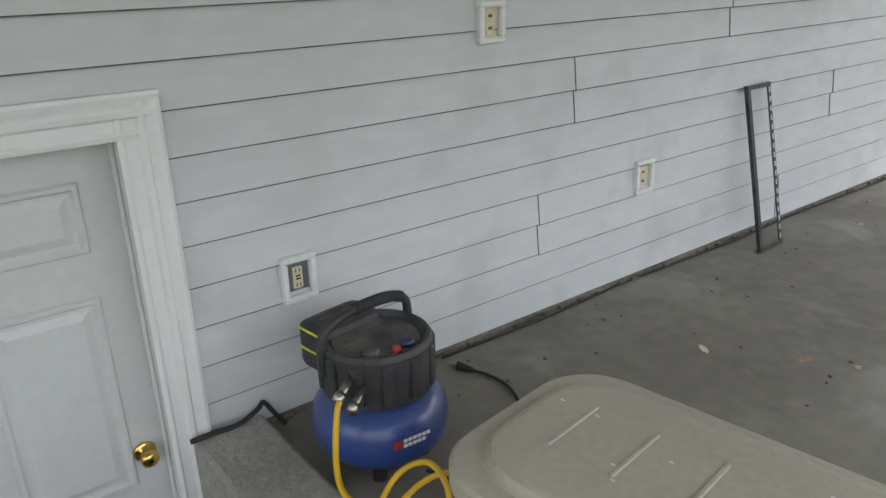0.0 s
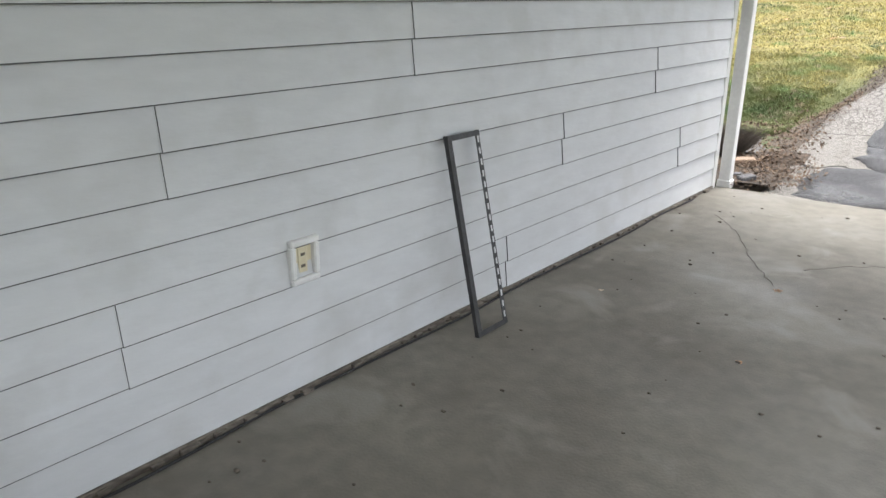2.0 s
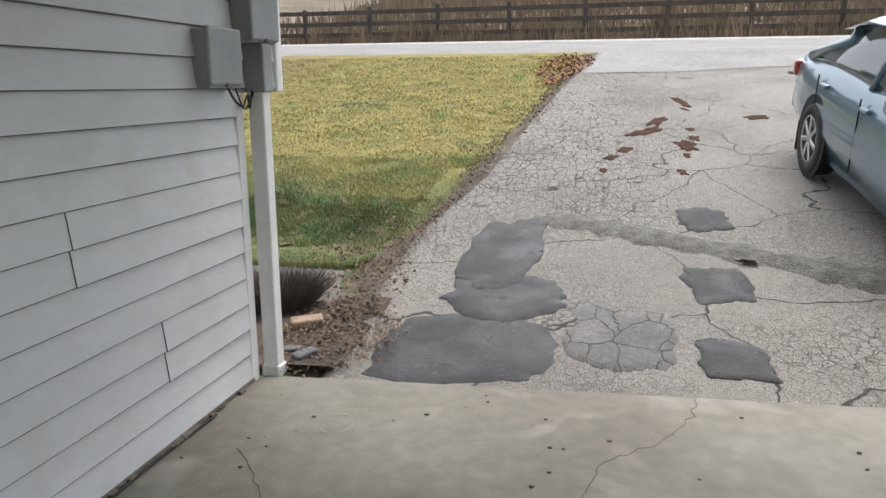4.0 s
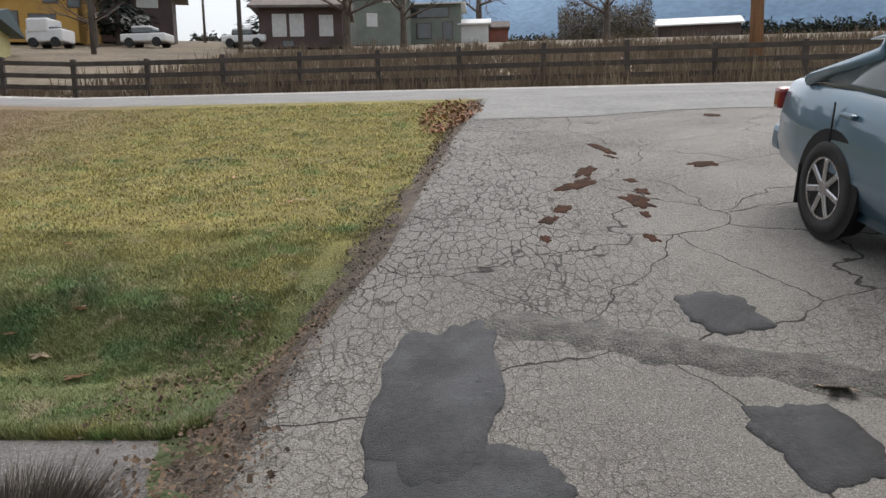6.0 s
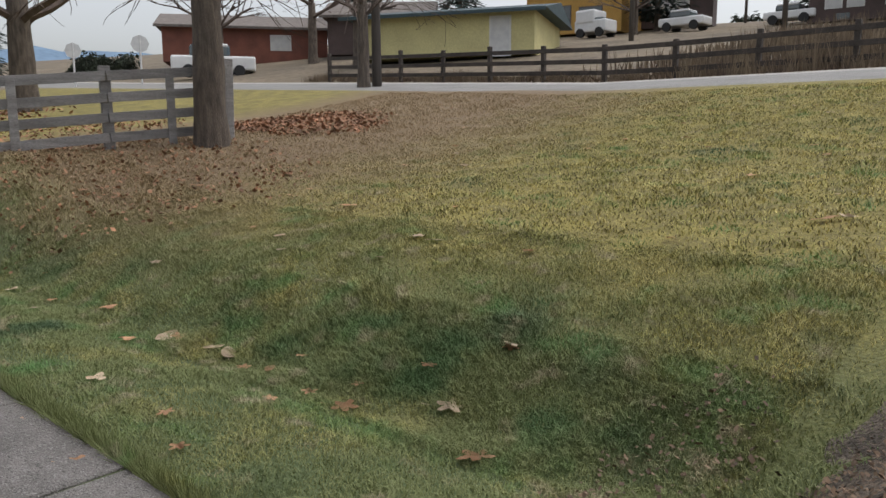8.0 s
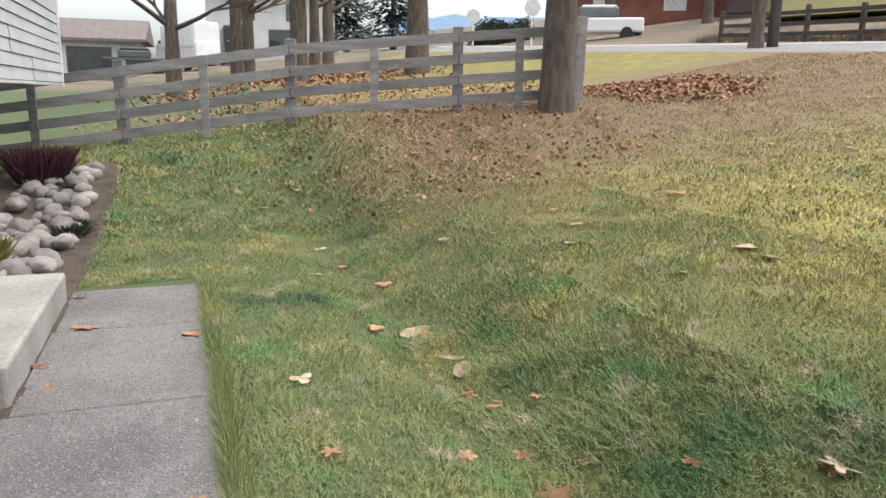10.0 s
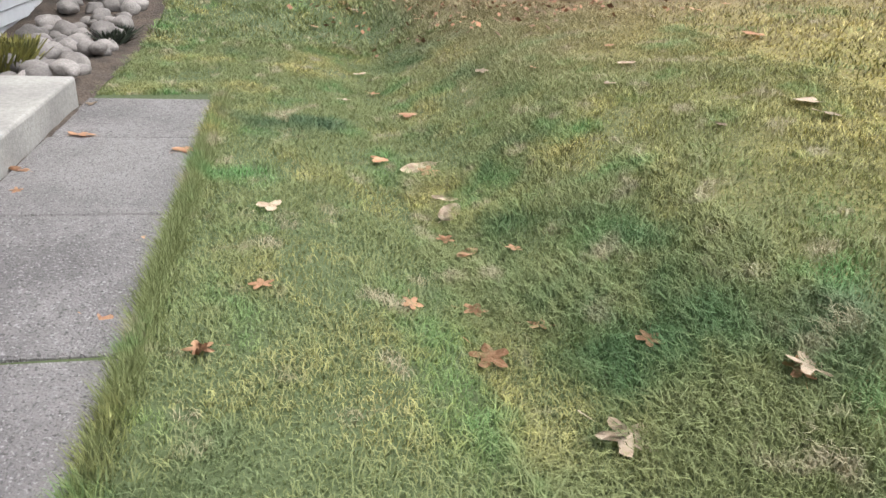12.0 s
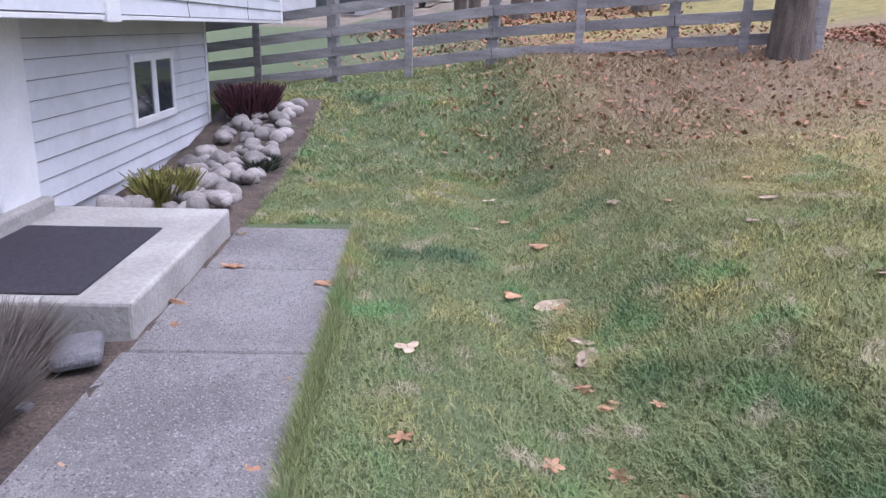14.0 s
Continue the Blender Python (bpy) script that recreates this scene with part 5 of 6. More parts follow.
def stems(name, label, category, cx, cy, rx, ry, h, n, material, w=0.003, lean=0.6, z=0.04, parent=None):
    P = np.random.RandomState(int(abs(cx * 97 + cy * 31)) % 1000)
    a = P.rand(n) * 6.283
    r = np.sqrt(P.rand(n))
    bx, by = cx + rx * r * np.cos(a) * 0.6, cy + ry * r * np.sin(a) * 0.6
    hh = h * (0.55 + 0.5 * P.rand(n))
    tx, ty = bx + (bx - cx) / max(rx, 0.01) * lean * hh + P.randn(n) * 0.055, by + (by - cy) / max(ry, 0.01) * lean * hh + P.randn(n) * 0.055
    ang = P.rand(n) * 6.283
    dx, dy = np.cos(ang) * w, np.sin(ang) * w
    mx, my = bx * 0.45 + tx * 0.55, by * 0.45 + ty * 0.55
    V = np.zeros((n, 6, 3))
    for i, (px, py, pz, k) in enumerate(((bx, by, z + 0 * hh, 1), (mx, my, z + hh * 0.6, 0.8), (tx, ty, z + hh, 0.35))):
        V[:, 2 * i, 0], V[:, 2 * i, 1], V[:, 2 * i, 2] = px - dx * k, py - dy * k, pz
        V[:, 2 * i + 1, 0], V[:, 2 * i + 1, 1], V[:, 2 * i + 1, 2] = px + dx * k, py + dy * k, pz
    o = np.arange(n)[:, None] * 6
    F = np.concatenate([o + np.array([[0, 1, 3, 2]]), o + np.array([[2, 3, 5, 4]])])
    ob = new(name, arrays_mesh(name, V.reshape(-1, 3), F, material))
    return tagged(ob, label, category)


for cx, cy, rx, ry, h in ((-0.35, 7.95, 0.3, 0.22, 0.32), (-0.85, 7.75, 0.28, 0.22, 0.36), (-1.5, 7.65, 0.28, 0.24, 0.36), (-2.1, 7.7, 0.28, 0.22, 0.36), (-2.55, 7.72, 0.32, 0.24, 0.36), (-2.95, 7.6, 0.34, 0.26, 0.34)):
    stems("dry_shrub", "dry grey-brown lavender shrub in the bed", "shrub", cx, cy, rx, ry, h * 0.72, 4200, M["lavender"], w=0.0019, lean=1.3)
stems("burgundy_shrub", "low burgundy-leaved shrub at the house corner", "shrub", -9.35, 7.3, 0.6, 0.42, 0.36, 1800, M["burgundy"], w=0.012, z=hz(-9.35, 7.3) + 0.02)
stems("green_shrub", "small yellow-green shrub among the rocks", "shrub", -6.0, 7.35, 0.4, 0.26, 0.24, 900, M["shrub"], w=0.013)
stems("thyme_mound", "low grey-green plant spilling over the rocks", "plant", -7.4, 7.82, 0.4, 0.14, 0.14, 700, M["hedge"], w=0.01)

# ---- board fence ----
fence = thing("board_fence", "weathered grey four-board wooden fence on a slope", "fence")
FP = [Vector((-11.93 + 0.714 * k, 8.02 + 2.324 * k, 0)) for k in (-3, -2, -1, 0, 1, 2)] + [Vector((-9.98, 14.35, 0))]
fz = [hz(p.x, p.y) for p in FP]
dirf = Vector((0.714, 2.324, 0)).normalized()
rotf = math.degrees(math.atan2(dirf.y, dirf.x))
for p, z in zip(FP, fz):
    bm = bm_new()
    box(bm, (-0.075, -0.075, -0.25), (0.075, 0.075, 1.22 + random.uniform(-0.03, 0.04)), 0.008)
    o = part("post", bm, M["fence"], fence)
    o.matrix_local = pose(p.x, p.y, z, random.uniform(-1.5, 1.5), random.uniform(-1.5, 1.5), rotf)
side = Vector((dirf.y, -dirf.x, 0))
for i in range(len(FP) - 1):
    p, q = FP[i], FP[i + 1]
    for hgt in (0.17, 0.46, 0.75, 1.06):
        a = p + side * 0.09 + Vector((0, 0, fz[i] + hgt))
        c = q + side * 0.09 + Vector((0, 0, fz[i + 1] + hgt))
        d = c - a
        bm = bm_new()
        box(bm, (0.01, -0.016, -0.07), (d.length - 0.01, 0.016, 0.07), 0.003)
        o = part("rail_board", bm, M["fence"], fence)
        o.matrix_local = Matrix.Translation(a) @ d.to_track_quat("X", "Z").to_matrix().to_4x4()
    mid = (p + q) / 2
    bm = bm_new()
    box(bm, (-0.06, -0.015, 0.0), (0.06, 0.015, 1.15), 0.003)
    o = part("batten", bm, M["fence"], fence)
    mm = mid + side * 0.125
    o.matrix_local = pose(mm.x, mm.y, (fz[i] + fz[i + 1]) / 2 - 0.02, random.uniform(-1.5, 1.5), 0, rotf)


# ---- trees ----
def limb(bm, p, d, length, r, depth, rnd, seg=7, droop=0.0, spread=0.7):
    pts, q = [p], p.copy()
    n = 4
    for i in range(n):
        d = (d + Vector((rnd.uniform(-1, 1), rnd.uniform(-1, 1), rnd.uniform(-0.6, 0.6) - droop)) * 0.22).normalized()
        q = q + d * length / n
        pts.append(q)
    tube(bm, pts, r, seg, max(r * 0.45, 0.004))
    if depth > 0:
        for k in range(rnd.choice((3, 4))):
            s = pts[rnd.randint(2, n)]
            nd = (d + Vector((rnd.uniform(-1, 1), rnd.uniform(-1, 1), rnd.uniform(-0.3, 0.7) - droop)) * spread).normalized()
            limb(bm, s, nd, length * rnd.uniform(0.5, 0.75), r * rnd.uniform(0.4, 0.55), depth - 1, rnd, max(seg - 2, 3), droop, spread)


def bare_tree(label, x, y, trunk_r, trunk_h, seed, depth=3, lean=(0, 0), limb_len=2.4, droop=0.0, nlimb=6, far=False):
    rnd = random.Random(seed)
    t = thing("bare_tree", label, "tree", at=Matrix.Translation((x, y, hz(x, y))))
    bm = bm_new()
    pts = [Vector((lean[0] * k / 5 * trunk_h, lean[1] * k / 5 * trunk_h, trunk_h * k / 5 - 0.1)) for k in range(6)]
    tube(bm, [pts[0] + Vector((0, 0, -0.2))] + pts, trunk_r * 1.15, 14 if not far else 8, trunk_r * 0.8)
    for v in bm.verts:
        v.co.xy += Vector((noise.noise(v.co * 3), noise.noise(v.co * 3 + Vector((9, 0, 0))))) * trunk_r * 0.15
        if v.co.z < 0.25:
            v.co.xy *= 1 + (0.25 - v.co.z) * 0.5
    part("trunk", bm, M["bark"], t, smooth=True)
    bm = bm_new()
    for k in range(nlimb):
        a = 2 * math.pi * k / nlimb + rnd.uniform(-0.4, 0.4)
        hgt = trunk_h * rnd.uniform(0.62, 0.98)
        p = Vector((lean[0] * hgt, lean[1] * hgt, hgt))
        limb(bm, p, Vector((math.cos(a), math.sin(a), rnd.uniform(0.3, 0.9))).normalized(), limb_len * rnd.uniform(0.8, 1.2), trunk_r * 0.38, depth, rnd, 7 if not far else 4, droop)
    limb(bm, pts[-1], Vector((0, 0, 1)), limb_len, trunk_r * 0.6, depth, rnd, 7 if not far else 4)
    part("crown", bm, M["twig"], t)
    return t


yard_tree = bare_tree("large bare tree with a thick trunk beside the fence", -9.73, 13.9, 0.24, 3.0, 3, depth=3, limb_len=2.6, droop=0.15, nlimb=7)
bm = bm_new()
rnd = random.Random(77)
for d, z, ln in (((1.0, 0.45, 0.3), 2.7, 2.4), ((1.0, 0.1, 0.35), 2.9, 2.2)):
    limb(bm, Vector((0.1, 0.05, z)), Vector(d).normalized(), ln, 0.05, 4, rnd, 7, 0.1, 0.8)
part("drooping_limb", bm, M["twig"], yard_tree)
for x, y, r, h, sd in ((-23.4, 12.3, 0.28, 3.2, 21), (-22.6, 15.8, 0.36, 3.6, 22), (-23.7, 8.7, 0.22, 3.0, 23), (-25, 10.6, 0.2, 3.2, 24), (-27, 13.4, 0.2, 3.0, 25), (-30, 11.4, 0.22, 3.4, 26), (-33, 15, 0.25, 3.5, 27)):
    bare_tree("bare street tree standing in leaf litter", x, y, r, h, sd, depth=3, limb_len=2.3, far=True)


def fir(label, x, y, h, r, seed):
    rnd = np.random.RandomState(seed)
    t = thing("fir_tree", label, "tree", at=Matrix.Translation((x, y, hz(x, y))))
    bm = bm_new()
    cone(bm, (0, 0, -0.3), (0, 0, h * 0.9), 0.03 * h, 0.01, 8)
    part("trunk", bm, M["bark"], t)
    n = 2600
    u = rnd.rand(n) ** 0.7
    z = h * (0.1 + 0.9 * (1 - u))
    rad = r * u * (0.45 + 0.55 * rnd.rand(n)) * (0.8 + 0.25 * np.sin(z * 2.7 + seed))
    a = rnd.rand(n) * 6.283
    c = np.stack([rad * np.cos(a), rad * np.sin(a), z], 1)
    s = 0.035 * h * (0.6 + 0.8 * rnd.rand(n))
    out = np.stack([np.cos(a), np.sin(a), -0.35 + 0 * a], 1)
    tang = np.stack([-np.sin(a), np.cos(a), 0 * a], 1)
    V = np.stack([c - tang * s[:, None] * 0.5, c + tang * s[:, None] * 0.5, c + out * s[:, None] * 1.3], 1)
    o = new("crown", arrays_mesh("crown", V.reshape(-1, 3), np.arange(3 * n).reshape(-1, 3), M["fir"]))
    o.parent = t


def bushy(name, label, category, cx, cy, lx, ly, h, n, s, material, seed=1, kind="", base=None):
    rnd = np.random.RandomState(seed)
    x, y = cx + (rnd.rand(n) - 0.5) * lx, cy + (rnd.rand(n) - 0.5) * ly
    hh = h * (0.75 + 0.35 * np.sin(x * 1.3 + seed) * np.cos(y * 0.9)) * (0.7 + 0.3 * rnd.rand(n))
    z = height(x, y) + rnd.rand(n) * hh if base is None else base + rnd.rand(n) * hh
    c = np.stack([x, y, z], 1)
    V = np.stack([c + rnd.randn(n, 3) * s for _ in range(3)], 1)
    return tagged(new(name, arrays_mesh(name, V.reshape(-1, 3), np.arange(3 * n).reshape(-1, 3), material)), label, category, kind=kind)
# ---- parked car ----
def section(hw, zb, zt, bulge=0.06):
    """Right half to left half of one cross-section, as (across, up)."""
    h = zt - zb
    half = [(0.0, zb), (hw * 0.8, zb), (hw * 0.95, zb + h * 0.08), (hw, zb + h * 0.3), (hw, zb + h * 0.55), (hw * 0.975, zb + h * 0.78), (hw * 0.93, zb + h * 0.93), (hw * 0.8, zt - 0.004), (hw * 0.4, zt + bulge * 0.3), (0.0, zt + bulge * 0.35)]
    return half + [(-x, z) for x, z in half[-2:0:-1]]


def loft_sections(bm, stations):
    rings = []
    for s, pts in stations:
        rings.append([bm.verts.new((x, s, z)) for x, z in pts])
    n = len(rings[0])
    for a, c in zip(rings, rings[1:]):
        for i in range(n):
            bm.faces.new((a[i], a[(i + 1) % n], c[(i + 1) % n], c[i]))
    bm.faces.new(rings[0][::-1])
    bm.faces.new(rings[-1])


car = thing("car", "blue-grey four-door sedan parked on the driveway", "car")
bm = bm_new()
ST = [(-2.36, 0.55, 0.36, 0.62), (-2.30, 0.72, 0.27, 0.68), (-2.1, 0.82, 0.22, 0.74), (-1.7, 0.865, 0.2, 0.80), (-1.2, 0.88, 0.19, 0.87), (-0.8, 0.885, 0.19, 0.91), (0.0, 0.89, 0.19, 0.93), (0.8, 0.89, 0.19, 0.95), (1.3, 0.885, 0.2, 0.965), (1.8, 0.87, 0.24, 0.96), (2.15, 0.83, 0.29, 0.94), (2.28, 0.76, 0.33, 0.90), (2.34, 0.6, 0.42, 0.78)]
loft_sections(bm, [(s, section(w, zb, zt)) for s, w, zb, zt in ST])
part("body", bm, M["carpaint"], car, smooth=True)
bm = bm_new()
CB = [(-0.98, 0.74, 0.88, 0.92), (-0.3, 0.68, 0.9, 1.34), (0.2, 0.665, 0.9, 1.405), (0.8, 0.66, 0.9, 1.39), (1.25, 0.665, 0.92, 1.28), (1.85, 0.70, 0.93, 0.97)]


def cabin(hw, zb, zt):
    half = [(0.0, zb), (hw * 1.17, zb), (hw * 1.15, zb + (zt - zb) * 0.15), (hw * 1.03, zb + (zt - zb) * 0.7), (hw * 0.95, zb + (zt - zb) * 0.9), (hw * 0.82, zt - 0.005), (hw * 0.4, zt + 0.015), (0.0, zt + 0.02)]
    return half + [(-x, z) for x, z in half[-2:0:-1]]


loft_sections(bm, [(s, cabin(w, zb, zt)) for s, w, zb, zt in CB])
part("glasshouse", bm, M["carglass"], car, "dark reflective windows", smooth=True)
bm = bm_new()
loft_sections(bm, [(s, [(x * 1.012, z + 0.012) for x, z in cabin(w, zt - 0.05, zt)]) for s, w, zb, zt in CB[1:5]])
part("roof_panel", bm, M["carpaint"], car, smooth=True)
for sx in (1, -1):
    def rail_pt(k, f):
        s, w, zb, zt = CB[k]
        pts = cabin(w, zb, zt)
        a, c = Vector((sx * pts[1][0], s, pts[1][1])), Vector((sx * pts[4][0], s, pts[4][1]))
        return a.lerp(c, f) + Vector((sx * 0.01, 0, 0))
    for nm, pts, rr in (("front_pillar", [rail_pt(0, 0.2), rail_pt(0, 1).lerp(rail_pt(1, 1), 0.5), rail_pt(1, 1)], 0.03),
                        ("centre_pillar", [rail_pt(2, 0.0) + Vector((0, 0.25, 0)), rail_pt(2, 1.0) + Vector((0, 0.2, 0))], 0.03),
                        ("rear_pillar", [rail_pt(5, 0.2), rail_pt(4, 0.75), rail_pt(4, 1.0)], 0.05),
                        ("roof_rail", [rail_pt(1, 1), rail_pt(2, 1), rail_pt(3, 1), rail_pt(4, 1)], 0.028)):
        bm = bm_new()
        tube(bm, pts, rr, 8)
        part(nm, bm, M["carpaint"], car, smooth=True)
    bm = bm_new()
    box(bm, (sx * 0.80 - 0.03, -2.0, 0.19), (sx * 0.86 + 0.03, 1.3, 0.27), 0.02, seg=2)
    part("side_skirt", bm, M["carpaint"], car)
    bm = bm_new()
    box(bm, (sx * 0.98 - 0.09, -0.62, 0.93), (sx * 0.98 + 0.09, -0.44, 1.07), 0.05, seg=3)
    part("wing_mirror", bm, M["carpaint"], car, smooth=True)
    for yy in (0.28, 1.2):
        bm = bm_new()
        box(bm, (sx * 0.885 - 0.02, yy - 0.09, 0.78), (sx * 0.885 + 0.025, yy + 0.05, 0.815), 0.012, seg=2)
        part("door_handle", bm, M["carpaint"], car)
    for yy in (-0.72, 0.36, 1.34):
        bm = bm_new()
        box(bm, (sx * 0.886 - 0.004, yy, 0.3), (sx * 0.886 + 0.005, yy + 0.008, 0.86))
        part("door_gap", bm, M["dark"], car)
    bm = bm_new()
    box(bm, (sx * 0.68 - 0.14, 2.22, 0.68), (sx * 0.68 + 0.12, 2.33, 0.84), 0.03, seg=2)
    part("tail_light", bm, M["lamp_red"], car, "red tail light")
    bm = bm_new()
    box(bm, (sx * 0.62 - 0.16, -2.33, 0.55), (sx * 0.62 + 0.13, -2.2, 0.67), 0.03, seg=2)
    part("headlight", bm, M["lamp_clear"], car, "clear headlight")
    for yy in (-1.40, 1.32):
        bm = bm_new()
        lathe(bm, [(0.36, -0.02), (0.365, 0.012), (0.335, 0.012)], 28)
        o = part("wheel_arch", bm, M["dark"], car)
        o.matrix_local = pose(sx * 0.872, yy, 0.33, 0, 90 * sx, 0)
        bm = bm_new()
        lathe(bm, [(0.20, -0.1), (0.29, -0.1), (0.315, -0.07), (0.32, 0), (0.315, 0.07), (0.29, 0.1), (0.21, 0.1), (0.205, 0.06)], 32)
        wheel = part("wheel", bm, M["rubber"], car, "black tyre", smooth=True)
        wheel.matrix_local = pose(sx * 0.80, yy, 0.31, 0, 90 * sx, 0)
        bm = bm_new()
        lathe(bm, [(0.208, 0.05), (0.205, 0.1), (0.19, 0.098), (0.185, 0.07), (0.05, 0.085), (0.04, 0.1), (0.01, 0.1)], 32)
        for k in range(7):
            box(bm, (0.04, -0.022, 0.075), (0.195, 0.022, 0.102), 0.008, m=pose(0, 0, 0, 0, 0, k * 360 / 7))
        part("rim", bm, M["chrome"], wheel, "grey alloy rim")
        bm = bm_new()
        box(bm, (sx * 0.80 - 0.1, yy + 0.33, 0.12), (sx * 0.80 + 0.1, yy + 0.34, 0.4), 0.004)
        part("mud_flap", bm, M["rubber"], car)
bm = bm_new()
box(bm, (-0.78, 2.2, 0.36), (0.78, 2.38, 0.56), 0.05, seg=2)
part("rear_bumper", bm, M["carpaint"], car)
cz0, cz1 = hz(3.9, 8.25), hz(4.0, 11.0)
car.matrix_world = pose(4.31, 9.7, (cz0 + cz1) / 2 + 0.0, math.degrees(math.atan2(cz1 - cz0, 2.75)), 0, 5)


# ---- across the road ----
rail_fence = thing("rail_fence", "dark three-rail wooden fence along the far side of the road", "fence")


def far_fence_y(x):
    return road_near(x) + 7.6


fx = np.arange(-26, 17, 2.4)
for i, x in enumerate(fx):
    y = far_fence_y(x)
    bm = bm_new()
    box(bm, (-0.07, -0.07, -0.3), (0.07, 0.07, 1.2 + random.uniform(-0.06, 0.08)), 0.01)
    part("post", bm, M["fence_dark"], rail_fence).matrix_local = pose(x, y, hz(x, y), random.uniform(-2, 2), random.uniform(-2, 2), 0)
    if i < len(fx) - 1:
        x2 = fx[i + 1]
        y2 = far_fence_y(x2)
        for hgt in (0.3, 0.65, 1.02):
            a, c = Vector((x, y - 0.09, hz(x, y) + hgt)), Vector((x2, y2 - 0.09, hz(x2, y2) + hgt))
            bm = bm_new()
            box(bm, (0, -0.02, -0.07), ((c - a).length, 0.02, 0.07), 0.004)
            part("rail", bm, M["fence_dark"], rail_fence).matrix_local = Matrix.Translation(a) @ (c - a).to_track_quat("X", "Z").to_matrix().to_4x4()


def weed_band(name, label, x0, x1, yf, depth, h, n, seed, w=0.012):
    P = np.random.RandomState(seed)
    x = x0 + (x1 - x0) * P.rand(n)
    y = yf(x) + (P.rand(n) - 0.5) * depth
    z = height(x, y)
    hh = h * (0.4 + 0.7 * P.rand(n)) * (0.75 + 0.4 * np.sin(x * 0.9) * np.sin(x * 2.3 + 1))
    tx, ty = x + P.randn(n) * 0.12, y + P.randn(n) * 0.1
    V = np.zeros((n, 3, 3))
    V[:, 0] = np.stack([x - w, y, z], 1)
    V[:, 1] = np.stack([x + w, y, z], 1)
    V[:, 2] = np.stack([tx, ty, z + hh], 1)
    tagged(new(name, arrays_mesh(name, V.reshape(-1, 3), np.arange(3 * n).reshape(-1, 3), M["weeds"])), label, "weeds", kind="stuff")


weed_band("dry_weeds", "tall dry brown weeds along the far fence", -9, 17, lambda x: road_near(x) + 8.0, 1.8, 0.95, 9000, 4, 0.014)
weed_band("dry_weeds", "low dry weeds along the far fence", -28, -9, lambda x: road_near(x) + 8.2, 1.6, 0.4, 4000, 5, 0.02)
weed_band("dry_brush", "brown brush on the slope behind the fence", -13, 42, lambda x: 41 + 0 * x, 22, 1.0, 17000, 6, 0.035)

pole = thing("utility_pole", "thick orange-brown wooden utility pole beside the road", "utility pole", at=Matrix.Translation((9.1, 28.9, hz(9.1, 28.9))))
bm = bm_new()
cone(bm, (0, 0, -0.5), (0, 0, 9), 0.2, 0.15, 16)
part("shaft", bm, M["pole"], pole, smooth=True)
bm = bm_new()
box(bm, (-1.1, -0.06, 8.2), (1.1, 0.06, 8.32), 0.01)
part("crossarm", bm, M["pole"], pole)
FAR_POLES = ((-22.3, 50.6, 9.0), (-14.4, 54.0, 9.5), (-30.3, 90.7, 10), (-18.5, 25.6, 8.5))
for x, y, h in FAR_POLES:
    t = thing("utility_pole", "dark distant utility pole with a crossarm", "utility pole", at=Matrix.Translation((x, y, hz(x, y))), group="distant poles")
    bm = bm_new()
    cone(bm, (0, 0, -0.5), (0, 0, h), 0.17, 0.11, 8)
    part("shaft", bm, M["polegrey"], t, smooth=True)
    bm = bm_new()
    box(bm, (-0.9, -0.05, h - 0.6), (0.9, 0.05, h - 0.48))
    part("crossarm", bm, M["polegrey"], t)
bm = bm_new()
tops = [Vector((x, y, hz(x, y) + h - 0.5)) for x, y, h in FAR_POLES[:3]]
tops = [Vector((-60, 47, hz(-60, 47) + 9))] + tops[:2] + [Vector((20, 60, 18))]
for a, c in zip(tops, tops[1:]):
    for dz in (0, -0.9):
        tube(bm, [a.lerp(c, k / 8) + Vector((0, 0, dz - 1.2 * (1 - (k / 4 - 1) ** 2))) for k in range(9)], 0.018, 4)
single("power_line", bm, M["dark"], "thin overhead power lines between the poles", "power line")


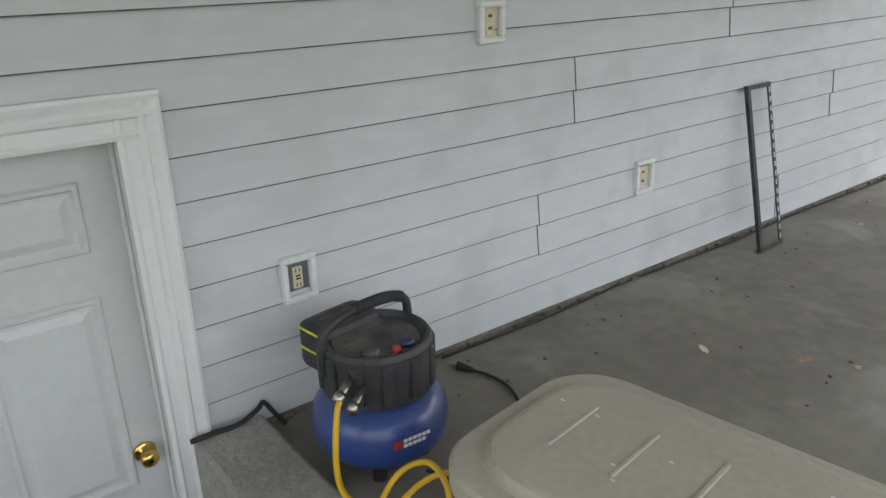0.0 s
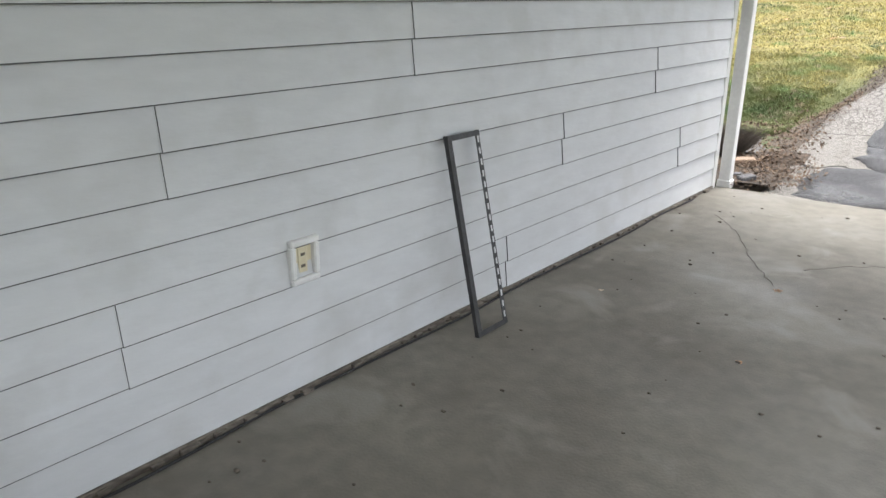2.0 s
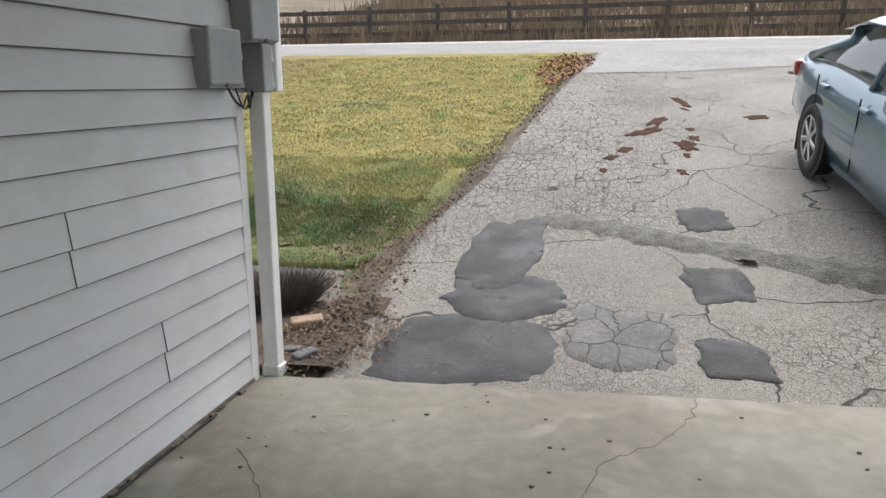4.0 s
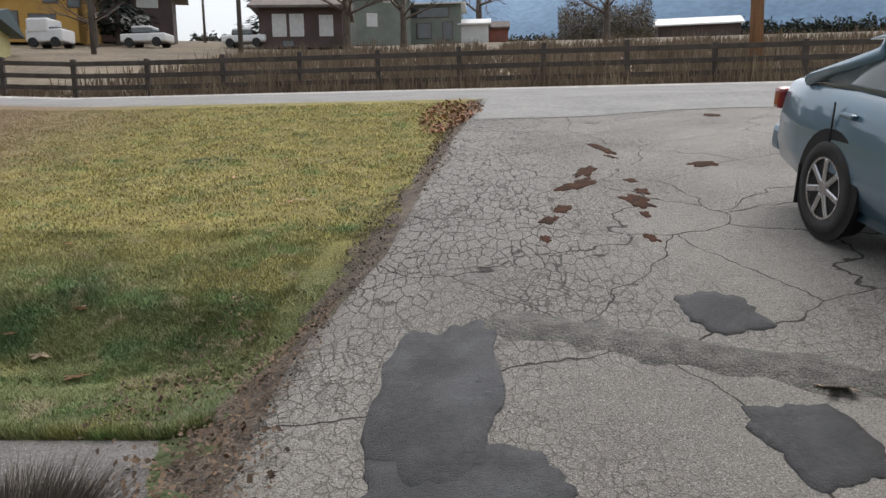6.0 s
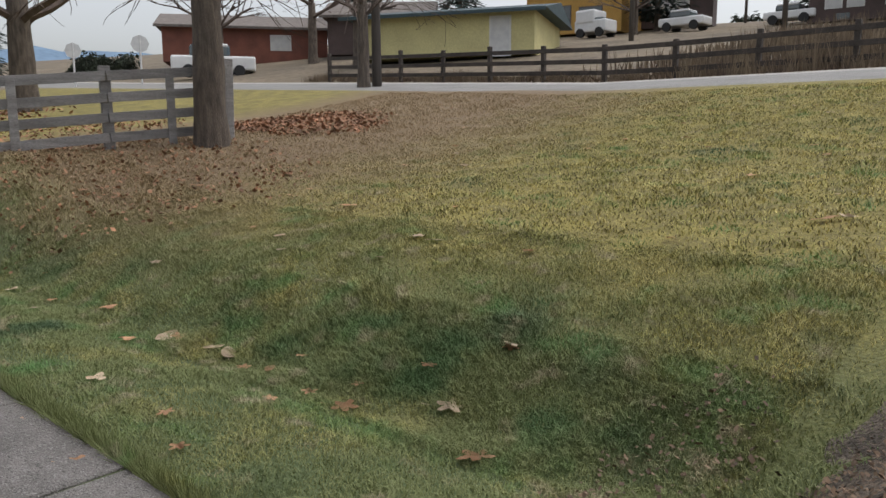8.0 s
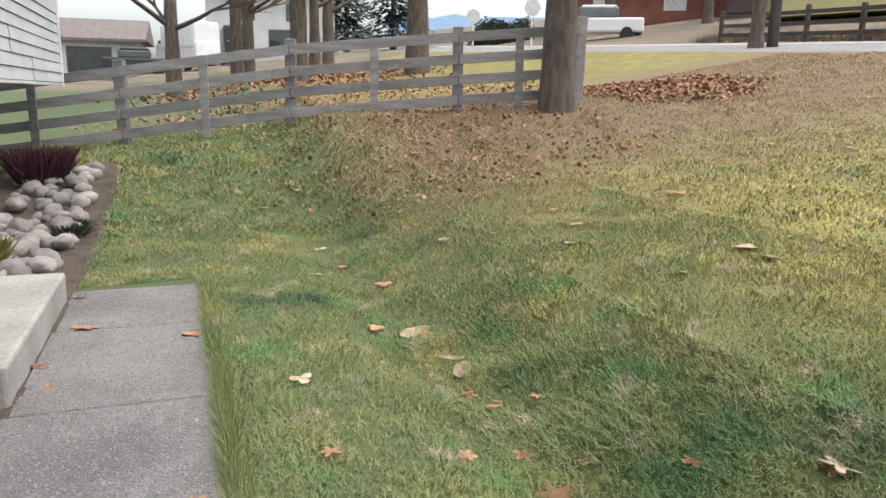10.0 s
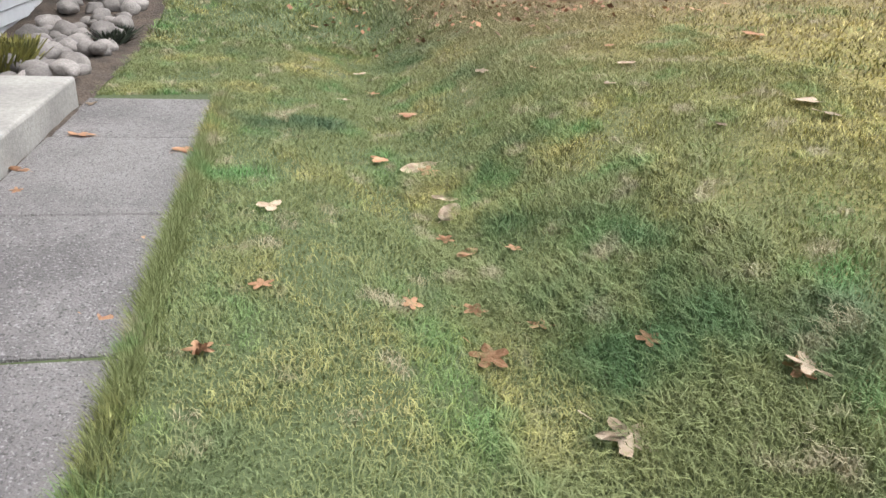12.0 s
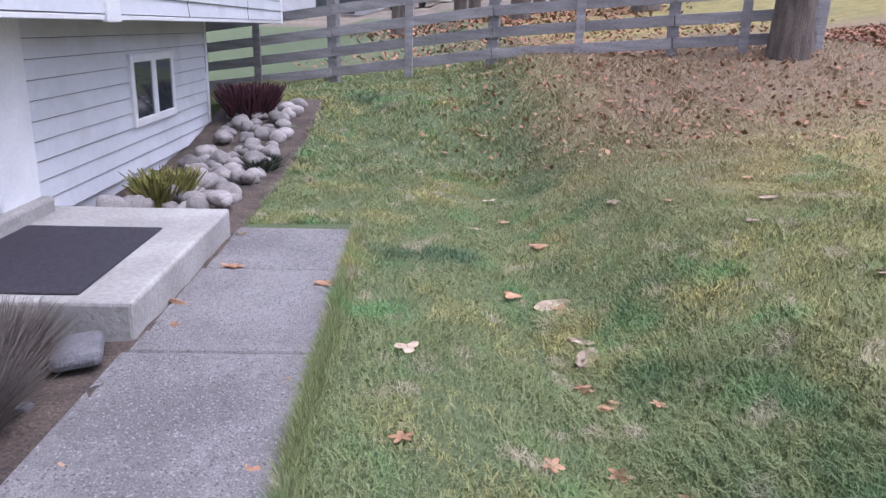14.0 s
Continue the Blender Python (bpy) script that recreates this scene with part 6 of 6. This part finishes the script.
def house(label, x, y, w, d, h, wallm, roofm, rot=0, roof_h=1.6, windows=(), over=0.5, gable_front=False, floors=1):
    t = thing("house", label, "house", at=pose(x, y, hz(x, y) - 0.4, 0, 0, rot))
    bm = bm_new()
    box(bm, (-w / 2, -d / 2, 0), (w / 2, d / 2, h))
    part("wall", bm, M[wallm], t)
    bm = bm_new()
    a, c = w / 2 + over, d / 2 + over
    if gable_front:
        V = [(-a, -c, h), (a, -c, h), (a, c, h), (-a, c, h), (0, -c, h + roof_h), (0, c, h + roof_h)]
        F = ((0, 4, 5, 3), (1, 2, 5, 4), (0, 1, 4), (2, 3, 5), (0, 3, 2, 1))
    else:
        V = [(-a, -c, h), (a, -c, h), (a, c, h), (-a, c, h), (-a, 0, h + roof_h), (a, 0, h + roof_h)]
        F = ((0, 1, 5, 4), (2, 3, 4, 5), (0, 4, 3), (1, 2, 5), (0, 3, 2, 1))
    vs = [bm.verts.new(v) for v in V]
    for f in F:
        bm.faces.new([vs[i] for i in f])
    part("roof", bm, M[roofm], t)
    bm = bm_new()
    box(bm, (-a, -c - 0.06, h - 0.16), (a, -c, h + 0.02))
    part("fascia", bm, M["white" if wallm == "wall_green" else roofm], t)
    for wx, wz, ww, wh, curt in windows:
        bm = bm_new()
        box(bm, (wx - ww / 2 - 0.08, -d / 2 - 0.05, wz - 0.08), (wx + ww / 2 + 0.08, -d / 2 - 0.01, wz + wh + 0.08))
        wo = part("window", bm, M["white" if curt else "wall_brown"], t)
        bm = bm_new()
        box(bm, (wx - ww / 2, -d / 2 - 0.07, wz), (wx + ww / 2, -d / 2 - 0.052, wz + wh))
        part("pane", bm, M["curtain" if curt else "win"], wo)
    return t


house("two-storey yellow-ochre house with a brown roof", -34.6, 65.6, 8.0, 8, 4.3, "wall_yellow", "roof", 15, 1.0, ((2.2, 2.9, 1.0, 1.2, False), (3.8, 2.6, 0.8, 1.6, False), (-1.5, 0.6, 2.6, 1.6, False), (1.5, 0.6, 1.8, 1.4, False)), 0.8)
house("grey-brown split-level house with a balcony", -31.6, 73.9, 9, 8, 4.8, "wall_brown", "roof", 20, 1.5, ((-2.5, 3.0, 2.0, 1.2, False), (2.5, 3.0, 1.6, 1.2, True), (1.0, 0.6, 3.0, 1.6, True)), 1.2)
house("dark brown bungalow with white curtained windows", -13.2, 66.8, 6.2, 7, 3.0, "wall_brown", "roof", 8, 1.5, ((-1.6, 0.9, 0.9, 1.5, True), (-0.3, 0.9, 0.9, 1.5, True), (1.9, 0.9, 0.9, 1.4, True), (-1.0, 0.1, 0.8, 0.4, False)), 0.7)
house("grey gabled house with white trim", -10.8, 90.5, 6, 7, 5.0, "wall_green", "roof", 20, 3.2, ((0.6, 4.5, 1.0, 1.3, True), (-1.2, 2.0, 1.0, 1.2, True)), 0.4, True)
house("grey-green house with a wide upper window", -4.5, 96.2, 6.0, 7, 4.4, "wall_green", "roof_pale", 0, 0.6, ((-0.5, 2.9, 4.2, 1.0, False), (-1.2, 0.6, 1.6, 1.6, False), (1.5, 0.4, 1.0, 1.9, False)), 0.5)
house("small white outbuilding with a pale roof", 0.0, 95.5, 3.2, 5, 2.2, "wall_white", "roof_pale", 0, 0.9, (), 0.3)
house("small dark red shed with a roof", 2.6, 97.0, 2.6, 3, 1.9, "wall_red", "roof", 0, 0.9, (), 0.2)
house("low barn with a pale metal roof", 30.0, 112.5, 10.5, 6, 1.6, "wall_brown", "roof_pale", -8, 1.3, (), 0.4)
house("long low cream building with a dark teal roof edge", -28.4, 41.8, 10.0, 8, 2.2, "wall_cream", "roof_teal", 24, 0.9, ((3.2, 0.0, 1.0, 1.9, True),), 0.7)
house("low rust-red house behind the road", -52, 43, 12, 8, 2.6, "wall_red", "roof", 55, 1.4, ((-2.5, 1.0, 1.4, 1.0, True), (2.5, 1.0, 1.4, 1.0, True)), 0.5)
house("white bungalow with a grey roof", -60, 0.5, 12, 8, 2.8, "wall_white", "roof", 88, 1.6, ((3.0, 0.4, 2.6, 1.8, False), (-2, 1.0, 1.6, 1.1, False)), 0.6)
house("white two-storey house behind bare trees", -66, 17, 10, 8, 5.2, "wall_white", "roof", 75, 1.8, ((-2, 3.2, 1.4, 1.2, False), (2, 3.2, 1.4, 1.2, False), (1, 0.8, 2.2, 1.6, False)), 0.5)
house("brown house with a white gable", -40.5, 47, 7, 7, 2.6, "wall_brown", "roof", 40, 1.5, ((0, 1, 1.2, 1.0, False),), 0.5)


def far_vehicle(name, label, x, y, L, H, rot, matk, cab=True, wheel_r=0.33):
    t = thing(name, label, "vehicle", at=pose(x, y, hz(x, y), 0, 0, rot))
    bm = bm_new()
    box(bm, (-L / 2, -0.85, 0.35), (L / 2, 0.85, 0.35 + H * 0.55), 0.12, seg=2)
    part("body", bm, M[matk], t)
    bm = bm_new()
    if cab:
        box(bm, (-L * 0.28, -0.75, 0.3 + H * 0.5), (L * 0.2, 0.75, 0.35 + H), 0.2, seg=2)
        part("cab_windows", bm, M["carglass"], t)
        bm = bm_new()
        box(bm, (-L * 0.24, -0.76, 0.3 + H * 0.94), (L * 0.17, 0.76, 0.38 + H), 0.04)
        part("roof", bm, M[matk], t)
    else:
        box(bm, (-L / 2 + 0.1, -0.9, 0.3 + H * 0.4), (L / 2 - 0.9, 0.9, 0.35 + H), 0.15, seg=2)
        part("coach", bm, M[matk], t)
        bm = bm_new()
        box(bm, (L / 2 - 1.0, -0.8, 0.4 + H * 0.35), (L / 2 - 0.3, 0.8, 0.35 + H * 0.62), 0.05)
        part("windscreen", bm, M["carglass"], t)
    for wx in (-L * 0.3, L * 0.3):
        for wy in (-0.82, 0.82):
            bm = bm_new()
            cone(bm, (wx, wy - 0.1, wheel_r), (wx, wy + 0.1, wheel_r), wheel_r, wheel_r, 16)
            part("wheel", bm, M["rubber"], t)


far_vehicle("parked_suv", "white sport utility vehicle parked by a house", -23.6, 61, 3.4, 1.1, 0, "vehicle_white")
far_vehicle("camper", "white camper trailer parked by the yellow house", -28.6, 57, 2.6, 1.6, 0, "vehicle_white", False)
far_vehicle("pickup_truck", "white pickup truck parked near a pole", -17.0, 63.5, 3.4, 1.0, 0, "vehicle_white")
far_vehicle("motorhome", "white motorhome parked beside a house", -54.5, 9.5, 6.0, 2.7, 205, "vehicle_white", False)
far_vehicle("cargo_trailer", "black cargo trailer beside the motorhome", -57, 12.8, 5, 2.2, 180, "vehicle_dark", False)
far_vehicle("dark_car", "dark car in front of a garage", -53.5, 6.4, 4.2, 1.3, 95, "vehicle_dark")
far_vehicle("pickup_truck", "white pickup truck behind the fence", -40, 32.5, 4.8, 1.5, 60, "vehicle_white")


def road_sign(x, y, h, r, sides, label):
    t = thing("road_sign", label, "road sign", at=pose(x, y, hz(x, y), 0, 0, 60))
    bm = bm_new()
    cone(bm, (0, 0, -0.3), (0, 0, h + r), 0.05, 0.05, 8)
    part("post", bm, M["sign"], t)
    bm = bm_new()
    cone(bm, (0, -0.02, h), (0, 0.02, h), r, r, sides)
    part("plate", bm, M["sign"], t)


road_sign(-41.5, 25.0, 1.9, 0.42, 8, "white-backed octagonal road sign on a post")
road_sign(-40.2, 28.1, 2.2, 0.48, 8, "tall pale road sign on a post")
for x, y, h, r, s in ((-40.5, 73, 12, 3.2, 1), (-27.5, 64.5, 9.5, 3.2, 2), (-16.8, 72, 11, 3.6, 3), (-66, 27, 11, 4.2, 4), (-62, 22, 9, 3, 5), (-47, 51, 12, 3.6, 6), (-36.5, 51, 9.5, 2.8, 7)):
    fir("dark blue-green fir tree among the houses", x, y, h, r, s)
for x, y, r, h, sd in ((-9.0, 62, 0.3, 3.5, 41), (-5.0, 64, 0.25, 3.2, 42), (0.5, 100, 0.4, 5, 43), (12, 75, 0.3, 3.5, 44), (-18.5, 25, 0.2, 3, 46), (-31, 36, 0.3, 4, 47), (-45, 36, 0.35, 4, 48), (-27, 60, 0.2, 2.5, 49), (-40, 40, 0.3, 4, 50)):
    bare_tree("bare winter tree among the houses", x, y, r, h, sd, depth=3, limb_len=2.4, far=True)
bushy("willow_thicket", "hazy bare willow thicket beyond the field", "thicket", 17, 108, 12, 6, 6.0, 16000, 0.1, M["thicket"], 7)
bushy("hedge", "dark clipped hedge near the junction", "hedge", -55, 32.5, 6, 3, 2.0, 7000, 0.10, M["hedge"], 8)
bushy("hedge", "long dark hedge line beyond the field", "hedge", 70, 160, 90, 4, 4, 9000, 0.3, M["hedge"], 9)
bushy("tree_line", "far dark tree line under the mountains", "trees", 10, 190, 160, 6, 2.6, 12000, 0.3, M["hedge"], 10, kind="stuff")

# mountains
NB = 90
V, F = [], []
for i in range(NB):
    be = radians(-75 + 150 * i / (NB - 1))
    deg = math.degrees(be)
    top = np.interp(deg, [-75, -40, -24, -18, -12, -6, -1, 2.5, 6, 12, 25, 45, 75], [150, 140, 150, 190, 215, 270, 320, 262, 305, 345, 340, 300, 260])
    top += 9 * noise.noise(Vector((deg * 0.35, 0, 0))) + 4 * noise.noise(Vector((deg * 1.4, 3, 0)))
    for dist, zz in ((1150, 60), (1300, 60 + (top - 60) * 0.45), (1500, top), (1750, top * 0.6)):
        zz += 10 * noise.noise(Vector((deg * 0.9, dist * 0.01, 1)))
        V.append((1.0 + dist * math.sin(be), 6.4 + dist * math.cos(be), zz))
F = [[i * 4 + k, (i + 1) * 4 + k, (i + 1) * 4 + k + 1, i * 4 + k + 1] for i in range(NB - 1) for k in range(3)]
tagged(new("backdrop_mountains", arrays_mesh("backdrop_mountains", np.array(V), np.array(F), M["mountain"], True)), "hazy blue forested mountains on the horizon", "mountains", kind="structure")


# ---- grass ----
def blades(name, n, x0, x1, y0, y1, h, w, seed, label, sparse=None):
    P = np.random.RandomState(seed)
    x, y = x0 + (x1 - x0) * P.rand(n), y0 + (y1 - y0) * P.rand(n)
    keep = (x < drive_left(y) - 0.12 - 0.25 * P.rand(n)) & ~((x > -5.42) & (y < 8.9)) & ~((y < 8.06) & (x > -10.1)) & (y < road_near(x) - 0.2)
    # thin bare strip beside the drive, bare spots in the lawn
    edge = drive_left(y) - x
    keep &= ~((edge < 0.6) & (y < 11.8) & (P.rand(n) < 0.75))
    spots = np.sin(x * 3.1 + 1.7 * np.sin(y * 2.3)) * np.sin(y * 3.7 + 1.3 * np.sin(x * 1.9))
    keep &= ~((spots > 0.72) & (P.rand(n) < 0.6))
    x, y = x[keep], y[keep]
    n = len(x)
    z = height(x, y)
    clump = 0.75 + 0.4 * np.sin(x * 5.3 + 2 * np.sin(y * 4.1)) * np.sin(y * 6.1 + 1.5 * np.sin(x * 3.3))
    hh = h * clump * (0.55 + 0.7 * P.rand(n))
    a, la = P.rand(n) * 6.283, P.rand(n) * 6.283
    lean = hh * (0.5 + 1.5 * P.rand(n))
    dx, dy = np.cos(a) * w, np.sin(a) * w
    lx, ly = np.cos(la) * lean, np.sin(la) * lean
    V = np.zeros((n, 5, 3))
    V[:, 0] = np.stack([x - dx, y - dy, z - 0.01], 1)
    V[:, 1] = np.stack([x + dx, y + dy, z - 0.01], 1)
    V[:, 2] = np.stack([x + lx * 0.35 - dx * 0.8, y + ly * 0.35 - dy * 0.8, z + hh * 0.62], 1)
    V[:, 3] = np.stack([x + lx * 0.35 + dx * 0.8, y + ly * 0.35 + dy * 0.8, z + hh * 0.62], 1)
    V[:, 4] = np.stack([x + lx, y + ly, z + hh * 0.85], 1)
    o = np.arange(n)[:, None] * 5
    F = np.concatenate([o + np.array([[0, 1, 3]]), o + np.array([[0, 3, 2]]), o + np.array([[2, 3, 4]])])
    tagged(new(name, arrays_mesh(name, V.reshape(-1, 3), F, M["blade"])), label, "grass", kind="stuff")


blades("grass", 390000, -7.5, 0.3, 8.05, 12.2, 0.04, 0.0019, 1, "short patchy green and straw lawn grass")
blades("grass", 190000, -12.5, 1.0, 12.0, 20.4, 0.04, 0.0042, 2, "thin yellowing lawn grass on the slope")
blades("grass", 90000, -13, -7.2, 5.5, 12.4, 0.06, 0.0045, 3, "dark green grass below the board fence")
blades("grass_tufts", 70000, -4.2, 0.0, 9.9, 10.9, 0.06, 0.002, 4, "longer lush grass along the foot of the bank")
# longer fringe along the walkway edge
P = np.random.RandomState(9)
n = 14000
x, y = -5.36 + 5.3 * P.rand(n), 8.88 + np.abs(P.randn(n)) * 0.035
z = height(x, y)
hh = 0.035 + 0.05 * P.rand(n)
V = np.zeros((n, 3, 3))
a = P.rand(n) * 6.283
V[:, 0] = np.stack([x - 0.003 * np.cos(a), y - 0.003 * np.sin(a), z - 0.01], 1)
V[:, 1] = np.stack([x + 0.003 * np.cos(a), y + 0.003 * np.sin(a), z - 0.01], 1)
V[:, 2] = np.stack([x + P.randn(n) * 0.03, y + P.randn(n) * 0.03 - 0.01, z + hh], 1)
tagged(new("grass_fringe", arrays_mesh("grass_fringe", V.reshape(-1, 3), np.arange(3 * n).reshape(-1, 3), M["blade"])), "longer straw-coloured grass along the walkway edge", "grass", kind="stuff")

# fallen leaves: those that stand out, then scattered ones
for x, y, s, p in ((-3.97, 10.02, 0.2, True), (-3.88, 10.06, 0.14, False), (-3.3, 10.06, 0.16, True), (-3.27, 9.26, 0.13, True), (-4.12, 9.82, 0.13, False), (-5.45, 9.71, 0.12, True), (-5.75, 9.96, 0.12, False), (-5.03, 10.11, 0.15, False),
                   (-3.48, 10.07, 0.11, True), (-3.03, 9.99, 0.1, False), (-2.86, 10.05, 0.12, False), (-2.79, 10.22, 0.08, False), (-2.53, 9.25, 0.1, False), (-2.12, 9.09, 0.1, False), (-2.45, 9.76, 0.1, False), (-2.41, 9.98, 0.1, False)):
    drop_leaf(x, y, s, p, "the lawn", up=0.03)
for x, y, s, p in ((-2.23, 10.16, 0.1, False), (-1.95, 10.4, 0.11, False), (-2.11, 9.96, 0.15, False), (-1.62, 10.2, 0.17, True), (-1.6, 10.66, 0.15, True), (-1.26, 9.94, 0.18, False), (-3.34, 11.78, 0.2, True), (-3.14, 11.74, 0.17, True),
                   (-4.87, 12.4, 0.16, False), (-4.28, 11.17, 0.1, True), (-7.3, 13.5, 0.2, False), (-2.29, 11.76, 0.14, False), (-0.81, 13.08, 0.17, False)):
    drop_leaf(x, y, s, p, "the lawn", up=0.03)
for x, y, s, p in ((-4.4, 8.23, 0.17, False), (-4.12, 8.81, 0.16, False), (-3.81, 8.1, 0.1, False), (-3.52, 8.18, 0.07, False), (-2.37, 8.16, 0.1, False), (-2.33, 8.77, 0.11, False), (-2.97, 8.82, 0.08, False), (-5.1, 8.13, 0.08, True)):
    drop_leaf(x, y, s, p, "the walkway", z=0.056, up=0.0)
drop_leaf(2.6, 9.0, 0.2, True, "the driveway", up=0.03)
for k in range(110):
    x, y = random.uniform(-10.5, 0.2), random.uniform(9.4, 19.5)
    if x < drive_left(y) - 0.2 and (y > 10.6 or x < -4.5):
        drop_leaf(x, y, random.uniform(0.07, 0.14), random.random() < 0.4, "the lawn", up=0.03)


def litter(name, n, cx, cy, rx, ry, s, seed, label, m="litter"):
    P = np.random.RandomState(seed)
    r, a = np.sqrt(P.rand(n)), P.rand(n) * 6.283
    x, y = cx + rx * r * np.cos(a) * (0.8 + 0.4 * P.rand(n)), cy + ry * r * np.sin(a) * (0.8 + 0.4 * P.rand(n))
    z = height(x, y) + 0.02 + 0.04 * P.rand(n)
    c = np.stack([x, y, z], 1)
    q = P.rand(n) * 6.283
    ss = s * (0.6 + 0.8 * P.rand(n))
    e1 = np.stack([np.cos(q) * ss, np.sin(q) * ss, P.randn(n) * ss * 0.4], 1)
    e2 = np.stack([-np.sin(q) * ss * 0.7, np.cos(q) * ss * 0.7, P.randn(n) * ss * 0.4], 1)
    V = np.stack([c - e1, c - e2 * 0.9, c + e1, c + e2], 1)
    tagged(new(name, arrays_mesh(name, V.reshape(-1, 3), np.arange(4 * n).reshape(-1, 4), M[m])), label, "leaf litter", kind="stuff")


litter("leaf_litter", 2400, -10.6, 16.3, 1.5, 1.4, 0.036, 1, "drift of red-brown fallen leaves beyond the tree")
litter("leaf_litter", 1700, -9.2, 12.0, 2.8, 2.4, 0.026, 2, "thin brown leaf litter under the tree")
litter("leaf_litter", 3000, -15, 12, 3.0, 4.5, 0.034, 3, "red-brown leaf litter behind the fence")
litter("leaf_litter", 4000, -26, 12, 7, 5, 0.06, 4, "brown leaf litter under the street trees")
litter("leaf_litter", 1000, 0.55, 18.9, 0.5, 1.5, 0.03, 5, "rusty leaves at the corner of the drive")
litter("leaf_litter", 900, 0.0, 8.3, 0.35, 0.6, 0.012, 6, "leaf crumbs and wood chips beside the drive", "crumbs")
litter("leaf_litter", 1600, 0.2, 7.5, 0.35, 0.5, 0.011, 7, "leaf crumbs and wood chips at the slab corner", "crumbs")
litter("leaf_litter", 700, -0.5, 9.8, 0.35, 1.0, 0.012, 8, "crumbs of leaf and gravel at the edge of the drive", "crumbs")
litter("gravel_scatter", 1500, 0.1, 9.5, 0.2, 0.9, 0.009, 9, "loose gravel and leaf bits along the drive edge", "crumbs")
litter("gravel_scatter", 1300, 0.25, 11.6, 0.18, 1.6, 0.01, 10, "loose gravel and leaf bits along the drive edge", "dirt")
litter("gravel_scatter", 900, 0.55, 15.5, 0.2, 2.6, 0.013, 11, "loose gravel and leaf bits along the drive edge", "crumbs")
